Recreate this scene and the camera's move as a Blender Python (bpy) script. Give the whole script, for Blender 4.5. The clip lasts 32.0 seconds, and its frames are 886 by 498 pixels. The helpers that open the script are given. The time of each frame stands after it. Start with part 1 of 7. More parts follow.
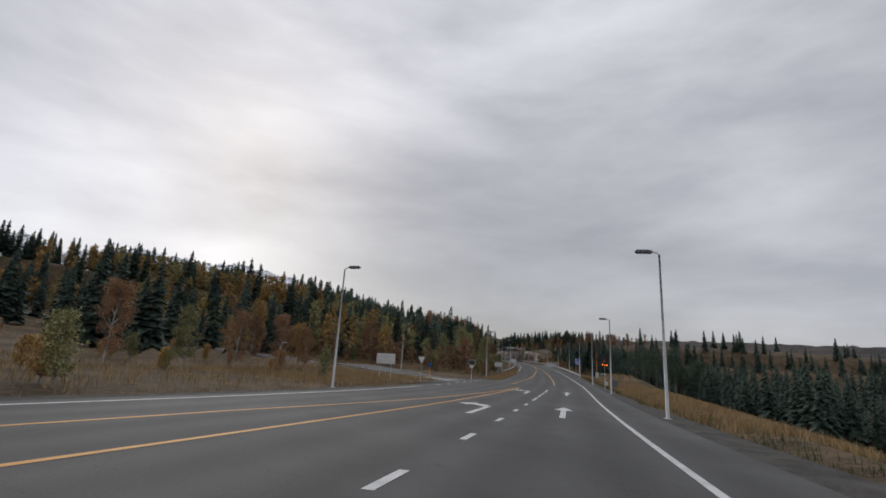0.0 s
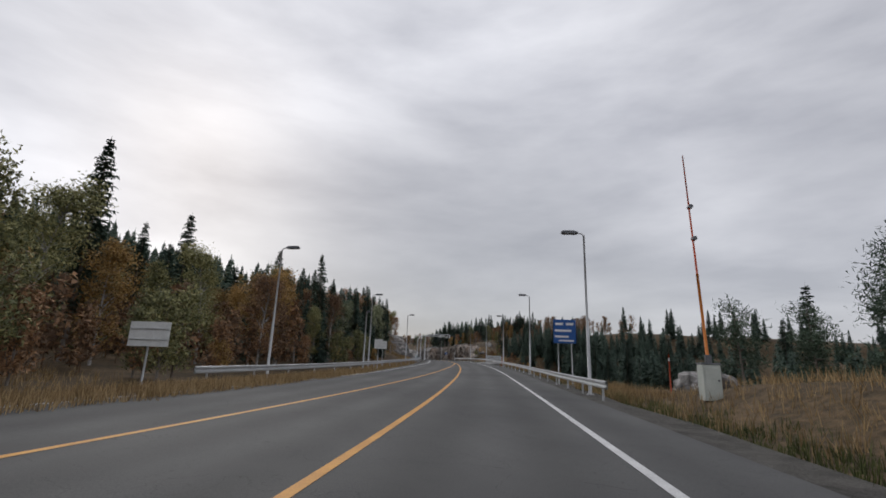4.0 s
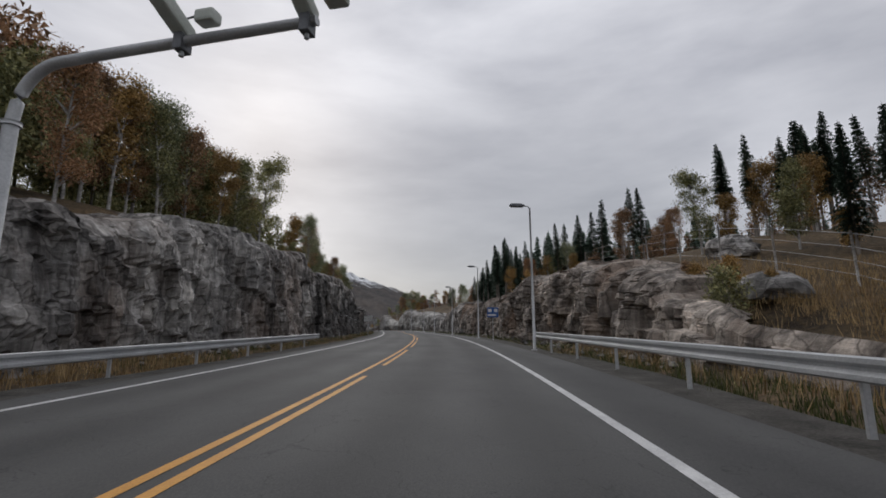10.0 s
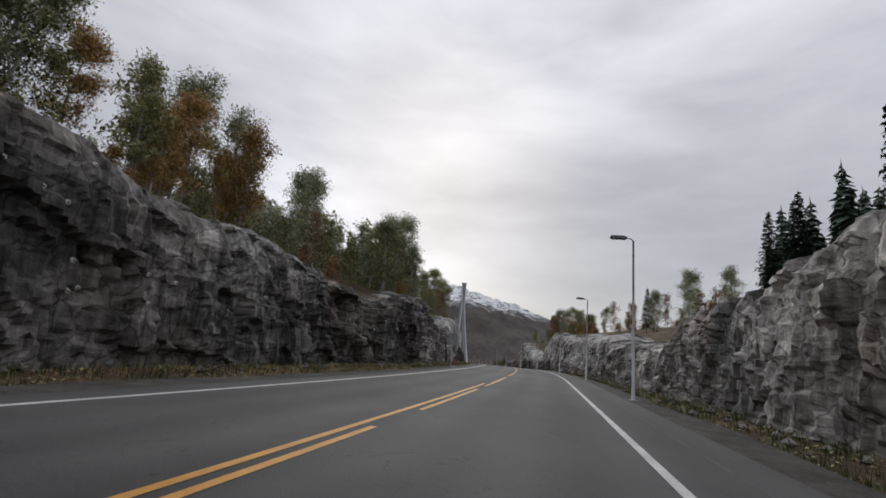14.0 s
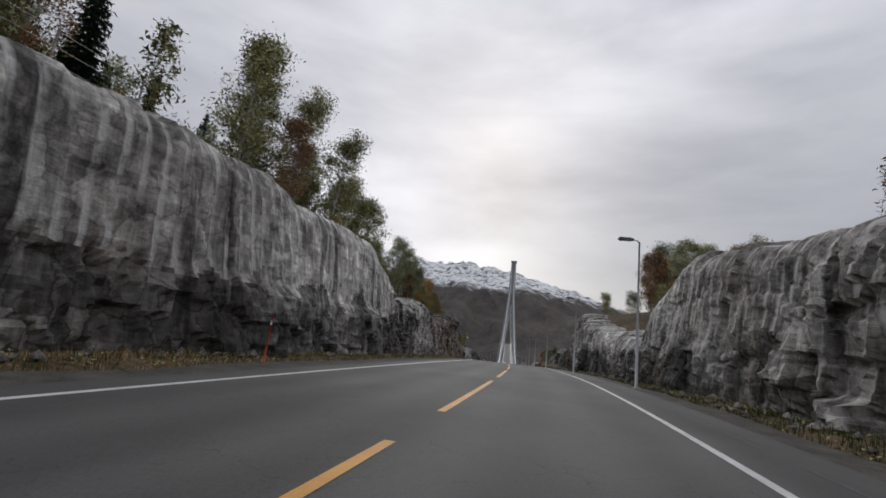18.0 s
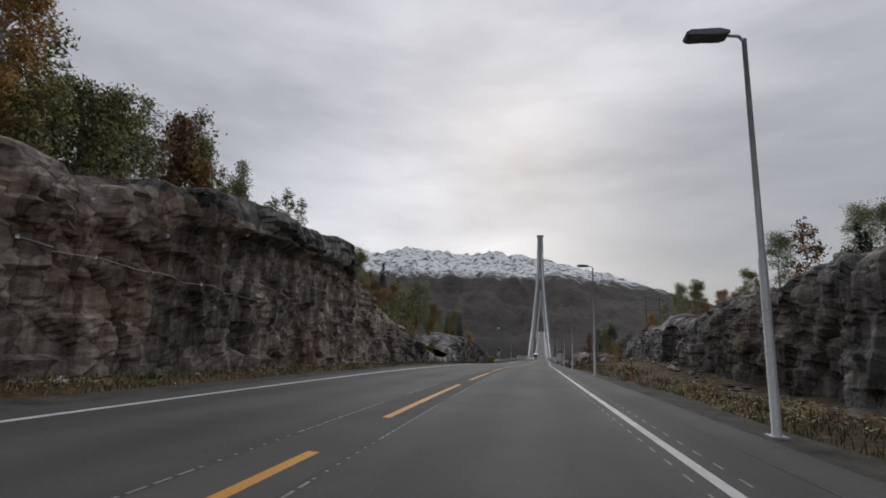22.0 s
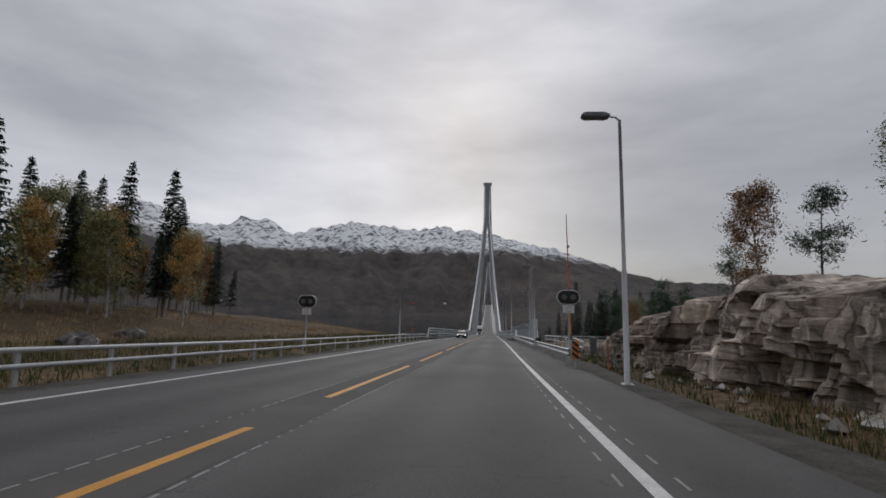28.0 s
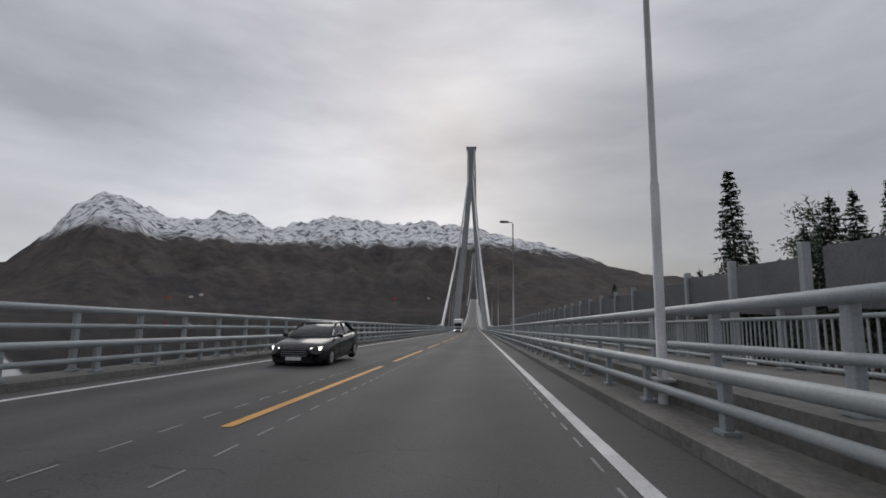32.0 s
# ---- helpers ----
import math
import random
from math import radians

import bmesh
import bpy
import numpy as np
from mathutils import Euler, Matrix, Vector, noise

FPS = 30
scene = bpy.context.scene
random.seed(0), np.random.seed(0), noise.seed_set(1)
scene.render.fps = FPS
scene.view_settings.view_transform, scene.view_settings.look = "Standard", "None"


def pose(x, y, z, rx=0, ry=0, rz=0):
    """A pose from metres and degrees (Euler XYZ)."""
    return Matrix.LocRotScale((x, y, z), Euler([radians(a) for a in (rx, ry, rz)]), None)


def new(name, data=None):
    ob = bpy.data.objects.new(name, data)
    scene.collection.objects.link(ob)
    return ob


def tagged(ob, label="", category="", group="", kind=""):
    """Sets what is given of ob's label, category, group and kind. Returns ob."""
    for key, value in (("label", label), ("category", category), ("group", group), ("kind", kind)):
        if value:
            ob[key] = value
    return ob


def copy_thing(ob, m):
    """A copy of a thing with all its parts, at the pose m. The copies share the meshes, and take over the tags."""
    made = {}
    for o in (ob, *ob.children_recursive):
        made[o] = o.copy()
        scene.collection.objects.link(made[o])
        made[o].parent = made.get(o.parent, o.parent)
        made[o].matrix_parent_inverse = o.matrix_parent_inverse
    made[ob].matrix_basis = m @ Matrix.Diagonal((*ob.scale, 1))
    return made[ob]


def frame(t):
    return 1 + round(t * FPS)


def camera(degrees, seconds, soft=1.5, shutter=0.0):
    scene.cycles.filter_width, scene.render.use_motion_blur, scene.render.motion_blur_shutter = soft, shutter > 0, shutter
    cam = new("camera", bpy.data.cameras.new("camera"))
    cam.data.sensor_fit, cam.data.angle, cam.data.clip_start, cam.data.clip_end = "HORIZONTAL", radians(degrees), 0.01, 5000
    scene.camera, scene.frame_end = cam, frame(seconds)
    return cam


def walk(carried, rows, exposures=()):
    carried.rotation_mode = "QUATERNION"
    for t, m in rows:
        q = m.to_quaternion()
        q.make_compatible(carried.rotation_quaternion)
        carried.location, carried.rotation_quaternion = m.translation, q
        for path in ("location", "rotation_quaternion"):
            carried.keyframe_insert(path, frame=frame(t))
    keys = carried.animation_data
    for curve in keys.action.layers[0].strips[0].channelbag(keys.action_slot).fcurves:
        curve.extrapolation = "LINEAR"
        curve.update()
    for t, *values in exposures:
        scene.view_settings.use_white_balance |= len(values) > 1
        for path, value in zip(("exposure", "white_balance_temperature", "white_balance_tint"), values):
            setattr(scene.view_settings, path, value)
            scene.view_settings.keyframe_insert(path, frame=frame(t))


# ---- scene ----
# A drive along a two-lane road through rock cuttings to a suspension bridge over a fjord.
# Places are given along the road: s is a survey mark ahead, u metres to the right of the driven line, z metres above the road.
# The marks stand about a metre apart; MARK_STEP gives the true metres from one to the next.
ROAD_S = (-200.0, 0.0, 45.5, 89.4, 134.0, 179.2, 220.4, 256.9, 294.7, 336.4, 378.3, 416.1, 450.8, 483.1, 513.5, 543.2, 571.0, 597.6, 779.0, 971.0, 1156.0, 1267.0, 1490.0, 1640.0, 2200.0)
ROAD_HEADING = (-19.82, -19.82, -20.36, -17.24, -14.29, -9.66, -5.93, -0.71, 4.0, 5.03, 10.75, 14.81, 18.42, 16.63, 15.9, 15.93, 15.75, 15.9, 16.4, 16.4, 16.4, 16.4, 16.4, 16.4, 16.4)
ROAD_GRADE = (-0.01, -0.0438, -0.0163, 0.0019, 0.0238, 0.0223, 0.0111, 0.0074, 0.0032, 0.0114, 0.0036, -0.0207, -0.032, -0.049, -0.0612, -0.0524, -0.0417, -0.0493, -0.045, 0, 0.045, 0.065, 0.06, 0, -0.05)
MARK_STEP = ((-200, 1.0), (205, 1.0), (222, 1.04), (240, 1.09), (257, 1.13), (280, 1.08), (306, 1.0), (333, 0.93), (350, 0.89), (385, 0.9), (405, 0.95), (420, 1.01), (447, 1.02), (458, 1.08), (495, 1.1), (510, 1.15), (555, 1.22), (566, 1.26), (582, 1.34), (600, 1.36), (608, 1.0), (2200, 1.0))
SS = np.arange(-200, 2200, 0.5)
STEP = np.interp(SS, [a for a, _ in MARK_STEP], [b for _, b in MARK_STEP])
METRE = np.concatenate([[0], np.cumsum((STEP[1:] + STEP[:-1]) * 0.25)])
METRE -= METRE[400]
RP = np.radians(np.interp(SS, ROAD_S, ROAD_HEADING))
_step = np.stack([-np.sin(RP), np.cos(RP), np.interp(SS, ROAD_S, ROAD_GRADE)], -1) * 0.5 * STEP[:, None]
RX = np.vstack([[0, 0, 0], np.cumsum((_step[1:] + _step[:-1]) / 2, 0)])
RX -= RX[400]


def places(s, u, z):
    """World places for arrays of s, u, z."""
    s, u, z = np.broadcast_arrays(np.asarray(s, float), np.asarray(u, float), np.asarray(z, float))
    c = np.stack([np.interp(s, SS, RX[:, j]) for j in range(3)], -1)
    p = np.interp(s, SS, RP)
    return c + np.stack([np.cos(p) * u, np.sin(p) * u, z], -1)


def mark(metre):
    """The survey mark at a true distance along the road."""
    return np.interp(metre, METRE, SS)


def at(s, u, z=0.0):
    return Vector(places(s, u, z).tolist())


def spot(s, u, z=0.0, turn=0.0):
    """The pose of a thing: x to the right of the road, y ahead, z up."""
    return Matrix.Translation(at(s, u, z)) @ pose(0, 0, 0, 0, 0, math.degrees(float(np.interp(s, SS, RP))) + turn)


# camera: t, s, u, yaw, pitch, roll
EYE = 1.3
PATH = (
    (0.0, -0.4, 0.02, -4.38, 13.24, 3.27),
    (0.5, 11.2, 0.15, -6.45, 13.44, 2.11),
    (1.0, 22.6, 0.29, -7.36, 14.29, 2.12),
    (1.5, 34.1, 0.38, -8.39, 14.40, 1.31),
    (2.0, 45.4, 0.49, -9.20, 14.23, 1.64),
    (2.5, 56.7, 0.28, -8.86, 13.94, 4.15),
    (3.0, 67.9, 0.09, -10.08, 13.92, 1.84),
    (3.5, 78.4, 0.04, -10.52, 14.04, 1.89),
    (5.5, 121.1, 0.08, -9.07, 14.19, 2.62),
    (6.0, 131.9, 0.11, -8.65, 14.02, 2.70),
    (6.5, 143.4, 0.13, -7.67, 14.69, 2.38),
    (7.0, 155.5, 0.18, -7.25, 15.45, -0.30),
    (7.5, 165.8, 0.27, -5.46, 16.39, 0.10),
    (8.0, 176.1, 0.39, -4.18, 18.43, -0.00),
    (8.5, 188.2, 0.39, -4.26, 20.26, -0.07),
    (9.0, 199.8, 0.40, -3.38, 18.56, 0.01),
    (9.5, 210.8, 0.23, -3.32, 14.31, 0.05),
    (10.0, 221.4, 0.05, -2.86, 10.01, -0.16),
    (10.5, 231.1, -0.14, -0.37, 11.69, -0.81),
    (11.0, 240.5, -0.33, 2.00, 13.14, -0.17),
    (11.5, 250.1, -0.25, 3.53, 13.97, 0.01),
    (12.0, 259.7, -0.17, 5.49, 14.00, 1.15),
    (12.5, 269.2, -0.11, 8.32, 14.08, 1.91),
    (13.0, 279.1, -0.04, 11.66, 13.88, 2.50),
    (13.5, 288.1, 0.27, 15.83, 13.39, 3.97),
    (15.5, 327.2, -0.08, 20.71, 12.98, 6.83),
    (16.0, 337.6, -0.30, 22.62, 12.68, 6.01),
    (16.5, 348.2, -0.38, 23.65, 11.94, 7.01),
    (17.0, 358.6, -0.47, 24.34, 11.70, 6.46),
    (17.5, 369.6, -0.55, 24.87, 11.51, 5.95),
    (18.0, 380.3, -0.63, 25.38, 10.98, 6.12),
    (18.5, 390.2, -0.52, 25.77, 10.59, 5.61),
    (19.0, 399.7, -0.42, 25.88, 9.90, 5.33),
    (19.5, 409.2, -0.35, 26.11, 9.78, 4.52),
    (20.0, 418.2, -0.27, 26.84, 9.90, 4.15),
    (20.5, 427.1, -0.22, 27.36, 10.18, 2.60),
    (21.0, 435.9, -0.18, 28.27, 10.19, 3.32),
    (21.5, 444.1, -0.08, 28.56, 10.25, 2.32),
    (22.0, 452.2, 0.01, 28.74, 10.01, 2.21),
    (22.5, 460.3, 0.14, 28.63, 9.67, 2.29),
    (23.0, 468.1, 0.25, 28.54, 9.31, 1.92),
    (23.5, 476.1, 0.39, 28.37, 8.91, 1.94),
    (24.0, 483.7, 0.54, 28.42, 8.58, 1.82),
    (24.5, 491.4, 0.56, 27.96, 8.51, 0.83),
    (25.0, 499.0, 0.59, 27.15, 8.66, 0.94),
    (25.5, 506.7, 0.60, 26.82, 8.45, 1.71),
    (27.5, 535.7, 0.63, 23.22, 7.50, 1.41),
    (28.0, 542.7, 0.61, 22.23, 7.44, 1.19),
    (28.5, 550.1, 0.65, 21.81, 7.27, 1.25),
    (29.0, 557.4, 0.70, 21.63, 6.94, 0.87),
    (29.5, 564.4, 0.65, 21.37, 6.73, 1.32),
    (30.0, 571.0, 0.61, 21.34, 6.01, 1.11),
    (30.5, 577.8, 0.61, 21.27, 6.08, 1.11),
    (31.0, 584.8, 0.62, 21.00, 5.85, 0.48),
    (31.5, 591.2, 0.64, 20.55, 6.55, 1.13),
    (32.0, 597.8, 0.64, 20.40, 6.98, 0.69),
)
cam = camera(88.0, 32.0, soft=1.7)
walk(cam, [(t, Matrix.Translation(at(s, u, EYE)) @ pose(0, 0, 0, 90 + p, 0, y) @ pose(0, 0, 0, 0, 0, r)) for t, s, u, y, p, r in PATH],
     [(0, 0.05), (3, 0.15), (6.5, 0.2), (8, 0.1), (9, -0.25), (10, 0.1), (11, 0.12), (13, 0.2), (16, 0.15), (19, 0.1), (23, -0.1), (28, -0.15), (32, -0.15)])

# ---- light: an overcast afternoon ----
world = bpy.data.worlds.new("overcast_sky")
scene.world = world
world.use_nodes = True
wn, wl = world.node_tree.nodes, world.node_tree.links
wn.clear()


def wnode(kind, **kw):
    n = wn.new(kind)
    for k, v in kw.items():
        n.inputs[k].default_value = v
    return n


coord = wnode("ShaderNodeTexCoord")
flat = wnode("ShaderNodeMapping")
flat.inputs["Scale"].default_value = (1.0, 1.0, 3.2)
wl.new(coord.outputs["Generated"], flat.inputs["Vector"])
cloud = wnode("ShaderNodeTexNoise", Scale=1.9, Detail=7.0, Roughness=0.52, Distortion=0.15)
wl.new(flat.outputs[0], cloud.inputs["Vector"])
tone = wnode("ShaderNodeValToRGB")
tone.color_ramp.elements[0].position, tone.color_ramp.elements[0].color = 0.33, (0.405, 0.41, 0.45, 1)
tone.color_ramp.elements[1].position, tone.color_ramp.elements[1].color = 0.67, (0.67, 0.672, 0.71, 1)
wl.new(cloud.outputs["Fac"], tone.inputs["Fac"])
# thinner cloud low in the north-west lets more light through; a darker bank hangs to the north-east
def towards(azimuth, elevation, inner, outer, amount):
    """A soft swelling or dimming of the cloud round one direction."""
    az, el = radians(azimuth), radians(elevation)
    dot, lay = wnode("ShaderNodeVectorMath"), wnode("ShaderNodeMapRange")
    dot.operation = "DOT_PRODUCT"
    dot.inputs[1].default_value = (-math.sin(az) * math.cos(el), math.cos(az) * math.cos(el), math.sin(el))
    wl.new(coord.outputs["Generated"], dot.inputs[0])
    lay.interpolation_type = "SMOOTHSTEP"
    lay.inputs["From Min"].default_value, lay.inputs["From Max"].default_value = math.cos(radians(outer)), math.cos(radians(inner))
    lay.inputs["To Min"].default_value, lay.inputs["To Max"].default_value = 1.0, 1.0 + amount
    wl.new(dot.outputs["Value"], lay.inputs["Value"])
    return lay.outputs[0]


shade = tone.outputs[0]
for direction in ((38, 5, 3, 26, 0.3), (-12, 4, 3, 34, -0.3), (0, 60, 5, 60, 0.18)):
    dim = wnode("ShaderNodeVectorMath")
    dim.operation = "SCALE"
    wl.new(shade, dim.inputs[0])
    wl.new(towards(*direction), dim.inputs["Scale"])
    shade = dim.outputs[0]
clear = wnode("ShaderNodeTexSky")
clear.sky_type, clear.sun_disc, clear.sun_elevation, clear.sun_rotation = "NISHITA", False, radians(24), radians(-20)
scaled = wnode("ShaderNodeVectorMath")
scaled.operation = "SCALE"
scaled.inputs["Scale"].default_value = 0.1
wl.new(clear.outputs[0], scaled.inputs[0])
both = wnode("ShaderNodeMix")
both.data_type = "RGBA"
both.inputs["Factor"].default_value = 0.1
wl.new(shade, both.inputs["A"])
wl.new(scaled.outputs[0], both.inputs["B"])
back = wnode("ShaderNodeBackground", Strength=1.0)
wl.new(both.outputs["Result"], back.inputs["Color"])
wl.new(back.outputs[0], wnode("ShaderNodeOutputWorld").inputs["Surface"])
sun = new("sun", bpy.data.lights.new("sun", "SUN"))
sun.data.energy, sun.data.angle, sun.data.color = 0.7, radians(35), (1.0, 0.97, 0.93)
sun.matrix_world = pose(0, 0, 80, 62, 0, 200)


# ---- materials ----
def material(name, rough=0.8, metal=0.0, spec=0.3):
    m = bpy.data.materials.new(name)
    m.use_nodes = True
    b = m.node_tree.nodes["Principled BSDF"]
    b.inputs["Roughness"].default_value, b.inputs["Metallic"].default_value = rough, metal
    b.inputs["Specular IOR Level"].default_value = spec
    return m, m.node_tree.nodes, m.node_tree.links, b


def noisy(name, dark, light, scale=1.0, fine=18.0, rough=0.8, metal=0.0, bump=0.15, depth=0.03, spec=0.3, stretch=(1, 1, 1), island=0.0, third=None, random_part=0.0):
    """A surface of two or three colours mixed by noise at two scales, with fine relief."""
    m, n, l, b = material(name, rough, metal, spec)
    geo, mp = n.new("ShaderNodeNewGeometry"), n.new("ShaderNodeMapping")
    mp.inputs["Scale"].default_value = stretch
    l.new(geo.outputs["Position"], mp.inputs["Vector"])
    big, small = n.new("ShaderNodeTexNoise"), n.new("ShaderNodeTexNoise")
    for q, sc, de in ((big, scale, 4.0), (small, fine, 6.0)):
        q.inputs["Scale"].default_value, q.inputs["Detail"].default_value, q.inputs["Roughness"].default_value = sc, de, 0.6
        l.new(mp.outputs[0], q.inputs["Vector"])
    mixf = n.new("ShaderNodeMath")
    mixf.operation = "MULTIPLY_ADD"
    l.new(small.outputs["Fac"], mixf.inputs[0])
    mixf.inputs[1].default_value = 0.5
    half = n.new("ShaderNodeMath")
    half.operation = "MULTIPLY"
    half.inputs[1].default_value = 0.5
    l.new(big.outputs["Fac"], half.inputs[0])
    l.new(half.outputs[0], mixf.inputs[2])
    fac = mixf.outputs[0]
    for output, amount in (("Random Per Island", island), ("Random", random_part)):
        if amount:
            src = geo if output == "Random Per Island" else n.new("ShaderNodeObjectInfo")
            a = n.new("ShaderNodeMath")
            a.operation = "MULTIPLY_ADD"
            l.new(src.outputs[output], a.inputs[0])
            a.inputs[1].default_value = amount
            sub = n.new("ShaderNodeMath")
            sub.operation = "SUBTRACT"
            l.new(fac, sub.inputs[0])
            sub.inputs[1].default_value = amount / 2
            l.new(sub.outputs[0], a.inputs[2])
            fac = a.outputs[0]
    ramp = n.new("ShaderNodeValToRGB")
    e = ramp.color_ramp.elements
    e[0].position, e[0].color, e[1].position, e[1].color = 0.36, (*dark, 1), 0.64, (*light, 1)
    if third:
        mid = e.new(0.5)
        mid.color = (*third, 1)
    l.new(fac, ramp.inputs["Fac"])
    l.new(ramp.outputs[0], b.inputs["Base Color"])
    if bump:
        bp = n.new("ShaderNodeBump")
        bp.inputs["Strength"].default_value, bp.inputs["Distance"].default_value = bump, depth
        l.new(small.outputs["Fac"], bp.inputs["Height"])
        l.new(bp.outputs[0], b.inputs["Normal"])
    return m


SEAM = noisy("asphalt_seam", (0.07, 0.07, 0.068), (0.16, 0.16, 0.155), 2.0, 30.0, 0.9)
ASPHALT = noisy("asphalt", (0.046, 0.046, 0.047), (0.094, 0.093, 0.091), 0.35, 60, 0.78, bump=0.25, depth=0.006, stretch=(1.0, 0.5, 1))


def wheel_tracks(m):
    """Tyres have polished two darker tracks into each lane; old repairs cross them."""
    n, l = m.node_tree.nodes, m.node_tree.links
    b = n["Principled BSDF"]
    base = b.inputs["Base Color"].links[0].from_socket
    across, wave, lay = n.new("ShaderNodeAttribute"), n.new("ShaderNodeMath"), n.new("ShaderNodeMapRange")
    across.attribute_name = "across"
    scaled = n.new("ShaderNodeMath")
    scaled.operation = "MULTIPLY"
    scaled.inputs[1].default_value = math.tau / 1.85
    l.new(across.outputs["Fac"], scaled.inputs[0])
    wave.operation = "COSINE"
    l.new(scaled.outputs[0], wave.inputs[0])
    geo, patch, add = n.new("ShaderNodeNewGeometry"), n.new("ShaderNodeTexNoise"), n.new("ShaderNodeMath")
    patch.inputs["Scale"].default_value, patch.inputs["Detail"].default_value = 0.16, 6.0
    l.new(geo.outputs["Position"], patch.inputs["Vector"])
    add.operation = "MULTIPLY_ADD"
    l.new(patch.outputs["Fac"], add.inputs[0])
    add.inputs[1].default_value = 5.0
    l.new(wave.outputs[0], add.inputs[2])
    lay.inputs["From Min"].default_value, lay.inputs["From Max"].default_value = 1.2, 3.8
    lay.inputs["To Min"].default_value, lay.inputs["To Max"].default_value = 0.78, 1.16
    l.new(add.outputs[0], lay.inputs["Value"])
    mx = n.new("ShaderNodeVectorMath")
    mx.operation = "SCALE"
    l.new(base, mx.inputs[0])
    l.new(lay.outputs[0], mx.inputs["Scale"])
    l.new(mx.outputs[0], b.inputs["Base Color"])
    # fine cracks run through the surface
    warp, cell, dark = n.new("ShaderNodeMapping"), n.new("ShaderNodeTexVoronoi"), n.new("ShaderNodeMapRange")
    warp.inputs["Scale"].default_value = (0.22, 0.1, 1)
    bend = n.new("ShaderNodeTexNoise")
    bend.inputs["Scale"].default_value, bend.inputs["Detail"].default_value = 0.7, 5.0
    l.new(geo.outputs["Position"], bend.inputs["Vector"])
    off = n.new("ShaderNodeVectorMath")
    off.operation = "MULTIPLY_ADD"
    l.new(bend.outputs["Color"], off.inputs[0])
    off.inputs[1].default_value = (3.0, 3.0, 0)
    l.new(geo.outputs["Position"], off.inputs[2])
    l.new(off.outputs[0], warp.inputs["Vector"])
    l.new(warp.outputs[0], cell.inputs["Vector"])
    cell.feature = "DISTANCE_TO_EDGE"
    dark.inputs["From Max"].default_value, dark.inputs["To Min"].default_value = 0.006, 0.55
    l.new(cell.outputs["Distance"], dark.inputs["Value"])
    mc = n.new("ShaderNodeVectorMath")
    mc.operation = "SCALE"
    l.new(mx.outputs[0], mc.inputs[0])
    l.new(dark.outputs[0], mc.inputs["Scale"])
    l.new(mc.outputs[0], b.inputs["Base Color"])


wheel_tracks(ASPHALT)
SHOULDER = noisy("worn_shoulder_asphalt", (0.035, 0.035, 0.036), (0.07, 0.068, 0.066), 0.6, 40, 0.85, bump=0.4, depth=0.01)
WHITE_LINE = noisy("worn_white_road_paint", (0.42, 0.42, 0.42), (0.7, 0.7, 0.69), 1.5, 40, 0.6, bump=0.2, depth=0.003)
WORN_LINE = noisy("worn_pale_milling", (0.16, 0.16, 0.16), (0.34, 0.34, 0.33), 3.0, 40, 0.7, bump=0.2, depth=0.003)
YELLOW_LINE = noisy("worn_yellow_road_paint", (0.48, 0.22, 0.04), (0.68, 0.34, 0.06), 1.5, 40, 0.6, bump=0.2, depth=0.003)
GALVANISED = noisy("galvanised_steel", (0.38, 0.39, 0.4), (0.55, 0.56, 0.57), 1.2, 25, 0.5, 0.35, bump=0.05)
DARK_STEEL = noisy("dark_weathered_steel", (0.1, 0.105, 0.115), (0.17, 0.175, 0.185), 1.0, 20, 0.5, 0.4, bump=0.05)
PALE_PAINT = noisy("pale_grey_paint", (0.27, 0.30, 0.315), (0.4, 0.435, 0.45), 0.8, 22, 0.5, 0.1, bump=0.04)
KERB_CONCRETE = noisy("dirty_kerb_concrete", (0.12, 0.115, 0.105), (0.24, 0.23, 0.215), 0.5, 11, 0.9, bump=0.15)
CONCRETE = noisy("weathered_concrete", (0.3, 0.3, 0.295), (0.46, 0.455, 0.45), 0.25, 9, 0.85, bump=0.12)
TOWER_CONCRETE = noisy("tower_concrete", (0.24, 0.25, 0.26), (0.33, 0.34, 0.35), 0.06, 1.2, 0.85, bump=0.05)
BLACK_PLASTIC = noisy("black_sign_plastic", (0.012, 0.013, 0.015), (0.03, 0.032, 0.035), 2, 30, 0.5, bump=0.03)
SIGN_WHITE = noisy("sign_white", (0.6, 0.6, 0.6), (0.75, 0.75, 0.75), 1.5, 20, 0.5, bump=0.02)
SIGN_BACK = noisy("bare_aluminium_sign_back", (0.55, 0.56, 0.55), (0.7, 0.71, 0.7), 2.5, 15, 0.55, 0.0, bump=0.03)
SIGN_BLUE = noisy("sign_blue", (0.015, 0.075, 0.26), (0.025, 0.1, 0.32), 2, 20, 0.45, bump=0.02)
RED_PAINT = noisy("faded_red_paint", (0.38, 0.05, 0.02), (0.55, 0.1, 0.04), 1.5, 20, 0.55, bump=0.04)
ORANGE_PAINT = noisy("faded_orange_paint", (0.55, 0.16, 0.03), (0.7, 0.25, 0.06), 1.5, 20, 0.55, bump=0.04)
LENS_GREY = noisy("unlit_signal_lens", (0.1, 0.1, 0.1), (0.2, 0.19, 0.18), 6, 40, 0.25, bump=0.02)
CABINET_GREY = noisy("cabinet_grey", (0.42, 0.45, 0.41), (0.53, 0.56, 0.52), 1.5, 18, 0.6, bump=0.03)
BARK = noisy("spruce_bark", (0.112, 0.096, 0.080), (0.256, 0.224, 0.200), 2, 20, 0.95, bump=0.5, stretch=(1, 1, 0.3))
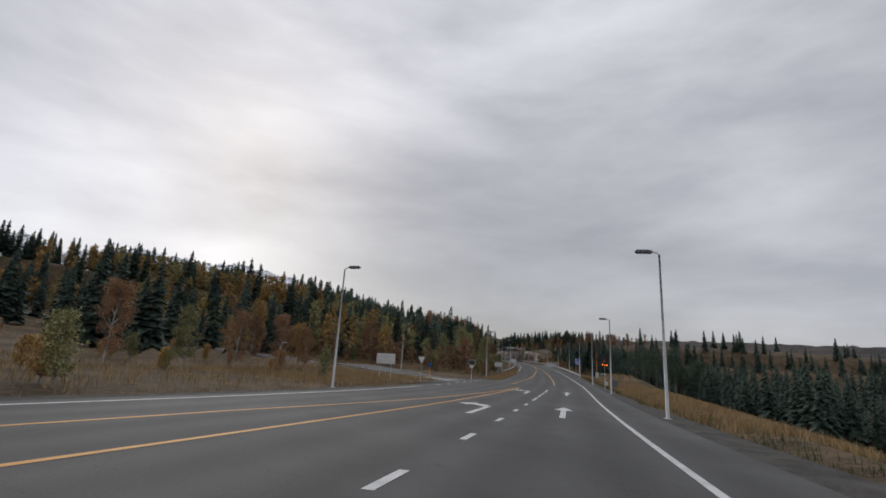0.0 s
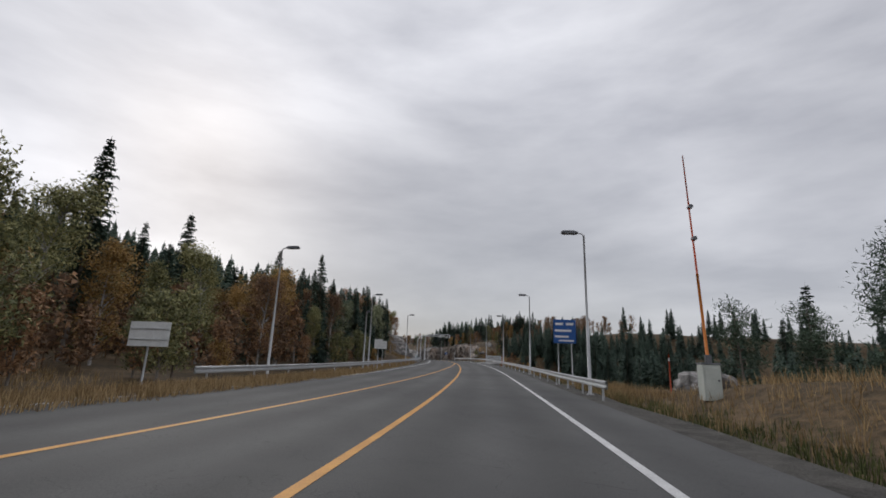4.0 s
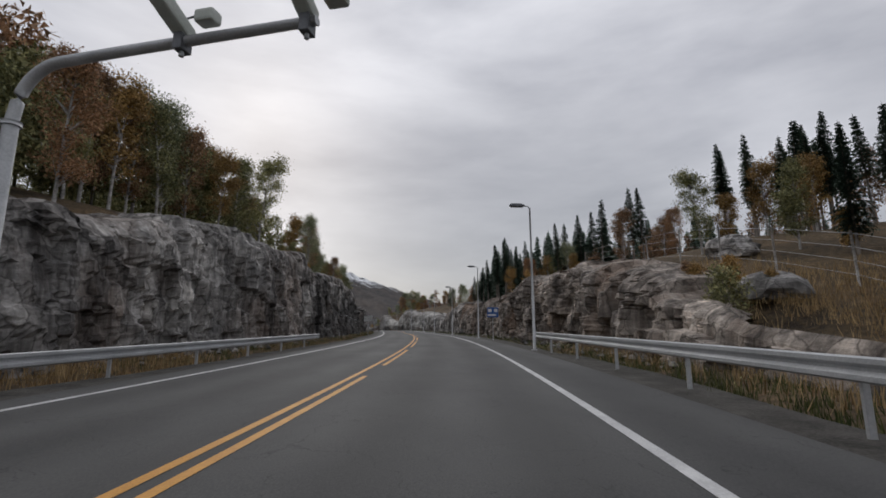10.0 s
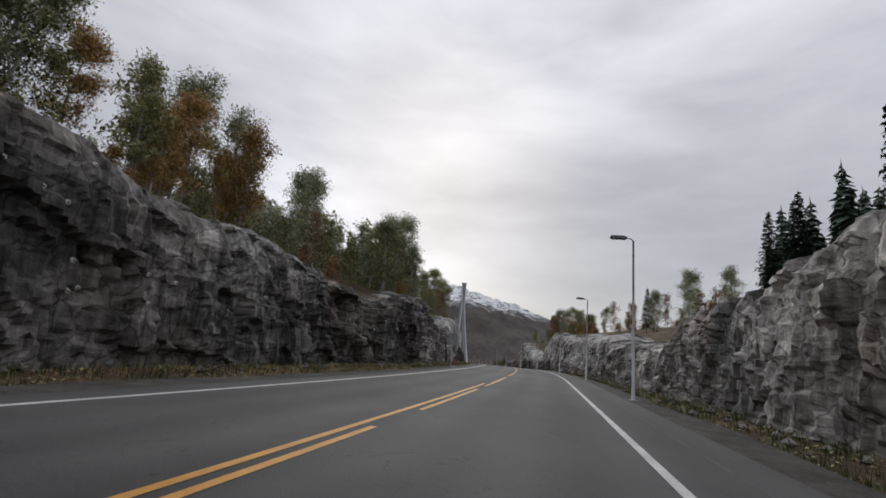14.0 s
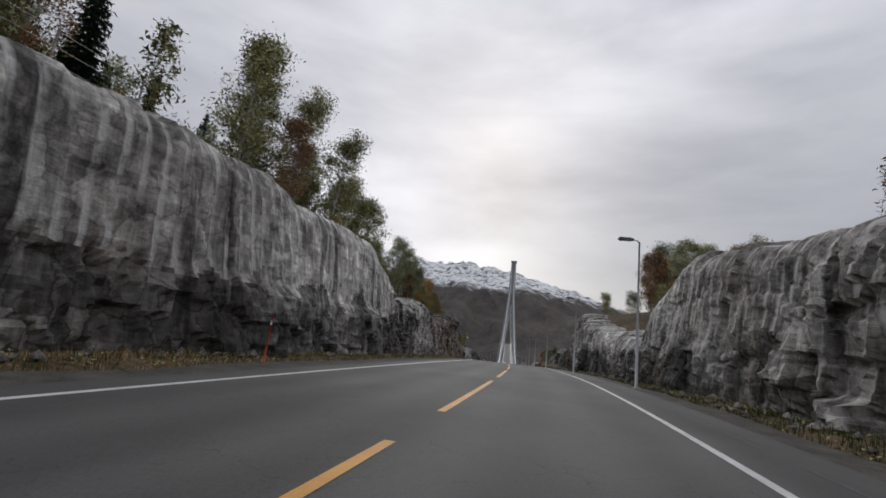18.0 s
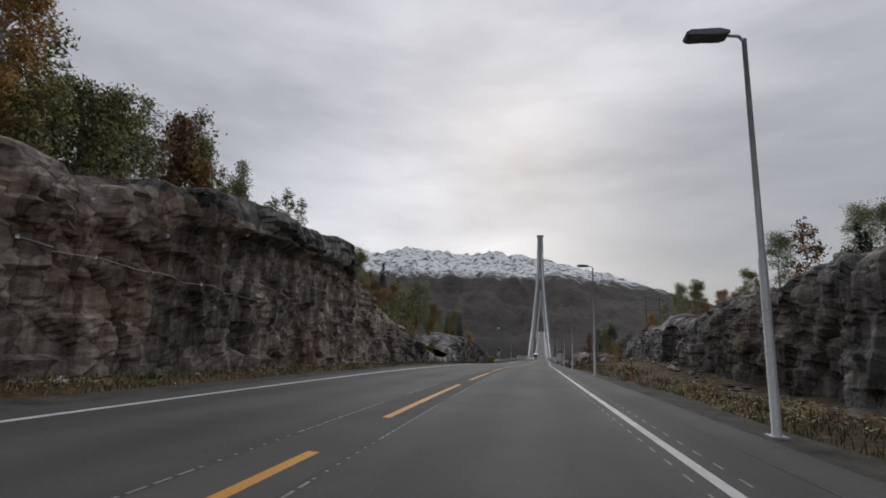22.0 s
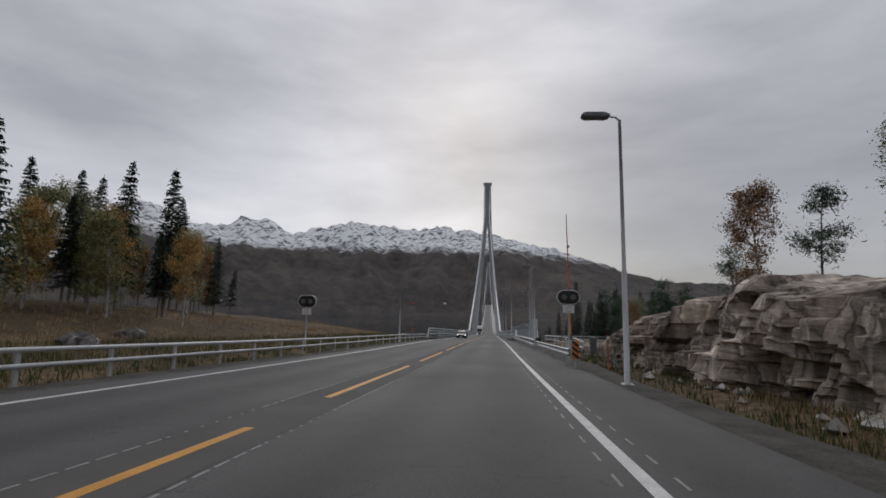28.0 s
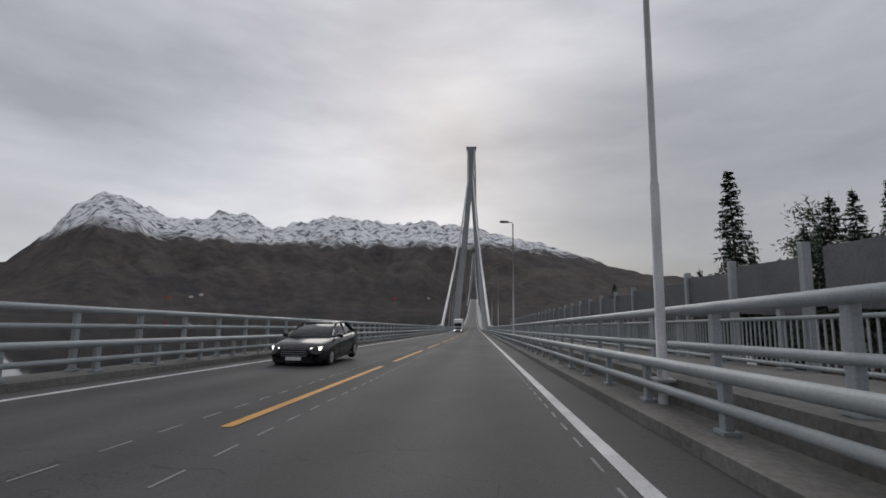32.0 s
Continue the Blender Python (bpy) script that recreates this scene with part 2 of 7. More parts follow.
PALE_BARK = noisy("birch_bark", (0.16, 0.15, 0.14), (0.5, 0.48, 0.46), 1.2, 9, 0.9, bump=0.3, stretch=(1, 1, 2.5))
NEEDLES = noisy("spruce_needles", (0.035, 0.059, 0.046), (0.095, 0.135, 0.100), 0.3, 8, 0.75, bump=0, island=0.3, random_part=0.25)
PINE_NEEDLES = noisy("pine_needles", (0.035, 0.060, 0.042), (0.088, 0.125, 0.081), 0.4, 8, 0.75, bump=0, island=0.3, random_part=0.2)
LEAF_OLIVE = noisy("olive_autumn_leaves", (0.113, 0.122, 0.056), (0.358, 0.339, 0.151), 0.5, 6, 0.7, bump=0, island=0.5, random_part=0.25)
LEAF_GOLD = noisy("golden_autumn_leaves", (0.194, 0.120, 0.045), (0.493, 0.314, 0.113), 0.5, 6, 0.7, bump=0, island=0.5, random_part=0.3)
LEAF_RUST = noisy("rust_brown_autumn_leaves", (0.149, 0.096, 0.061), (0.385, 0.219, 0.114), 0.5, 6, 0.75, bump=0, island=0.5, random_part=0.3)
LEAF_PALE = noisy("pale_green_autumn_leaves", (0.130, 0.156, 0.091), (0.377, 0.390, 0.234), 0.5, 6, 0.7, bump=0, island=0.5, random_part=0.25)
STRAW = noisy("dry_straw_grass", (0.2, 0.13, 0.06), (0.46, 0.33, 0.17), 0.4, 10, 0.9, bump=0, island=0.4)
GREEN_GRASS = noisy("dull_green_grass", (0.035, 0.05, 0.015), (0.12, 0.13, 0.045), 0.5, 10, 0.9, bump=0, island=0.4)
SOIL = noisy("autumn_ground", (0.03, 0.022, 0.014), (0.19, 0.125, 0.068), 0.25, 3.5, 0.95, bump=0.9, depth=0.15, third=(0.085, 0.06, 0.032))
GRAVEL = noisy("roadside_gravel", (0.026, 0.024, 0.021), (0.112, 0.105, 0.094), 1.2, 22, 0.95, bump=0.8, depth=0.04)
WATER = noisy("fjord_water", (0.01, 0.014, 0.018), (0.016, 0.021, 0.026), 0.01, 0.25, 0.04, bump=0, spec=0.4)
MILLED_ASPHALT = noisy("milled_asphalt", (0.075, 0.071, 0.067), (0.11, 0.104, 0.098), 0.7, 60, 0.9, bump=0.1)
BLACK_PAINT = noisy("black_car_paint", (0.008, 0.008, 0.009), (0.016, 0.016, 0.018), 2, 40, 0.18, 0.0, bump=0, spec=0.6)
WHITE_PAINT = noisy("white_vehicle_paint", (0.55, 0.56, 0.57), (0.68, 0.68, 0.68), 1, 20, 0.3, bump=0)
RUBBER = noisy("tyre_rubber", (0.012, 0.012, 0.012), (0.03, 0.03, 0.03), 3, 30, 0.85, bump=0.1)
CHROME = noisy("chrome_trim", (0.5, 0.5, 0.52), (0.7, 0.7, 0.72), 3, 30, 0.2, 0.9, bump=0)
CAR_GLASS = noisy("dark_car_glass", (0.01, 0.012, 0.014), (0.03, 0.034, 0.038), 0.8, 10, 0.08, bump=0, spec=0.7)
LOGS = noisy("stacked_timber", (0.14, 0.09, 0.05), (0.32, 0.22, 0.13), 2, 12, 0.9, bump=0.3)


def glow(name, colour, strength):
    m, n, l, b = material(name, 0.5)
    b.inputs["Base Color"].default_value = (*colour, 1)
    b.inputs["Emission Color"].default_value, b.inputs["Emission Strength"].default_value = (*colour, 1), strength
    return m


AMBER = glow("amber_display", (1.0, 0.2, 0.01), 2.2)
HEADLIGHT = glow("lit_headlight", (1.0, 0.97, 0.9), 3.0)


def rock_material(name, tint, rusting, streaks, cracked, drilled=0.0):
    """Gneiss: layered bands, dark water stains, pale and rusty patches."""
    m, n, l, b = material(name, 0.88)
    geo = n.new("ShaderNodeNewGeometry")

    def noise_at(scale, detail, stretch, distort=0.0):
        mp, q = n.new("ShaderNodeMapping"), n.new("ShaderNodeTexNoise")
        mp.inputs["Scale"].default_value = stretch
        mp.inputs["Rotation"].default_value = (0.22, 0.16, 0) if stretch[2] > 0.5 else (0, 0, 0)
        l.new(geo.outputs["Position"], mp.inputs["Vector"])
        l.new(mp.outputs[0], q.inputs["Vector"])
        q.inputs["Scale"].default_value, q.inputs["Detail"].default_value, q.inputs["Distortion"].default_value = scale, detail, distort
        q.inputs["Roughness"].default_value = 0.65
        return q.outputs["Fac"]

    def ramp(fac, stops):
        r = n.new("ShaderNodeValToRGB")
        e = r.color_ramp.elements
        e[0].position, e[0].color = stops[0][0], (*stops[0][1], 1)
        e[1].position, e[1].color = stops[-1][0], (*stops[-1][1], 1)
        for p, c in stops[1:-1]:
            e.new(p).color = (*c, 1)
        l.new(fac, r.inputs["Fac"])
        return r.outputs[0]

    def mix(kind, fac, a, c):
        x = n.new("ShaderNodeMix")
        x.data_type, x.blend_type = "RGBA", kind
        for v, name in ((fac, "Factor"), (a, "A"), (c, "B")):
            if isinstance(v, float):
                x.inputs[name].default_value = v
            else:
                l.new(v, x.inputs[name])
        return x.outputs["Result"]

    strata, joints, patch = noise_at(1.0, 8, (0.6, 0.6, 3.5), 0.4), noise_at(2.4, 8, (1, 1, 0.16)), noise_at(0.8, 10, (1, 1, 1.1))
    mean = None
    for source, amount in ((strata, 0.24), (joints, 0.4), (patch, 0.36)):
        w = n.new("ShaderNodeMath")
        w.operation = "MULTIPLY_ADD"
        l.new(source, w.inputs[0])
        w.inputs[1].default_value = amount
        if mean:
            l.new(mean, w.inputs[2])
        else:
            w.inputs[2].default_value = 0.0
        mean = w.outputs[0]
    layers = ramp(mean, tuple((p, tuple(q * k for q, k in zip(c, tint))) for p, c in ((0.38, (0.07, 0.068, 0.067)), (0.46, (0.17, 0.167, 0.163)), (0.53, (0.31, 0.305, 0.296)), (0.61, (0.54, 0.53, 0.515)))))
    broad = ramp(noise_at(0.055, 3, (1, 1, 1)), ((0.36, (0.62, 0.6, 0.59)), (0.52, (1.0, 1.0, 1.0)), (0.66, (1.5, 1.48, 1.45))))
    rust = ramp(noise_at(0.16, 5, (1, 1, 0.8)), ((0.5, (0.0, 0.0, 0.0)), (0.72, (rusting, rusting, rusting))))
    stain = ramp(noise_at(0.6, 5, (1, 1, 0.07)), ((0.52, (1, 1, 1)), (0.63, (0.22, 0.21, 0.21))))
    rusty = n.new("ShaderNodeRGB")
    rusty.outputs[0].default_value = (0.19, 0.115, 0.07, 1)
    c = mix("MULTIPLY", 1.0, layers, broad)
    c = mix("MIX", rust, c, rusty.outputs[0])
    c = mix("MULTIPLY", streaks, c, stain)
    mp, cell = n.new("ShaderNodeMapping"), n.new("ShaderNodeTexVoronoi")
    mp.inputs["Scale"].default_value, mp.inputs["Rotation"].default_value = (1.0, 1.0, 0.7), (0.12, 0.1, 0.3)
    warp = n.new("ShaderNodeTexNoise")
    warp.inputs["Scale"].default_value, warp.inputs["Detail"].default_value = 0.8, 4.0
    l.new(geo.outputs["Position"], warp.inputs["Vector"])
    shift = n.new("ShaderNodeVectorMath")
    shift.operation = "MULTIPLY_ADD"
    l.new(warp.outputs["Color"], shift.inputs[0])
    shift.inputs[1].default_value = (1.6, 1.6, 0.8)
    l.new(geo.outputs["Position"], shift.inputs[2])
    l.new(shift.outputs[0], mp.inputs["Vector"])
    l.new(mp.outputs[0], cell.inputs["Vector"])
    cell.feature = "DISTANCE_TO_EDGE"
    cell.inputs["Scale"].default_value = 1.0
    tone = n.new("ShaderNodeTexVoronoi")
    l.new(mp.outputs[0], tone.inputs["Vector"])
    tone.inputs["Scale"].default_value = 1.0
    split = n.new("ShaderNodeSeparateColor")
    l.new(tone.outputs["Color"], split.inputs[0])
    c = mix("MULTIPLY", 1.0, c, ramp(split.outputs[0], ((0.0, (0.62, 0.61, 0.6)), (0.5, (0.95, 0.95, 0.95)), (1.0, (1.35, 1.34, 1.32)))))
    crack = ramp(cell.outputs["Distance"], ((0.0, (0.28, 0.27, 0.26)), (0.045, (1, 1, 1))))
    c = mix("MULTIPLY", cracked, c, crack)
    if drilled:
        # pale half-pipes of the drill holes stand at even steps, worn away in places
        along, turn, wave, keep = n.new("ShaderNodeAttribute"), n.new("ShaderNodeMath"), n.new("ShaderNodeMath"), n.new("ShaderNodeMapRange")
        along.attribute_name = "along"
        turn.operation, wave.operation = "MULTIPLY", "COSINE"
        turn.inputs[1].default_value = math.tau / 0.85
        l.new(along.outputs["Fac"], turn.inputs[0])
        l.new(turn.outputs[0], wave.inputs[0])
        keep.inputs["From Min"].default_value, keep.inputs["From Max"].default_value = 0.35, 0.95
        l.new(wave.outputs[0], keep.inputs["Value"])
        worn = n.new("ShaderNodeMath")
        worn.operation = "MULTIPLY"
        l.new(keep.outputs[0], worn.inputs[0])
        l.new(ramp(noise_at(0.9, 4, (1, 1, 0.5)), ((0.4, (0.0, 0.0, 0.0)), (0.56, (drilled, drilled, drilled)))), worn.inputs[1])
        pale = n.new("ShaderNodeRGB")
        pale.outputs[0].default_value = (0.62, 0.61, 0.59, 1)
        c = mix("MIX", worn.outputs[0], c, pale.outputs[0])
    l.new(c, b.inputs["Base Color"])
    bp = n.new("ShaderNodeBump")
    bp.inputs["Strength"].default_value, bp.inputs["Distance"].default_value = 0.9, 0.07
    height = n.new("ShaderNodeMath")
    height.operation = "MULTIPLY_ADD"
    l.new(cell.outputs["Distance"], height.inputs[0])
    height.inputs[1].default_value = 1.2
    l.new(noise_at(5.0, 9, (1, 1, 1.8), 0.0), height.inputs[2])
    l.new(height.outputs[0], bp.inputs["Height"])
    l.new(bp.outputs[0], b.inputs["Normal"])
    return m


ROCK = rock_material("blasted_gneiss", (1.0, 0.985, 0.975), 0.5, 0.9, 0.8)
PALE_ROCK = rock_material("pale_drilled_gneiss", (1.6, 1.59, 1.56), 0.2, 0.9, 0.5, 0.85)
WET_ROCK = rock_material("wet_dark_gneiss", (0.56, 0.555, 0.55), 0.35, 0.9, 0.9)
RUSTY_ROCK = rock_material("rusty_gneiss", (1.05, 0.94, 0.85), 0.95, 0.8, 0.8)


def mountain_material():
    """Brown-grey autumn forest on the slopes, snow over dark rock high up."""
    m, n, l, b = material("mountain_slopes", 0.95, spec=0.1)
    geo, sep = n.new("ShaderNodeNewGeometry"), n.new("ShaderNodeSeparateXYZ")
    l.new(geo.outputs["Position"], sep.inputs[0])
    q, fine, big = n.new("ShaderNodeTexNoise"), n.new("ShaderNodeTexNoise"), n.new("ShaderNodeTexNoise")
    for t, sc, de in ((q, 0.006, 9.0), (fine, 0.02, 9.0), (big, 0.0022, 3.0)):
        l.new(geo.outputs["Position"], t.inputs["Vector"])
        t.inputs["Scale"].default_value, t.inputs["Detail"].default_value, t.inputs["Roughness"].default_value = sc, de, 0.7
    line = n.new("ShaderNodeMath")
    line.operation = "MULTIPLY_ADD"
    l.new(q.outputs["Fac"], line.inputs[0])
    line.inputs[1].default_value = 330.0
    l.new(sep.outputs["Z"], line.inputs[2])
    snow = n.new("ShaderNodeMapRange")
    snow.inputs["From Min"].default_value, snow.inputs["From Max"].default_value = 515.0, 600.0
    l.new(line.outputs[0], snow.inputs["Value"])
    woods = n.new("ShaderNodeValToRGB")
    e = woods.color_ramp.elements
    e[0].position, e[0].color, e[1].position, e[1].color = 0.35, (0.048, 0.05, 0.055, 1), 0.66, (0.132, 0.112, 0.098, 1)
    addn = n.new("ShaderNodeMath")
    addn.operation = "MULTIPLY_ADD"
    l.new(fine.outputs["Fac"], addn.inputs[0])
    addn.inputs[1].default_value = 0.6
    hb = n.new("ShaderNodeMath")
    hb.operation = "MULTIPLY"
    hb.inputs[1].default_value = 0.4
    l.new(big.outputs["Fac"], hb.inputs[0])
    l.new(hb.outputs[0], addn.inputs[2])
    l.new(addn.outputs[0], woods.inputs["Fac"])
    high = n.new("ShaderNodeValToRGB")
    e = high.color_ramp.elements
    e[0].position, e[0].color, e[1].position, e[1].color = 0.41, (0.1, 0.105, 0.12, 1), 0.51, (0.86, 0.88, 0.9, 1)
    l.new(fine.outputs["Fac"], high.inputs["Fac"])
    mx = n.new("ShaderNodeMix")
    mx.data_type = "RGBA"
    l.new(snow.outputs[0], mx.inputs["Factor"])
    l.new(woods.outputs[0], mx.inputs["A"])
    l.new(high.outputs[0], mx.inputs["B"])
    l.new(mx.outputs["Result"], b.inputs["Base Color"])
    bp = n.new("ShaderNodeBump")
    bp.inputs["Strength"].default_value, bp.inputs["Distance"].default_value = 0.8, 25.0
    l.new(fine.outputs["Fac"], bp.inputs["Height"])
    l.new(bp.outputs[0], b.inputs["Normal"])
    return m


MOUNTAIN = mountain_material()

# ---- building helpers ----
rng = np.random.default_rng(7)


def hashed(i, j, k=0):
    v = np.sin(i * 127.1 + j * 311.7 + k * 74.7) * 43758.5453
    return v - np.floor(v)


def vnoise(x, y):
    """Smooth value noise, -1 to 1."""
    i, j = np.floor(x), np.floor(y)
    a, b = x - i, y - j
    a, b = a * a * (3 - 2 * a), b * b * (3 - 2 * b)
    return 2 * ((hashed(i, j) * (1 - a) + hashed(i + 1, j) * a) * (1 - b) + (hashed(i, j + 1) * (1 - a) + hashed(i + 1, j + 1) * a) * b) - 1


def fbm(x, y, octaves=4):
    return sum(vnoise(x * 2 ** o + 17 * o, y * 2 ** o - 9 * o) / 2 ** o for o in range(octaves))


def smooth(a, b, x):
    t = np.clip((np.asarray(x, float) - a) / (b - a), 0, 1)
    return t * t * (3 - 2 * t)


def mesh_object(name, verts, faces, mat, parent=None, smooth_shade=False, label=""):
    me = bpy.data.meshes.new(name)
    me.from_pydata(np.asarray(verts).tolist(), [], faces if isinstance(faces, list) else faces.tolist())
    me.materials.append(mat)
    if smooth_shade:
        me.polygons.foreach_set("use_smooth", [True] * len(me.polygons))
    ob = new(name, me)
    if parent:
        ob.parent = parent
    if label:
        ob["label"] = label
    return ob


def part(name, bm, mat, parent, label=""):
    """Links a bmesh as one mesh under a thing or under a part."""
    me = bpy.data.meshes.new(name)
    bm.to_mesh(me)
    bm.free()
    me.materials.append(mat)
    ob = new(name, me)
    ob.parent = parent
    if label:
        ob["label"] = label
    return ob


def thing(name, m, label, category, group=""):
    ob = new(name)
    ob.empty_display_size = 0.2
    ob.matrix_world = m
    return tagged(ob, label, category, group)


def box(size, centre=(0, 0, 0), bevel=0.0, turn=(0, 0, 0), bm=None):
    bm = bm or bmesh.new()
    got = bmesh.ops.create_cube(bm, size=1.0, matrix=pose(*centre, *turn) @ Matrix.Diagonal((*size, 1)))
    if bevel:
        edges = list({e for v in got["verts"] for e in v.link_edges})
        bmesh.ops.bevel(bm, geom=edges, offset=bevel, segments=2, affect="EDGES", profile=0.6)
    return bm


def tube(points, radii, sides=10, bm=None, caps=True):
    """A round bar along points; radii one number or one for each point."""
    bm = bm or bmesh.new()
    points = [Vector([float(c) for c in p]) for p in points]
    if isinstance(radii, (int, float)):
        radii = [radii] * len(points)
    radii = [float(q) for q in radii]
    rings = []
    for i, p in enumerate(points):
        d = (points[min(i + 1, len(points) - 1)] - points[max(i - 1, 0)]).normalized()
        side = d.cross(Vector((0, 0, 1)) if abs(d.z) < 0.95 else Vector((1, 0, 0))).normalized()
        up = side.cross(d)
        rings.append([bm.verts.new(p + radii[i] * (math.cos(a) * side + math.sin(a) * up)) for a in (math.tau * k / sides for k in range(sides))])
    for a, b in zip(rings, rings[1:]):
        for k in range(sides):
            f = bm.faces.new((a[k], a[(k + 1) % sides], b[(k + 1) % sides], b[k]))
            f.smooth = True
    if caps:
        bm.faces.new(rings[0])
        bm.faces.new(list(reversed(rings[-1])))
    return bm


def prism(outline, y0, y1, bm=None, bevel=0.0):
    """An outline in x and z, pushed out from y0 to y1."""
    bm = bm or bmesh.new()
    a = [bm.verts.new((x, y0, z)) for x, z in outline]
    b = [bm.verts.new((x, y1, z)) for x, z in outline]
    bm.faces.new(a)
    bm.faces.new(list(reversed(b)))
    n = len(outline)
    for k in range(n):
        bm.faces.new((a[k], b[k], b[(k + 1) % n], a[(k + 1) % n]))
    bmesh.ops.recalc_face_normals(bm, faces=bm.faces)
    if bevel:
        bmesh.ops.bevel(bm, geom=list(bm.edges), offset=bevel, segments=2, affect="EDGES")
    return bm


def strip(name, s, u0, u1, z, mat, parent=None, label="", thick=0.0):
    """A band along the road between two offsets; with a thickness it gets sides."""
    s = np.asarray(s, float)
    u0, u1 = np.broadcast_to(u0, s.shape), np.broadcast_to(u1, s.shape)
    rows = [places(s, u0, z), places(s, u1, z)]
    if thick:
        rows = [places(s, u0, z - thick)] + rows + [places(s, u1, z - thick)]
    n, k = len(s), len(rows)
    verts = np.stack(rows, 1).reshape(-1, 3)
    faces = [(i * k + j, i * k + j + 1, (i + 1) * k + j + 1, (i + 1) * k + j) for i in range(n - 1) for j in range(k - 1)]
    return mesh_object(name, verts, faces, mat, parent, False, label)


# ---- the lie of the land ----
LEFT_ROCK = ((222.1, 0.2), (227.5, 2.4), (233.0, 4.6), (241.0, 6.3), (248.7, 7.1), (261.7, 7.7), (275.3, 7.5), (288.9, 8.4), (295.0, 7.8), (301.0, 7.0), (309.0, 6.5), (322.1, 5.9), (332.1, 4.8), (340.2, 5.6), (350.3, 6.7), (353.4, 6.6), (360.3, 5.4), (365.3, 3.6), (369.2, 3.2), (373.2, 4.4), (381.1, 6.4), (389.3, 7.2), (401.5, 7.7), (415.7, 7.9), (421.7, 6.0), (429.3, 4.9), (438.5, 5.8), (446.5, 6.6), (449.0, 6.4), (450.0, 5.3), (455.0, 5.1), (460.0, 5.6), (465.0, 6.2), (470.0, 7.5), (476.0, 8.2), (481.4, 8.4), (482.3, 6.7), (484.2, 5.6), (488.0, 4.8), (492.5, 4.2), (497.0, 3.1), (502.0, 1.5), (506.0, 0.3), (511.0, 0.3), (515.5, 3.2), (522.2, 4.3), (531.8, 3.9), (539.5, 2.6), (546.2, 0.2))
RIGHT_ROCK = ((226.2, 0.2), (233.7, 1.0), (236.5, 1.8), (241.0, 2.9), (247.5, 4.4), (259.6, 5.6), (268.1, 5.3), (276.4, 4.3), (288.5, 4.9), (292.0, 4.7), (294.0, 4.1), (296.0, 4.1), (301.0, 5.0), (312.0, 5.3), (331.0, 4.4), (336.0, 3.5), (352.0, 3.5), (360.0, 4.6), (376.0, 5.6), (388.1, 5.0), (399.4, 6.67), (407.0, 7.6), (413.0, 7.8), (416.0, 7.7), (417.5, 6.9), (419.2, 6.2), (420.4, 5.0), (421.2, 3.7), (428.0, 3.9), (437.0, 4.0), (442.6, 5.2), (450.0, 7.2), (454.5, 8.3), (456.5, 8.2), (458.5, 6.9), (463.0, 5.7), (469.0, 5.0), (474.3, 4.3), (482.3, 4.0), (488.0, 4.3), (494.0, 3.8), (498.5, 3.2), (501.5, 1.0), (507.8, 1.0), (513.5, 1.7), (521.0, 2.0), (527.0, 1.1), (534.7, 1.4), (542.4, 1.87), (547.1, 2.81), (555.6, 2.6), (563.0, 2.1), (569.5, 0.4))
RIGHT_EDGE = 4.0        # right edge of the asphalt
LEFT_LINE = ((-200, -12.9), (40, -12.6), (66, -12.2), (90, -11.4), (130, -9.4), (172, -7.4), (200, -7.15), (1800, -7.15))


def left_line(s):
    """Offset of the left edge line: the carriageway is wider at the junction."""
    return np.interp(s, [a for a, _ in LEFT_LINE], [b for _, b in LEFT_LINE])


LEFT_FACE, RIGHT_FACE = -12.4, 7.7       # feet of the rock faces


def right_foot(s):
    """Offset of the right rock face; it stands further back behind a bank at its end."""
    return RIGHT_FACE + 2.0 * smooth(450, 468, s) * (1 - smooth(498, 512, s))


def rock_height(side, s):
    t = LEFT_ROCK if side < 0 else RIGHT_ROCK
    return np.interp(s, [a for a, _ in t], [b for _, b in t])


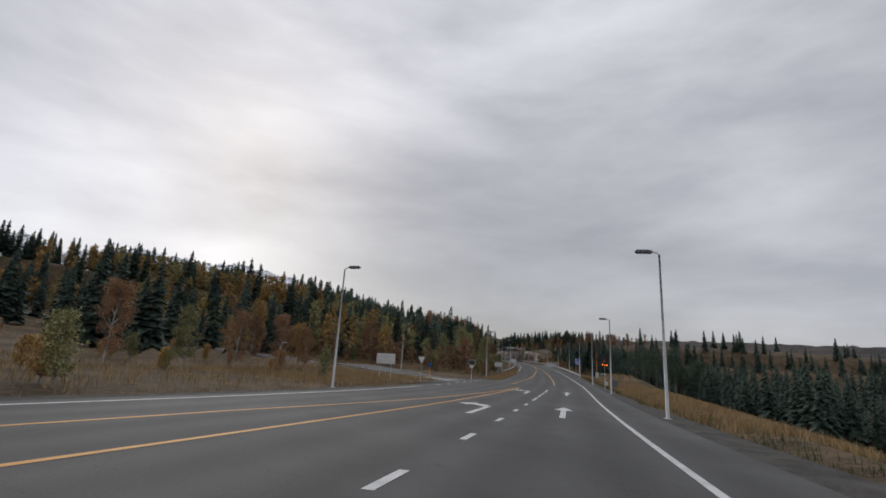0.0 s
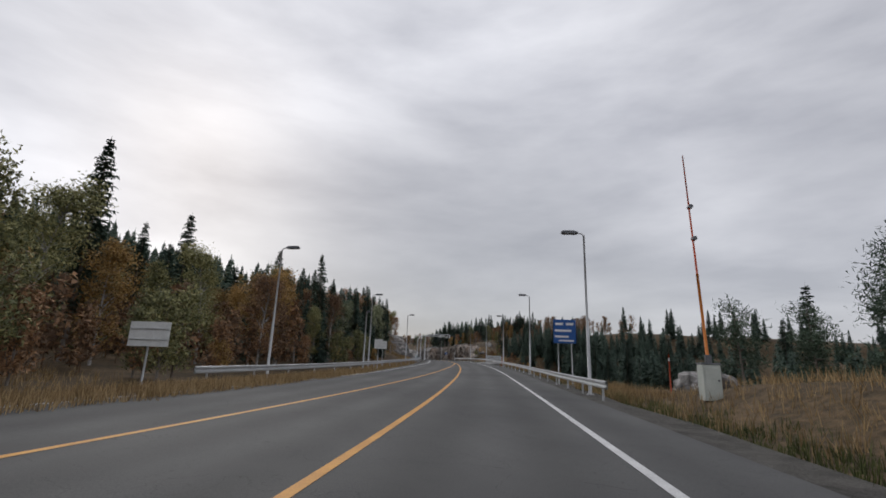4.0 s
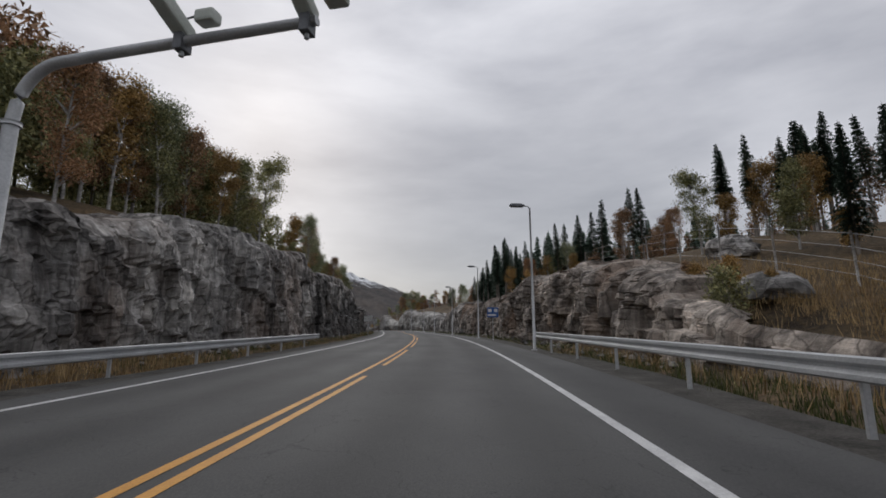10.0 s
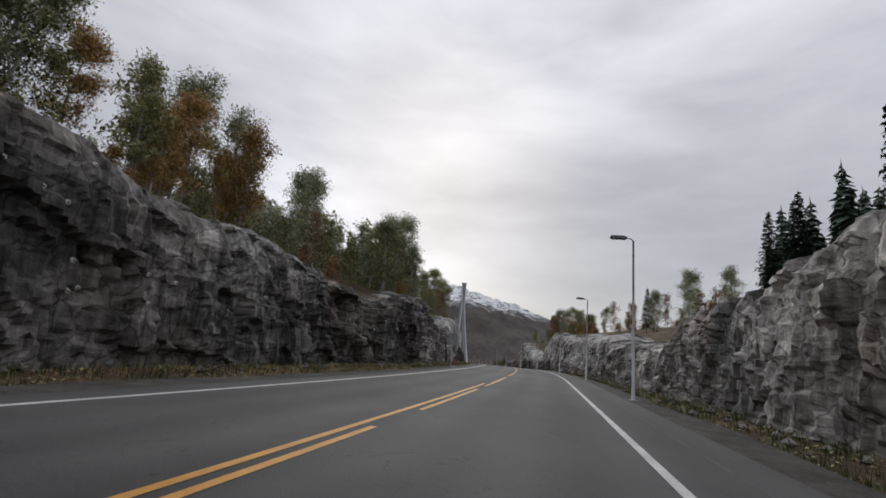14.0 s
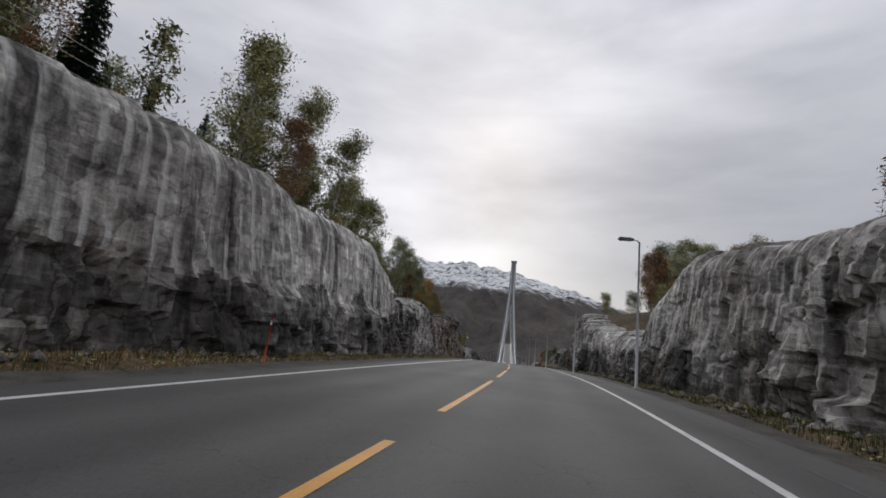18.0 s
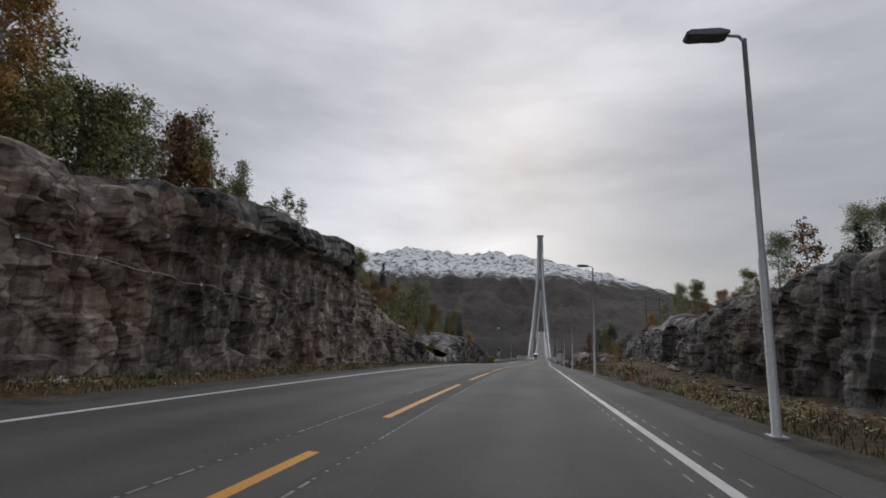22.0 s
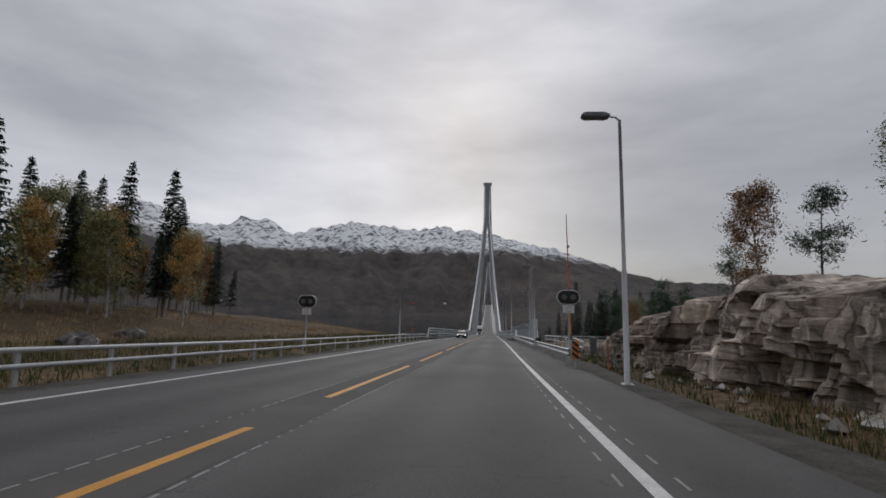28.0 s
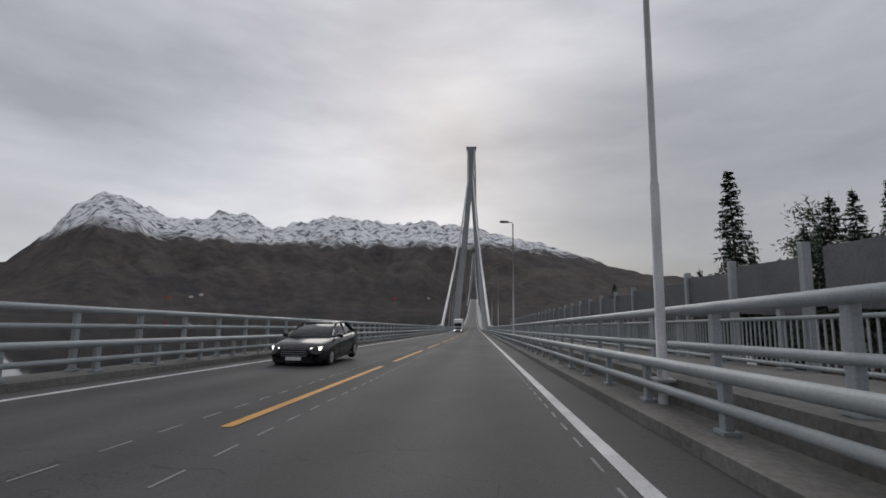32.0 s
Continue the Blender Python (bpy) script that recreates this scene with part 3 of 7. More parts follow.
def ground(s, u):
    """Height of the ground over the road."""
    s, u = np.broadcast_arrays(np.asarray(s, float), np.asarray(u, float))
    # left
    edge = left_line(s) - 0.95
    d = np.maximum(edge - u, 0)
    rough = fbm(s * 0.09, u * 0.09, 4) * 0.5 * smooth(3, 25, d)
    h = rock_height(-1, s)
    ditch = -0.28 * np.sin(np.clip(d / 3.4, 0, 1) * math.pi) ** 2
    hill = smooth(108, 130, s) * 0.29 * np.clip(d - 28, 0, 42)
    plain = np.where(s < 190, hill + 0.035 * np.minimum(d, 60) + 0.13 * np.clip(d - 66, 0, 120) + 0.05 * np.clip(d - 190, 0, 300), 0)
    bank = smooth(180, 205, s) * (1 - smooth(232, 245, s)) * (0.28 * np.clip(d - 3.6, 0, 14) + 0.2 * np.clip(d - 17, 0, 80))
    cut = np.where(h > 0.25, smooth(6.3, 8.0, d) * h + 3.4 * smooth(5.6, 9.5, d) * np.exp(-((s - 367) / 7) ** 2) + (0.26 * np.clip(d - 7.0, 0, 14) + 0.16 * np.clip(d - 20, 0, 60)) * smooth(0.2, 3.0, h), 0)
    late = smooth(535, 560, s) * (0.12 * np.clip(d - 3, 0, 24))
    left = ditch + np.maximum.reduce([plain, bank, cut, late]) + rough
    # right
    d = np.maximum(u - RIGHT_EDGE, 0)
    rough = fbm(s * 0.09 + 40, u * 0.09, 4) * 0.5 * smooth(3, 25, d)
    h = rock_height(1, s)
    ditch = -0.22 * np.sin(np.clip(d / 3.0, 0, 1) * math.pi) ** 2
    floor = np.interp(s, (-150, 60, 110, 150, 215, 232), (-12, -11, -7, -5.5, -4.5, 0))
    fall = np.maximum(-0.24 * np.clip(d - np.interp(s, (0, 40, 80, 112, 124), (2.2, 6, 9, 10, 2.2)), 0, 200), floor) * (1 - smooth(200, 221, s))
    mound = 1.25 * np.exp(-((s - 103) / 10) ** 2) * smooth(2.4, 6.5, d) * (1 - smooth(11, 18, d))
    set_back = d - (right_foot(s) - RIGHT_FACE)
    cut = np.where(h > 0.25, smooth(5.8, 7.6, set_back) * h + (0.2 * np.clip(d - 6.0, 0, 16) + 0.08 * np.clip(d - 20, 0, 60)) * smooth(0.2, 3.0, h), 0)
    bank = smooth(470, 488, s) * (1 - smooth(538, 550, s)) * 0.42 * np.clip(d - 1.8, 0, 15) + smooth(208, 224, s) * (1 - smooth(244, 262, s)) * 0.13 * np.clip(d - 3.5, 0, 22)
    right = ditch + fall + mound + np.maximum(cut, bank) + rough
    z = np.where(u < edge, left, np.where(u > RIGHT_EDGE, right, 0.0))
    # down to the fjord
    shore = smooth(600, 668, s - 3 + np.clip(-u - 12, 0, 60) * 0.22) * (u < 0) + smooth(612, 800, s) * (u >= 0)
    under = smooth(600, 606, s) * 1.2
    z = z * (1 - shore) - shore * 34 - under
    return z - 0.06


S_LINES = np.concatenate([np.arange(-150, 620, 2.0), np.arange(620, 800, 10.0)])
U_LINES = np.array([-480, -400, -320, -260, -210, -170, -140, -115, -95, -80, -68, -58, -50, -43, -37, -32, -28, -25, -22, -20, -18, -16.5, -15.2, -14.2, -13.4, -12.6, -11.8, -11, -10.2, -9.4, -8.7, -8.1, -7, -5, -2, 1, 4.0, 4.5, 5.1, 5.8, 6.5, 7.3, 8.1, 8.9, 9.8, 11, 12.5, 14, 16, 18, 20.5, 23, 26, 30, 35, 41, 48, 56, 66, 80, 100, 125, 160, 210, 280, 380, 520, 800, 1400])
gs, gu = np.meshgrid(S_LINES, U_LINES, indexing="ij")
nu = len(U_LINES)
idx = (np.arange(len(S_LINES) - 1)[:, None] * nu + np.arange(nu - 1)[None]).ravel()
land = mesh_object("ground", places(gs, gu, ground(gs, gu)).reshape(-1, 3), np.stack([idx, idx + 1, idx + nu + 1, idx + nu], 1), SOIL, smooth_shade=True)
tagged(land, "brown autumn ground with moss, heather and withered grass", "ground", kind="structure")

# gravel strips beside the asphalt
RIM = np.arange(-120, 600, 3.0)
for side, edge in ((-1, left_line(RIM) - 0.95), (1, RIGHT_EDGE + 0 * RIM)):
    wob = 0.35 * vnoise(RIM * 0.3, RIM * 0 + side)
    g = strip("gravel_verge", RIM, edge - 0.15 if side > 0 else edge - 1.3 + wob, edge + 1.3 + wob if side > 0 else edge + 0.15, 0.0, GRAVEL)
    for v in g.data.vertices:
        v.co.z -= 0.035
    tagged(g, "narrow strip of grey roadside gravel along the asphalt", "gravel verge", kind="structure")

# ---- road ----
ROAD = np.append(np.arange(-120, 600, 2.0), 600.1)
road = strip("road", ROAD, left_line(ROAD) - 0.95, RIGHT_EDGE, 0.0, ASPHALT, thick=0.3)
def lay_tracks(ob, left, right):
    """Store how far across the road each corner lies."""
    k = len(ob.data.vertices) // len(left)
    u = np.stack([left] * (k // 2) + [right] * (k // 2), 1).ravel()
    ob.data.attributes.new("across", "FLOAT", "POINT").data.foreach_set("value", u)


lay_tracks(road, left_line(ROAD) - 0.95, RIGHT_EDGE + 0 * ROAD)
tagged(road, "worn grey asphalt road with yellow and white markings", "road", kind="structure")
MARK = 0.006


def marking(name, s0, s1, u, width, mat, step=2.0, u_end=None):
    s = np.linspace(s0, s1, max(2, int((s1 - s0) / step) + 1))
    uu = np.linspace(u, u if u_end is None else u_end, len(s))
    return strip(name, s, uu - width / 2, uu + width / 2, MARK, mat, road)


marking("edge_line", -60, 599.8, 2.03, 0.16, WHITE_LINE)
for s0, s1 in ((-60.0, 41.0), (78.0, 599.7)):
    q = np.arange(s0, s1 + 0.1, 2.0)
    strip("edge_line", q, left_line(q) - 0.08, left_line(q) + 0.08, MARK, WHITE_LINE, road)
# a worn pale seam in the asphalt of the shoulder
seam_rng = np.random.default_rng(77)
q = 236.0
while q < 520:
    ln = seam_rng.uniform(2.0, 9.0)
    marking("asphalt_seam", q, q + ln, 3.12, 0.035, SEAM)
    q += ln + seam_rng.uniform(0.2, 1.6)
# the median of the junction and the double yellow line
marking("yellow_line", -40, 10, -6.5, 0.16, YELLOW_LINE, u_end=-6.15)
marking("yellow_line", 10, 52, -6.15, 0.16, YELLOW_LINE, u_end=-5.2)
marking("yellow_line", -40, 11, -12.0, 0.16, YELLOW_LINE, u_end=-9.0)
marking("yellow_line", 11, 26, -9.0, 0.16, YELLOW_LINE, u_end=-7.15)
marking("yellow_line", 26, 52, -7.15, 0.16, YELLOW_LINE, u_end=-5.3)
marking("yellow_line", 67, 118, -1.8, 0.16, YELLOW_LINE, u_end=-2.2)
marking("yellow_line", 62, 118, -7.2, 0.16, YELLOW_LINE, u_end=-5.2)
marking("yellow_line", 118, 172, -2.2, 0.16, YELLOW_LINE, u_end=-2.45)
marking("yellow_line", 118, 172, -5.2, 0.16, YELLOW_LINE, u_end=-2.8)
marking("yellow_line", 172, 322, -2.72, 0.13, YELLOW_LINE)
for k in range(13):
    marking("yellow_dash", 176 + 12 * k, 176 + 12 * k + 9, -2.42, 0.13, YELLOW_LINE)
DASH_END = [338.8, 350.6, 362.3, 374.0, 387.2, 399.6, 411.6, 423.4, 435.2, 446.3, 457.1, 468.8, 480.4, 491.6, 503.4, 515.1, 526.2, 537.3, 548.4, 559.5, 571.2, 582.7, 593.5, 604.0, 615.4, 627.0]
for e0, e in zip([327.0] + DASH_END, DASH_END):
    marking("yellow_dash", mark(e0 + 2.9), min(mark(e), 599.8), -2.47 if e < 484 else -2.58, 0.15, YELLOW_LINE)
# dashes and arrows of the turning lane
for k in range(9):
    marking("lane_dash", -10.5 + 5.15 * k, -9.2 + 5.15 * k, -2.2, 0.16, WHITE_LINE)
for s0, s1 in ((32.2, 34.9), (36.1, 39.5), (40.8, 43.9), (45.6, 50.8)):
    marking("lane_dash", s0, s1, -2.2, 0.16, WHITE_LINE)
for k in range(10):
    marking("lane_dash", 44 + 4.0 * k, 44 + 4.0 * k + 2.0, -12.5 + 0.05 * k, 0.14, WHITE_LINE)


def road_arrow(s, u, bent):
    def flat(points):
        v = places([s + a for a, _ in points], [u + b for _, b in points], MARK)
        return v
    shaft = [(0, -0.12), (0, 0.12), (5.0, 0.12), (5.0, -0.12)]
    head = [(4.6, -0.45), (4.6, 0.45), (7.2, 0.0)] if not bent else [(4.2, -0.12), (5.6, -0.1), (6.2, -0.9), (6.9, -0.8), (5.9, -1.7), (4.9, -1.1), (5.3, -1.0), (4.9, -0.5)]
    verts = np.vstack([flat(shaft), flat(head)])
    verts[4:, 2] += 0.004
    mesh_object("lane_arrow", verts, [(0, 1, 2, 3), tuple(range(4, 4 + len(head)))], WHITE_LINE, road)


for s in (19.0, 41.8):
    road_arrow(s, -0.2, False)
    road_arrow(s - 1.6, -3.6, True)
strip("milled_band", np.concatenate([np.arange(430, 599, 3.0), [599.7]]), -3.14, -2.04, 0.003, MILLED_ASPHALT, road, "brownish milled band along the centre line")
# milled rumble strips: short pale cuts beside the lines
for u in (-3.2, -1.98):
    v, f = [], []
    for k in range(620):
        s = 428 + k * 0.27
        b = len(v)
        v += [(s, u - 0.018), (s, u + 0.018), (s + (0.2 if (k // 7) % 3 else 0.05), u + 0.018), (s + (0.2 if (k // 7) % 3 else 0.05), u - 0.018)]
        f.append((b, b + 1, b + 2, b + 3))
    v = np.array(v)
    tagged(mesh_object("rumble_strip", places(v[:, 0], v[:, 1], 0.004), f, WORN_LINE, road), kind="stuff")
for u, count in ((1.76, 230), (2.34, 180)):
    v, f = [], []
    for k in range(count):
        s = 440 + k * 0.7
        b = len(v)
        v += [(s, u - 0.016), (s, u + 0.016), (s + 0.3, u + 0.016), (s + 0.3, u - 0.016)]
        f.append((b, b + 1, b + 2, b + 3))
    v = np.array(v)
    tagged(mesh_object("rumble_strip", places(v[:, 0], v[:, 1], 0.004), f, WORN_LINE, road), kind="stuff")

# side road and its junction mouth on the left
SIDE = np.array(((60, -11.5), (61, -15), (64, -21), (69, -31), (75, -43), (80, -57), (83, -75), (84, -98), (84, -130)), float)
tq = np.linspace(0, len(SIDE) - 1, 40)
ms, mu = np.interp(tq, range(len(SIDE)), SIDE[:, 0]), np.interp(tq, range(len(SIDE)), SIDE[:, 1])
ms, mu = np.convolve(np.pad(ms, 3, "edge"), np.ones(7) / 7, "valid"), np.convolve(np.pad(mu, 3, "edge"), np.ones(7) / 7, "valid")
ds, du = np.gradient(ms), np.gradient(mu)
ln = np.hypot(ds, du)
wide = 3.4 + 11 * (1 - smooth(-12, -22, mu)) ** 2
cols = np.linspace(-1, 1, 9)
qs, qu = ms[:, None] + cols * (wide * du / ln)[:, None], mu[:, None] - cols * (wide * ds / ln)[:, None]
qu = np.minimum(qu, left_line(qs) - 0.4)
qz = np.maximum(ground(qs, qu).max(1, keepdims=True), -0.02) + 0.05 + 0 * qs
qz = np.where(qu > -14.5, 0.003, qz * smooth(-14, -22, qu) + 0.003)
i = (np.arange(len(ms) - 1)[:, None] * 9 + np.arange(8)[None]).ravel()
side_road = mesh_object("side_road", places(qs, qu, qz).reshape(-1, 3), np.stack([i, i + 1, i + 10, i + 9], 1), ASPHALT, smooth_shade=True)
tagged(side_road, "grey asphalt side road climbing away from the junction", "side road", kind="structure")
for c in (0, 7):
    j = np.arange(len(ms))
    a, bq = (0.93, 0.98) if c else (-0.98, -0.93)
    es = np.stack([ms + a * wide * du / ln, ms + bq * wide * du / ln], 1)
    eu = np.minimum(np.stack([mu - a * wide * ds / ln, mu - bq * wide * ds / ln], 1), left_line(es) - 0.3)
    ez = np.broadcast_to(qz[:, :1], es.shape) + 0.012
    k = np.arange(len(ms) - 1) * 2
    mesh_object("edge_line", places(es, eu, ez).reshape(-1, 3), np.stack([k, k + 1, k + 3, k + 2], 1), WHITE_LINE, side_road)
ls, lu = np.meshgrid(np.linspace(86, 108, 8), np.linspace(-96, -60, 10), indexing="ij")
i = (np.arange(7)[:, None] * 10 + np.arange(9)[None]).ravel()
LOT_Z = float(ground(97, -80)) + 0.35
lot = mesh_object("gravel_lot", places(ls, lu, LOT_Z).reshape(-1, 3), np.stack([i, i + 1, i + 11, i + 10], 1), GRAVEL)
tagged(lot, "flat gravel parking area beside the side road", "parking area", kind="structure")

# traffic island with its kerb
isl = thing("traffic_island", spot(61.5, -18.0, 0.0, 49), "low concrete traffic island with a pale kerb", "traffic island")
part("kerb", prism([(-0.9, 0), (0.9, 0), (0.75, 0.14), (-0.75, 0.14)], -5.5, 5.5, bevel=0.03), CONCRETE, isl)


# ---- rock cuttings ----
def rock_face(name, side, s0, s1, foot, step=0.17):
    s = np.arange(s0, s1, step)
    h = rock_height(side, s)
    # the crest steps from block to block
    ledge = hashed(np.floor(s / 3.1 + 0.4 * vnoise(s * 0.3, s * 0)), side * 3.0) - 0.5 + 0.5 * (hashed(np.floor(s / 1.3), side * 7.0) - 0.5)
    h = h + (0.4 * fbm(s * 0.16, s * 0 + side * 5, 3) + 0.6 * ledge) * smooth(0.5, 3, h)
    rows = 48
    t = np.linspace(0, 1, rows)
    S, Tt = np.meshgrid(s, t, indexing="ij")
    Z = -0.5 + Tt * (h[:, None] + 0.5)
    # bedding dips along the road; blocks at three sizes
    wz = Z + 0.09 * (S - s0) * (1 if side < 0 else -1) + 0.5 * fbm(S * 0.25, Z * 0.25, 3)
    ws = S + 0.12 * Z + 0.5 * fbm(S * 0.4 + 9, Z * 0.45, 3)
    blocks = 0.6 * (hashed(np.floor(ws / 1.7), np.floor(wz / 2.9), 1) - 0.5)
    blocks += 0.34 * (hashed(np.floor(ws / 0.8), np.floor(wz / 1.1), 2) - 0.5)
    blocks += 0.2 * (hashed(np.floor(ws / 0.42), np.floor(wz / 0.5), 3) - 0.5)
    # every block face is tilted its own way
    for wide, high, tilt, key in ((1.7, 2.9, 0.4, 5), (0.8, 1.1, 0.26, 7), (0.42, 0.5, 0.16, 9)):
        ci, cj = np.floor(ws / wide), np.floor(wz / high)
        blocks += tilt * ((hashed(ci, cj, key) - 0.5) * (ws / wide - ci - 0.5) + (hashed(ci, cj, key + 1) - 0.5) * (wz / high - cj - 0.5))
    bulge = 1.0 * fbm(S * 0.07 + 3, Z * 0.06 + side, 3)
    smoothface = smooth(372, 377, S) * (1 - smooth(418, 426, S)) * (0.15 + 0.85 * np.maximum(smooth(2.3, 3.2, Z), 1 - smooth(384, 388, S))) if side < 0 else smooth(366, 374, S) * (1 - smooth(440, 452, S)) * (0.3 + 0.5 * smooth(2.0, 3.2, Z))
    drill = 0.09 * np.abs(np.sin(S * math.pi / 0.85)) ** 0.5 * smoothface
    crest = np.clip((Z - h[:, None] + 1.3) / 1.3, 0, 1)
    lean = 0.12 * np.maximum(Z, 0) + 0.55 * crest ** 2.2 * smooth(1.5, 4, h[:, None])
    # some lengths were blasted rough and stand in deep blocks
    rough = 1 + (1.3 * smooth(318, 326, S) * (1 - smooth(352, 360, S)) + 1.1 * smooth(486, 512, S) if side < 0 else 1.0 * smooth(376, 384, S) * (1 - smooth(398, 406, S)) + 0.8 * (1 - smooth(262, 275, S)) + 0.9 * smooth(492, 500, S))
    out = (rough * blocks * (1 - 0.8 * smoothface) + bulge * (1 - 0.6 * smoothface)) * smooth(0.2, 2.2, h[:, None]) - drill
    if side < 0:
        # a dark slab overhangs the end of the long left face
        out = out - 0.9 * smooth(464, 471, S) * (1 - smooth(481, 482.5, S)) * smooth(0.0, 0.3, Z - h[:, None] + 1.7)
    U = foot + side * (lean + out)
    # the top runs back into the slope
    back = np.array([0.5, 1.1, 1.9, 2.9, 4.2, 6.0])
    Ub = U[:, -1:] + side * back[None] * (1 + 0.2 * vnoise(s * 0.4, s * 0)[:, None]) * (0.08 + 0.92 * smooth(0.8, 3.2, h))[:, None]
    Sb = np.repeat(s[:, None], len(back), 1)
    Zb = h[:, None] + (0.1 + 0.25 * smooth(0.8, 3.2, h))[:, None] * (hashed(np.floor(Sb / 1.7), np.floor(Ub / 1.3), 4) - 0.4) + 0.12 * back[None] - 0.9 * smooth(2.5, 6, back)[None]
    S, U, Z = np.hstack([S, Sb]), np.hstack([U, Ub]), np.hstack([Z, Zb])
    k = S.shape[1]
    i = (np.arange(len(s) - 1)[:, None] * k + np.arange(k - 1)[None]).ravel()
    f = np.stack([i, i + k, i + k + 1, i + 1], 1) if side > 0 else np.stack([i, i + 1, i + k + 1, i + k], 1)
    ob = mesh_object(name, places(S, U, Z).reshape(-1, 3), f, ROCK)
    ob.data.materials.append(PALE_ROCK)
    ob.data.materials.append(RUSTY_ROCK)
    ob.data.materials.append(WET_ROCK)
    # fresh drilled rock is pale, other lengths have rusted
    fs, fz = S.ravel()[i], Z.ravel()[i]
    wander = 3.0 * fbm(fs * 0.25, fz * 0.5, 3)
    if side < 0:
        pale = (fs + wander > 373.5) & (fs + wander < 423) & ((fz > 2.5 + 0.3 * wander) | (fs < 386)) | (fs + wander > 431) & (fs + wander < 447) & (fz > 2.0 + wander * 0.5)
        rusty = (fs + 2 * wander > 452) & (fs + 2 * wander < 492)
        wet = (fs + 2 * wander > 268) & (fs + 2 * wander < 306) & (fz + wander < 5.2) | (fs + 2 * wander > 316) & (fs + 2 * wander < 344) & (fz + wander < 4.0) | (fs + wander > 389) & (fs + wander < 436) & (fz + wander * 0.5 < np.where(fs < 420, 2.3, 3.6)) | (fs + wander > 462) & (fs + wander < 483) & (fz > 6.3)
    else:
        pale = (fs + wander > 352) & (fs + wander < 462) & (fz + wander * 0.5 > np.where(fs < 400, 0.9, 2.2))
        rusty = (fs + 2 * wander > 222) & (fs + 2 * wander < 300) | (fs + 2 * wander > 498)
        wet = (fs + wander > 408) & (fs + wander < 492) & (fz + wander * 0.6 < 1.5)
    ob.data.polygons.foreach_set("material_index", np.where(wet, 3, np.where(pale, 1, np.where(rusty, 2, 0))).astype(np.int32))
    ob.data.attributes.new("along", "FLOAT", "POINT").data.foreach_set("value", S.ravel())
    return ob


tagged(rock_face("rock_face_left", -1, 222, 552, LEFT_FACE), "blasted grey gneiss rock cutting with dark water stains and pale drilled faces", "rock face", kind="structure")
tagged(rock_face("rock_face_right", 1, 226, 577, right_foot(np.arange(226, 577, 0.17))[:, None]), "broken grey and rusty rock cutting with ledges beside the road", "rock face", kind="structure")


def boulder(s, u, size, seed, label):
    bm = bmesh.new()
    bmesh.ops.create_icosphere(bm, subdivisions=3, radius=1.0)
    for v in bm.verts:
        q = v.co.copy()
        f = 1 + 0.35 * noise.noise(q * 1.3 + Vector((seed, 0, 0))) + 0.18 * noise.cell(q * 1.7 + Vector((seed, 5, 0)))
        v.co = Vector((q.x * size * 1.3 * f, q.y * size * f, max(q.z, -0.45) * size * 0.75 * f))
    me = bpy.data.meshes.new("boulder")
    bm.to_mesh(me)
    bm.free()
    me.materials.append(ROCK)
    ob = new("boulder", me)
    ob.matrix_world = spot(s, u, float(ground(s, u)) + size * 0.2, seed * 40)
    return tagged(ob, label, "boulder", "boulders beside the road")


for k, (s, u, z) in enumerate(((478, 5.4, 0.28), (607, 17, 1.6), (604, 21, 1.1), (610, 14, 1.0), (349, -8.9, 0.22), (566, 5.6, 0.25), (246, 16.5, 1.2), (238, 12, 0.9), (556, -15, 0.6), (560, -17, 0.5), (110, 9.5, 0.7), (114, 10.5, 0.9))):
    boulder(s, u, z, k + 1, "rounded grey boulder lying in the grass" if z > 0.5 else "pale loose stone on the verge")
# broken stones along the feet of the cuttings
sv, sf = [], []
for k in range(1500):
    side = -1 if rng.random() < 0.4 else 1
    s = rng.uniform(232, 570)
    if rock_height(side, s) < 1.5:
        continue
    u = (LEFT_FACE + rng.uniform(0.1, 1.3)) if side < 0 else (float(right_foot(s)) - rng.uniform(0.1, 1.5))
    r = rng.uniform(0.06, 0.26) * (1.3 if rng.random() < 0.1 else 1)
    z = float(ground(s, u))
    b = len(sv)
    c = np.array([(1, 0, 0), (-1, 0, 0), (0, 1, 0), (0, -1, 0), (0, 0, 0.8), (0, 0, -0.5)]) * r * rng.uniform(0.6, 1.3, (6, 1))
    sv += [(s + q[0], u + q[1], z + q[2] + r * 0.3) for q in c]
    sf += [(b + i, b + j, b + 4) for i, j in ((0, 2), (2, 1), (1, 3), (3, 0))] + [(b + j, b + i, b + 5) for i, j in ((0, 2), (2, 1), (1, 3), (3, 0))]
sv = np.array(sv)
tagged(mesh_object("loose_stones", places(sv[:, 0], sv[:, 1], sv[:, 2]), sf, ROCK), "broken stones along the foot of the rock cutting", "loose stones", kind="stuff")

# ---- fjord and mountains ----
WATER_Z = float(at(600, 0).z) - 27.0
water = mesh_object("water", [(-4600, 480, WATER_Z), (3600, 480, WATER_Z), (3600, 4600, WATER_Z), (-4600, 4600, WATER_Z)], [(0, 1, 2, 3)], WATER)
tagged(water, "dark calm fjord water below the bridge", "water", kind="structure")
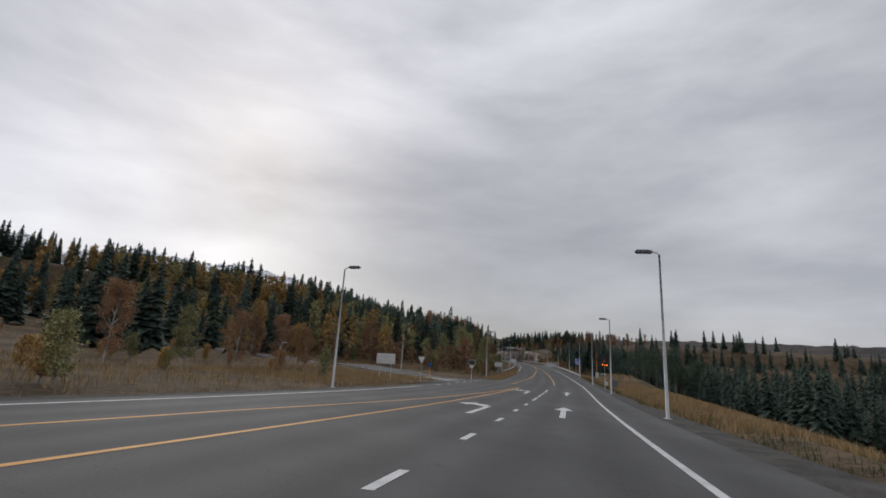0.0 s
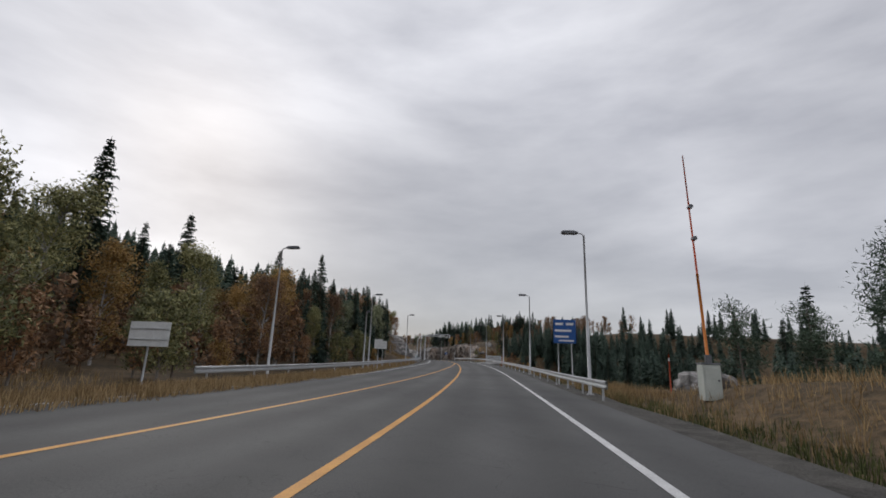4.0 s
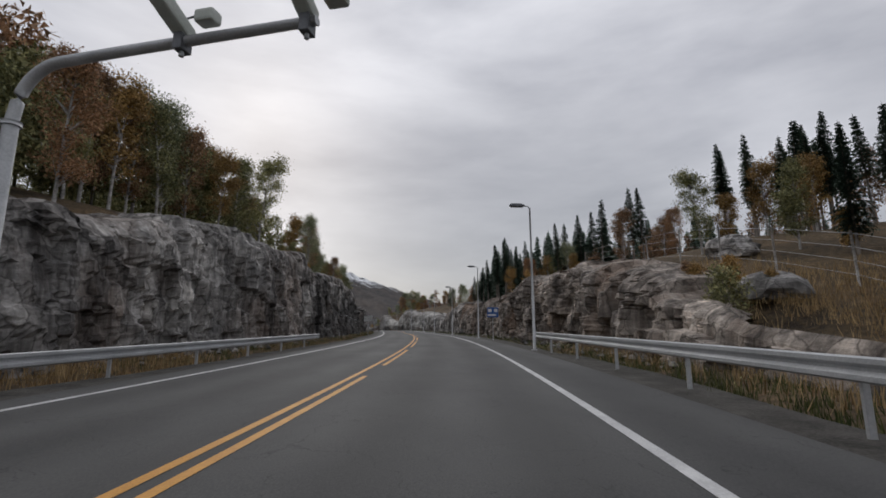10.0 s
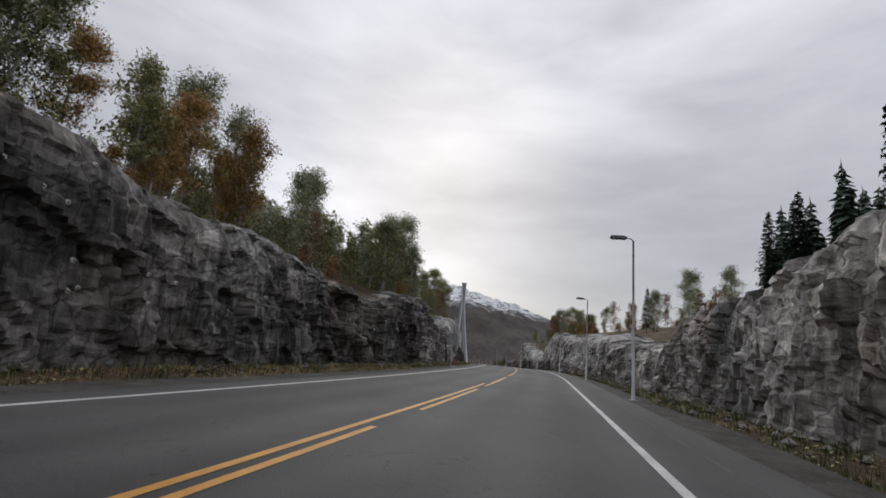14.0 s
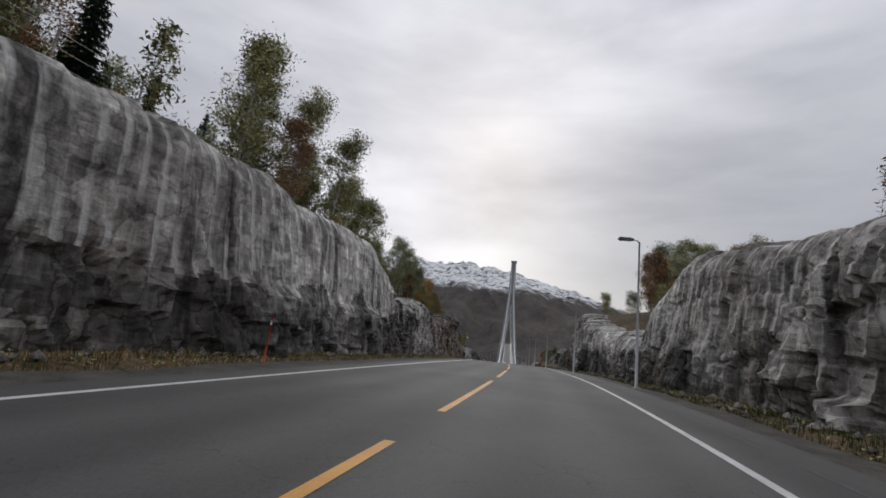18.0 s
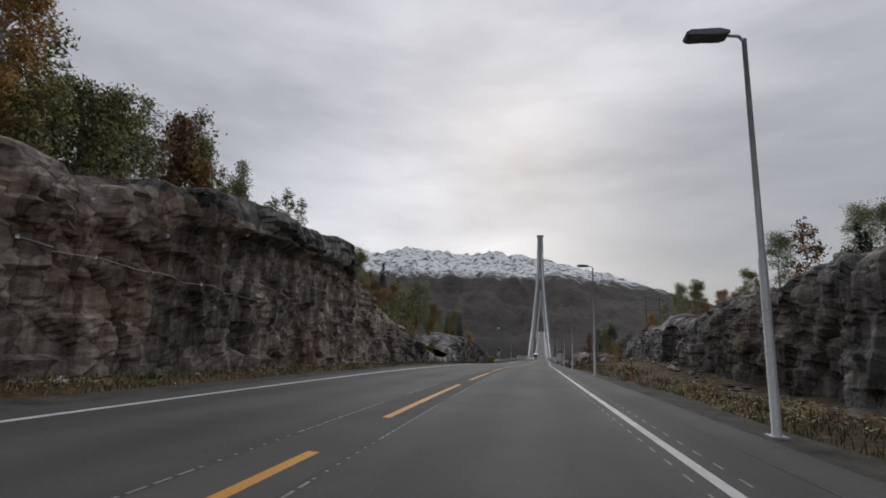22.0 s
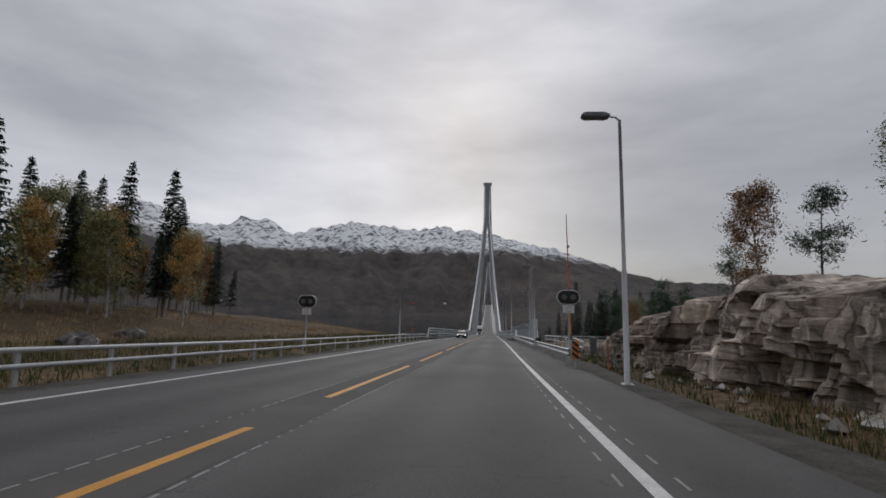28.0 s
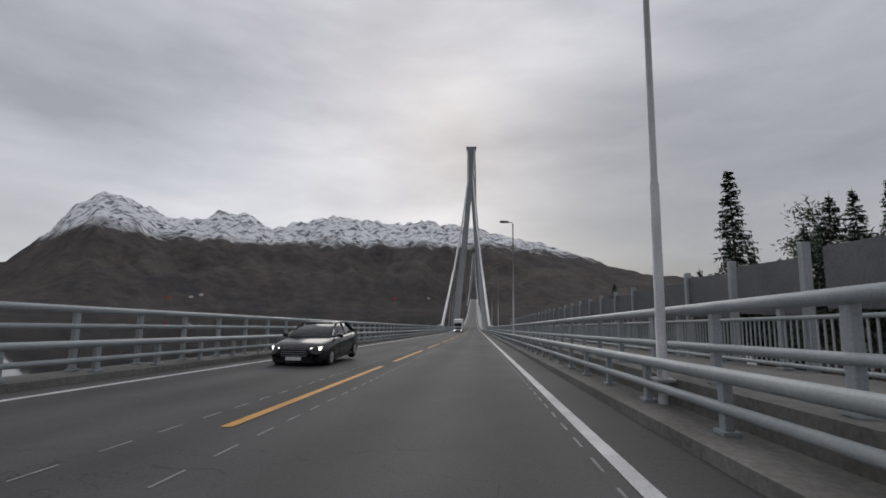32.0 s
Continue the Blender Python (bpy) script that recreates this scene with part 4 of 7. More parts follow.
# skyline: azimuth to the left of north and elevation in degrees
RIDGE = ((-60, 3.2), (-40, 3.6), (-25, 3.3), (-14, 3.0), (-9, 3.3), (-4, 3.5), (0.1, 4.5), (3.7, 5.9), (8.8, 7.7), (13.4, 8.6), (18.8, 9.8), (22.9, 10.1), (26.9, 9.8), (30.3, 9.9), (33.6, 10.3), (37.9, 9.4), (40.9, 8.7), (43.3, 9.8), (46.2, 10.1), (48.3, 8.8), (51.4, 9.0), (55.5, 10.7), (57.3, 10.7), (59.1, 9.2), (60.7, 6.6), (63.6, 3.3), (70, 5.0), (85, 6.0))
CENTRE = at(560, 0, EYE)
az = np.radians(np.linspace(-60, 85, 420))
tt = np.linspace(0, 1, 64)
AZ, TT = np.meshgrid(az, tt, indexing="ij")
el = np.radians(np.interp(np.degrees(az), [a for a, _ in RIDGE], [b for _, b in RIDGE]))[:, None]
shore_r = 1650 + 250 * vnoise(np.degrees(AZ) * 0.09, AZ * 0) + 500 * smooth(8, -30, np.degrees(AZ))
R = shore_r + (3900 - shore_r) * TT
top = 3900 * np.tan(el) + CENTRE.z - WATER_Z
shape = 0.1 * smooth(0, 0.22, TT) + 0.9 * (TT ** 1.35)
crag = fbm(np.degrees(AZ) * 0.35, TT * 6 + 3, 5) * top * 0.075 * np.sin(np.clip(TT, 0, 1) * math.pi) ** 0.7 + fbm(np.degrees(AZ) * 1.3, TT * 14, 4) * top * 0.03 * smooth(0.5, 1, TT)
Zm = WATER_Z + 1 + top * shape + crag
Zm[:, 0] -= 9
mv = np.stack([CENTRE.x - np.sin(AZ) * R, CENTRE.y + np.cos(AZ) * R, Zm], -1).reshape(-1, 3)
k = len(tt)
i = (np.arange(len(az) - 1)[:, None] * k + np.arange(k - 1)[None]).ravel()
mountain = mesh_object("mountain_range", mv, np.stack([i, i + k, i + k + 1, i + 1], 1), MOUNTAIN, smooth_shade=True)
tagged(mountain, "long brown wooded mountain range with snow on its upper slopes", "mountain", kind="structure")
# far shore houses
for k in range(5):
    a = math.radians(float(rng.uniform(2, 62)))
    r = 1650 + 250 * float(vnoise(np.array(math.degrees(a) * 0.09), np.array(0.0))) + 500 * float(smooth(8, -30, math.degrees(a))) + float(rng.uniform(20, 90))
    t = (r - 1650) / 2250
    z = WATER_Z + 1 + 3900 * math.tan(math.radians(float(np.interp(math.degrees(a), [p for p, _ in RIDGE], [q for _, q in RIDGE])))) * (0.1 * float(smooth(0, 0.22, t)) + 0.9 * max(t, 0) ** 1.35) + 3
    hs = thing("far_house", Matrix.Translation((CENTRE.x - math.sin(a) * r, CENTRE.y + math.cos(a) * r, z)) @ pose(0, 0, 0, 0, 0, rng.uniform(0, 180)), "small pale house on the far shore", "house", "houses on the far shore")
    part("wall", box((11, 8, 7), (0, 0, 1.5)), SIGN_WHITE if k % 3 else RED_PAINT, hs)
    part("roof", prism([(-6, 5), (6, 5), (0, 8.6)], -4.6, 4.6), DARK_STEEL, hs)


# ---- trees ----
def tree_parts(kind, height, seed, leaves, grown=False):
    """Meshes for the trunk and the crown of one tree, standing at the origin."""
    r = np.random.default_rng(seed)
    bend = r.normal(0, 0.02, 2) if kind == "spruce" else r.normal(0, 0.06, 2)
    zs = np.linspace(0, 1, 6 if kind == "spruce" else 15)
    pts = [(bend[0] * height * z * z, bend[1] * height * z * z, z * height * 0.98) for z in zs]
    rad = [0.0115 * height * (1 - z) ** 0.9 + 0.012 for z in zs]
    bm = tube(pts, rad, 7)
    stem = list(bm.verts)
    roots = []
    V, F = [], []

    def tri(a, b, c):
        n = len(V)
        V.extend((a, b, c))
        F.append((n, n + 1, n + 2))

    def quad(a, b, c, d):
        n = len(V)
        V.extend((a, b, c, d))
        F.append((n, n + 1, n + 2, n + 3))

    def axis(z):
        return np.array([bend[0] * height * z * z, bend[1] * height * z * z, z * height])

    if kind == "spruce":
        z = r.uniform(0.34, 0.48) if grown else r.uniform(0.16, 0.3)
        spread = (r.uniform(0.13, 0.165) if grown else r.uniform(0.15, 0.2)) * height
        while z < 0.985:
            reach = spread * (1 - z) ** 0.78 * min(1, (z - (0.3 if grown else 0.08)) / 0.16)
            count = int(8 + 3 * (1 - z))
            a0 = r.uniform(0, math.tau)
            for k in range(count):
                a = a0 + math.tau * k / count + r.normal(0, 0.25)
                ln = reach * r.uniform(0.55, 1.15) + 0.1
                d, o = np.array([math.cos(a), math.sin(a), 0]), np.array([-math.sin(a), math.cos(a), 0])
                root = axis(z + r.normal(0, 0.008))
                droop = -0.3 * ln * (1 - 0.7 * z) + 0.2 * ln * z
                mid, tip = root + d * ln * 0.55 + [0, 0, droop * 0.5], root + d * ln + [0, 0, droop * 0.75]
                w = 0.11 * ln + 0.05
                quad(root + o * w * 0.4, mid + o * w, mid - o * w, root - o * w * 0.4)
                tri(mid + o * w, tip, mid - o * w)
                for q in range(13):
                    f = r.uniform(0.12, 1.05)
                    base = root + d * ln * f + [0, 0, droop * f]
                    e = d * r.uniform(0.1, 0.4) + o * r.choice((-1, 1)) * r.uniform(0.4, 1.0) + [0, 0, r.uniform(-0.75, 0.05)]
                    e = e * (0.3 * ln + 0.14) * r.uniform(0.6, 1.3)
                    tri(base - d * 0.08, base + d * 0.08, base + e)
            z += (0.27 + 0.1 * r.random()) / height * (1.2 - 0.4 * z)
        tri(axis(0.93) + [0.1, 0, 0], axis(0.93) - [0.1, 0, 0], axis(1.0) + [0, 0, 0.3])
    else:
        low = 0.34 if kind == "pine" else 0.13
        tips = []
        for k in range(19 if kind == "pine" else 30):
            z = r.uniform(low, 0.95)
            a = r.uniform(0, math.tau)
            ln = height * (0.2 if kind == "pine" else 0.19) * (1 - 0.75 * abs(z - 0.5) - 0.25 * z) * r.uniform(0.7, 1.25)
            d = np.array([math.cos(a), math.sin(a), r.uniform(0.15, 0.5) if kind == "pine" else r.uniform(0.7, 1.7)])
            root = axis(z)
            end = root + d * ln
            seen = set(bm.verts)
            tube([root, (root + end) / 2 + [0, 0, -0.05 * ln], end], [0.004 * height * (1 - z) + 0.012, 0.012, 0.005], 4, bm, False)
            fresh = [v for v in bm.verts if v not in seen]
            roots.append(min(fresh, key=lambda v: (v.co - Vector(root)).length))
            for q in range(4):
                tips.append((root + d * ln * r.uniform(0.45, 1.05) + r.normal(0, 0.02 * height, 3), ln))
        for q in range(7):
            tips.append((axis(r.uniform(0.85, 1.0)) + r.normal(0, 0.02 * height, 3), height * 0.08))
        for c, ln in tips:
            m = leaves // len(tips)
            spreadc = (0.031 if kind == "pine" else 0.027) * height + 0.08
            P = c + r.normal(0, 1, (m, 3)) * spreadc * np.array([1, 1, 0.75])
            for p in P:
                e1, e2 = r.normal(0, 1, 3), r.normal(0, 1, 3)
                sz = (0.1 if kind != "pine" else 0.2) * (0.7 + 0.03 * height) * r.uniform(0.6, 1.3)
                e1 *= sz / np.linalg.norm(e1)
                e2 *= sz * (0.95 if kind != "pine" else 0.4) / np.linalg.norm(e2)
                tri(p - e1, p + e2, p + e1)
    # the limbs grow out of the stem
    bmesh.ops.weld_verts(bm, targetmap={v: min(stem, key=lambda w: (w.co - v.co).length) for v in roots})
    return bm, np.array(V), F


def tree_model(name, kind, height, seed, bark, leaf, label, leaves=8800, grown=False):
    bm, V, F = tree_parts(kind, height, seed, leaves, grown)
    root = thing(name, Matrix.Identity(4), label, "tree", "roadside " + name + "s")
    part("trunk", bm, bark, root)
    mesh_object("crown", V, F, leaf, root)
    root["tall"] = height
    return root


SPRUCES = [tree_model("spruce", "spruce", h, 10 + i, BARK, NEEDLES, "tall dark green spruce with drooping branches") for i, h in enumerate((13.5, 11.0, 15.5, 9.0, 12.0, 14.5))]
FOREST_SPRUCES = [tree_model("spruce", "spruce", h, 20 + i, BARK, NEEDLES, "tall spruce with a bare lower trunk and a narrow dark crown", 0, True) for i, h in enumerate((14.5, 12.5, 16.0))]
BIRCHES = [tree_model("birch", "birch", h, 30 + i, PALE_BARK, leaf, lab) for i, (h, leaf, lab) in enumerate((
    (9.0, LEAF_OLIVE, "birch with thinning olive-green autumn leaves"), (7.5, LEAF_GOLD, "birch with golden-brown autumn leaves"), (8.5, LEAF_RUST, "birch with sparse rust-brown autumn leaves"),
    (10.0, LEAF_PALE, "birch with pale green autumn leaves"), (6.5, LEAF_OLIVE, "young birch with olive-green autumn leaves"), (8.0, LEAF_GOLD, "birch with orange-yellow autumn leaves")))]
PINES = [tree_model("pine", "pine", h, 50 + i, BARK, PINE_NEEDLES, "dark green pine with an open crown", 3000) for i, h in enumerate((11.0, 9.0))]
BUSHES = [tree_model("shrub", "birch", h, 60 + i, BARK, leaf, lab, 2400) for i, (h, leaf, lab) in enumerate(((2.6, LEAF_RUST, "low half-bare brown shrub growing on the verge"), (3.2, LEAF_OLIVE, "low olive-green willow shrub beside the road"), (2.2, LEAF_GOLD, "low golden-brown shrub in withered grass")))]
USED = set()


def plant(model, s, u, scale=1.0, sink=0.15):
    z = float(ground(s, u)) - sink
    m = spot(s, u, z, float(rng.uniform(0, 360)))
    if model not in USED:
        USED.add(model)
        model.matrix_world = m
        model.scale = (scale,) * 3
        return
    ob = copy_thing(model, m)
    ob.scale = (scale,) * 3


def grove(models, count, s0, s1, u0, u1, lo=0.8, hi=1.15, weights=None):
    r = np.random.default_rng(int(s0 * 7 + s1 * 3 + abs(u0) * 13 + count))
    for _ in range(count):
        s, u = r.uniform(s0, s1), r.uniform(u0, u1)
        plant(models[int(r.choice(len(models), p=weights))], s, u, r.uniform(lo, hi))


# left of the junction and along the first straight
grove(BIRCHES, 24, 92, 150, -25, -15.5, 0.75, 1.1, (0.2, 0.27, 0.25, 0.05, 0.1, 0.13))
grove(BUSHES, 22, 88, 160, -17.5, -14.2, 0.8, 1.3)
grove(SPRUCES, 24, 100, 200, -44, -24, 0.8, 1.05)
grove(FOREST_SPRUCES, 34, 132, 206, -27, -16.5, 0.6, 0.85)
grove(BIRCHES, 12, 150, 222, -26, -17.5, 0.7, 1.0)
grove(BIRCHES, 6, 96, 112, -60, -30, 0.8, 1.1)
grove(BIRCHES, 9, 26, 46, -36, -25, 0.5, 0.8, (0.1, 0.2, 0.5, 0.0, 0.1, 0.1))
grove(BUSHES, 26, 8, 56, -44, -17, 0.5, 0.9)
grove(BUSHES, 18, 88, 106, -60, -20, 0.7, 1.2)
# left slope by the toll arms and over the cutting
grove(SPRUCES, 9, 196, 236, -38, -20, 0.75, 1.0)
grove(SPRUCES, 10, 205, 224, -36, -19, 0.75, 1.05)
grove(BIRCHES, 12, 203, 240, -32, -20, 0.85, 1.2, (0.3, 0.1, 0.35, 0.05, 0.1, 0.1))
grove(FOREST_SPRUCES, 20, 198, 234, -32, -18.5, 0.7, 1.0)
grove(BIRCHES, 10, 232, 270, -26, -17.5, 0.7, 0.95, (0.4, 0.1, 0.3, 0.0, 0.1, 0.1))
grove(BIRCHES, 36, 234, 340, -24, -16.4, 0.72, 1.0, (0.32, 0.14, 0.16, 0.16, 0.1, 0.12))
grove(BIRCHES, 6, 286, 322, -19.5, -16.0, 0.5, 0.7, (0.25, 0.3, 0.15, 0.1, 0.1, 0.1))
grove(BIRCHES, 34, 336, 440, -25, -16.8, 0.8, 1.2, (0.36, 0.06, 0.12, 0.32, 0.1, 0.04))
grove(BIRCHES, 14, 438, 462, -25, -16.2, 0.6, 0.9, (0.36, 0.06, 0.12, 0.32, 0.1, 0.04))
grove(SPRUCES, 12, 350, 470, -34, -20, 0.5, 0.75)
grove(BUSHES, 14, 446, 470, -18.5, -15.6, 0.9, 1.5)
grove(BIRCHES, 20, 484, 552, -28, -16.6, 0.52, 0.82, (0.35, 0.12, 0.1, 0.2, 0.13, 0.1))
grove(SPRUCES, 8, 500, 550, -36, -24, 0.5, 0.8)
grove(SPRUCES, 22, 554, 572, -42, -20, 0.58, 0.86)
grove(BIRCHES, 10, 556, 573, -36, -19.5, 0.65, 0.9)
grove(SPRUCES, 11, 573, 586, -38, -28, 0.55, 0.85)
grove(BIRCHES, 8, 575, 585, -36, -28, 0.7, 0.95, (0.2, 0.1, 0.4, 0.1, 0.2, 0.0))
grove(BIRCHES, 8, 544, 572, -40, -19, 0.8, 1.05)
grove(BUSHES, 40, 236, 540, -17.0, -15.4, 0.5, 1.0)
# right: low woods beside the first straight
grove(SPRUCES, 40, 120, 232, 22, 40, 0.55, 0.85)
grove(PINES, 18, 106, 128, 17, 34, 0.7, 0.95)
grove(SPRUCES, 12, 196, 222, 18, 30, 0.4, 0.55)
grove(SPRUCES, 22, 228, 242, 16, 28, 0.4, 0.58)
grove(FOREST_SPRUCES, 26, 245, 258, 22, 33, 0.5, 0.64)
grove(BIRCHES, 16, 240, 288, 12.5, 26, 0.5, 0.8, (0.2, 0.25, 0.25, 0.1, 0.1, 0.1))
grove(FOREST_SPRUCES, 44, 298, 340, 14.5, 28, 0.6, 0.8)
grove(FOREST_SPRUCES, 9, 268, 292, 17, 28, 0.62, 0.85)
grove(BIRCHES, 14, 345, 470, 13, 26, 0.6, 0.9, (0.2, 0.15, 0.25, 0.25, 0.1, 0.05))
grove(BIRCHES, 22, 438, 470, 15, 27, 0.8, 1.1, (0.3, 0.1, 0.15, 0.35, 0.1, 0.0))
grove(SPRUCES, 4, 462, 490, 16, 24, 0.35, 0.5)
grove(BIRCHES, 20, 470, 536, 17, 30, 0.45, 0.7, (0.3, 0.1, 0.2, 0.3, 0.1, 0.0))
plant(SPRUCES[1], 390, 21, 0.85)
grove(PINES, 4, 548, 566, 12, 17, 0.4, 0.6)
grove(BIRCHES, 6, 540, 562, 11, 17, 0.45, 0.7, (0.2, 0.1, 0.2, 0.4, 0.1, 0.0))
grove(PINES, 18, 616, 636, 23, 42, 0.95, 1.2)
grove(SPRUCES, 18, 622, 646, 18, 34, 0.75, 1.05)
grove(SPRUCES, 16, 644, 690, 14, 34, 0.75, 1.1)
grove(BIRCHES, 12, 606, 634, 24, 50, 0.7, 1.0, (0.3, 0.2, 0.2, 0.2, 0.1, 0.0))
grove(BUSHES, 14, 236, 300, 9.8, 12, 0.5, 0.9)
grove(BUSHES, 26, 204, 244, 9.5, 20, 0.5, 1.0)
grove(BUSHES, 22, 480, 545, 13, 24, 0.6, 1.2)
grove(BUSHES, 16, 495, 545, -22, -15, 0.6, 1.2)
grove(BUSHES, 12, 470, 540, 10, 14, 0.4, 0.8)
for m in (*SPRUCES, *FOREST_SPRUCES, *BIRCHES, *PINES, *BUSHES):
    if m not in USED:
        plant(m, 150, -30)


def light_tree(kind, seed):
    """A plain tree of unit height for woods that cannot be counted."""
    r = np.random.default_rng(seed)
    tris = []
    if kind == "spruce":
        z = 0.12
        while z < 0.97:
            reach = 0.2 * (1 - z) ** 0.8
            a0 = r.uniform(0, 6.28)
            for k in range(8):
                a = a0 + k * 0.785 + r.normal(0, 0.2)
                ln = reach * r.uniform(0.6, 1.2) + 0.012
                d, o = np.array([math.cos(a), math.sin(a), 0]), np.array([-math.sin(a), math.cos(a), 0])
                zz = z + r.normal(0, 0.012)
                root, tip = np.array([0, 0, zz + 0.02]), d * ln + [0, 0, zz - r.uniform(0.1, 0.5) * ln]
                w = 0.32 * ln
                tris.append((root, d * ln * 0.55 + o * w + [0, 0, z - 0.1 * ln], tip))
                tris.append((root, tip, d * ln * 0.55 - o * w + [0, 0, z - 0.1 * ln]))
            z += 0.034
        tris.append(((0.008, 0, 0.93), (-0.008, 0, 0.93), (0, 0, 1.02)))
    else:
        clumps, leaves, size = (46, 26, 0.013) if kind == "birch" else (30, 16, 0.022)
        for k in range(clumps):
            c = np.array([*r.normal(0, 0.085, 2), r.uniform(0.2, 0.97)])
            c[:2] *= 1.3 - c[2] * 0.9
            for q in range(leaves):
                p, e1, e2 = c + r.normal(0, 0.034, 3), r.normal(0, size, 3), r.normal(0, size, 3)
                tris.append((p - e1, p + e2, p + e1))
        tris.append(((-0.008, 0, 0), (0.008, 0, 0), (0, 0, 0.8)))
        tris.append(((0, -0.008, 0), (0, 0.008, 0), (0, 0, 0.8)))
    return np.array([np.array(t, float) for t in tris])


LIGHT = {k: [light_tree(k, 90 + q) for q in range(4)] for k in ("spruce", "birch", "far_birch")}


def far_woods(name, count, s0, s1, u0, u1, mat, label, seed, lo=8, hi=15, kind="spruce"):
    """Woods too far off to count, in one mesh."""
    r = np.random.default_rng(seed)
    s, u = r.uniform(s0, s1, count), r.uniform(u0, u1, count)
    base = places(s, u, ground(s, u) - 0.3)
    out = []
    for b in base:
        h, a = r.uniform(lo, hi), r.uniform(0, 6.28)
        t = LIGHT[kind][int(r.integers(4))] * h
        c, q = math.cos(a), math.sin(a)
        out.append((t @ np.array([[c, q, 0], [-q, c, 0], [0, 0, 1]]) + b).reshape(-1, 3))
    V = np.concatenate(out)
    return tagged(mesh_object(name, V, np.arange(len(V)).reshape(-1, 3), mat), label, "woods", kind="stuff")


far_woods("spruce_woods_hill", 640, 40, 260, -300, -46, NEEDLES, "dark spruce woods climbing the hillside", 3, 9, 14)
far_woods("near_spruce_woods", 150, 130, 226, -44, -17, NEEDLES, "dense dark spruces along the forest edge", 13, 6, 10.5)
far_woods("spruce_woods_valley", 640, 20, 250, 42, 260, NEEDLES, "dark spruce woods in the low ground", 4, 7.5, 11.5)
far_woods("valley_edge_woods", 260, 60, 240, 26, 46, NEEDLES, "dense dark spruces at the foot of the embankment", 14, 6, 9)
far_woods("mixed_woods_cut", 330, 232, 560, -50, -20, LEAF_OLIVE, "thin autumn woods above the rock cutting", 5, 5, 8.5, "birch")
far_woods("pale_woods_cut", 150, 330, 540, -46, -20, LEAF_PALE, "pale green autumn woods above the rock cutting", 25, 5, 8.5, "birch")
far_woods("dark_woods_cut", 160, 340, 520, -70, -30, NEEDLES, "dark spruces standing behind the birches", 15, 5, 8)
far_woods("dark_woods_right", 190, 284, 345, 17, 70, NEEDLES, "dense dark spruce woods behind the rock cutting", 6, 8, 12)
far_woods("mixed_woods_right", 260, 232, 540, 22, 70, LEAF_RUST, "bare autumn woods behind the rock cutting", 16, 5, 8.5, "birch")
far_woods("autumn_woods_hill", 420, 92, 220, -170, -36, LEAF_GOLD, "golden autumn birch woods on the hillside", 8, 6, 10, "far_birch")
far_woods("olive_woods_hill", 300, 100, 240, -150, -26, LEAF_OLIVE, "olive-green autumn woods on the hillside", 18, 6, 10, "far_birch")
far_woods("rust_woods_verge", 130, 86, 130, -70, -16, LEAF_RUST, "rust-brown thicket along the forest edge", 28, 3, 6, "far_birch")
far_woods("arm_woods", 70, 198, 246, -46, -22, LEAF_RUST, "brown half-bare birches on the slope behind the toll arms", 33, 8, 12, "birch")
far_woods("arm_slope_woods", 130, 232, 285, -46, -19, LEAF_OLIVE, "olive autumn birch woods on the slope above the first cutting", 35, 6, 9, "birch")
far_woods("thicket_cut", 90, 446, 486, -27, -16.5, LEAF_OLIVE, "low green thicket over the rock cutting", 36, 2.2, 4.2, "birch")
far_woods("dark_hill_woods", 150, 150, 214, -85, -30, NEEDLES, "dark spruces on the hill behind the birches", 37, 10, 14)
far_woods("dark_arm_woods", 60, 190, 236, -60, -24, NEEDLES, "dark spruces on the slope behind the toll arms", 34, 10, 15)
far_woods("shore_woods", 300, 608, 700, 34, 260, NEEDLES, "dark woods on the shore", 9, 10, 16)
far_woods("right_edge_woods", 90, 212, 234, 17, 60, NEEDLES, "dense dark spruces beside the rock", 29, 6, 9)


# ---- grass ----
def grass(name, count, place, mat, label, seed, tall=(0.25, 0.6)):
    """Tufts of a few bent blades."""
    r = np.random.default_rng(seed)
    s, u = place(r, count)
    base = places(s, u, ground(s, u))
    blades = 7
    base = np.repeat(base, blades, 0) + np.concatenate([r.normal(0, 0.15, (count * blades, 2)), np.zeros((count * blades, 1))], 1)
    n = len(base)
    h, a = r.uniform(*tall, n), r.uniform(0, math.tau, n)
    w = np.stack([np.cos(a), np.sin(a), 0 * a], -1) * 0.013
    lean = np.concatenate([r.normal(0, 0.22, (n, 2)) * h[:, None], h[:, None]], 1)
    v = np.stack([base - w, base + w, base + lean * 0.6 + w * 0.7, base + lean], 1).reshape(-1, 3)
    i = np.arange(n)[:, None] * 4
    ob = mesh_object(name, v, np.hstack([i, i + 1, i + 2, i + 3]), mat)
    return tagged(ob, label, "grass", kind="stuff")


def band(*zones):
    def pick(r, count):
        k = r.integers(0, len(zones), count)
        z = np.array(zones)[k]
        return r.uniform(z[:, 0], z[:, 1]), r.uniform(z[:, 2], z[:, 3])
    return pick


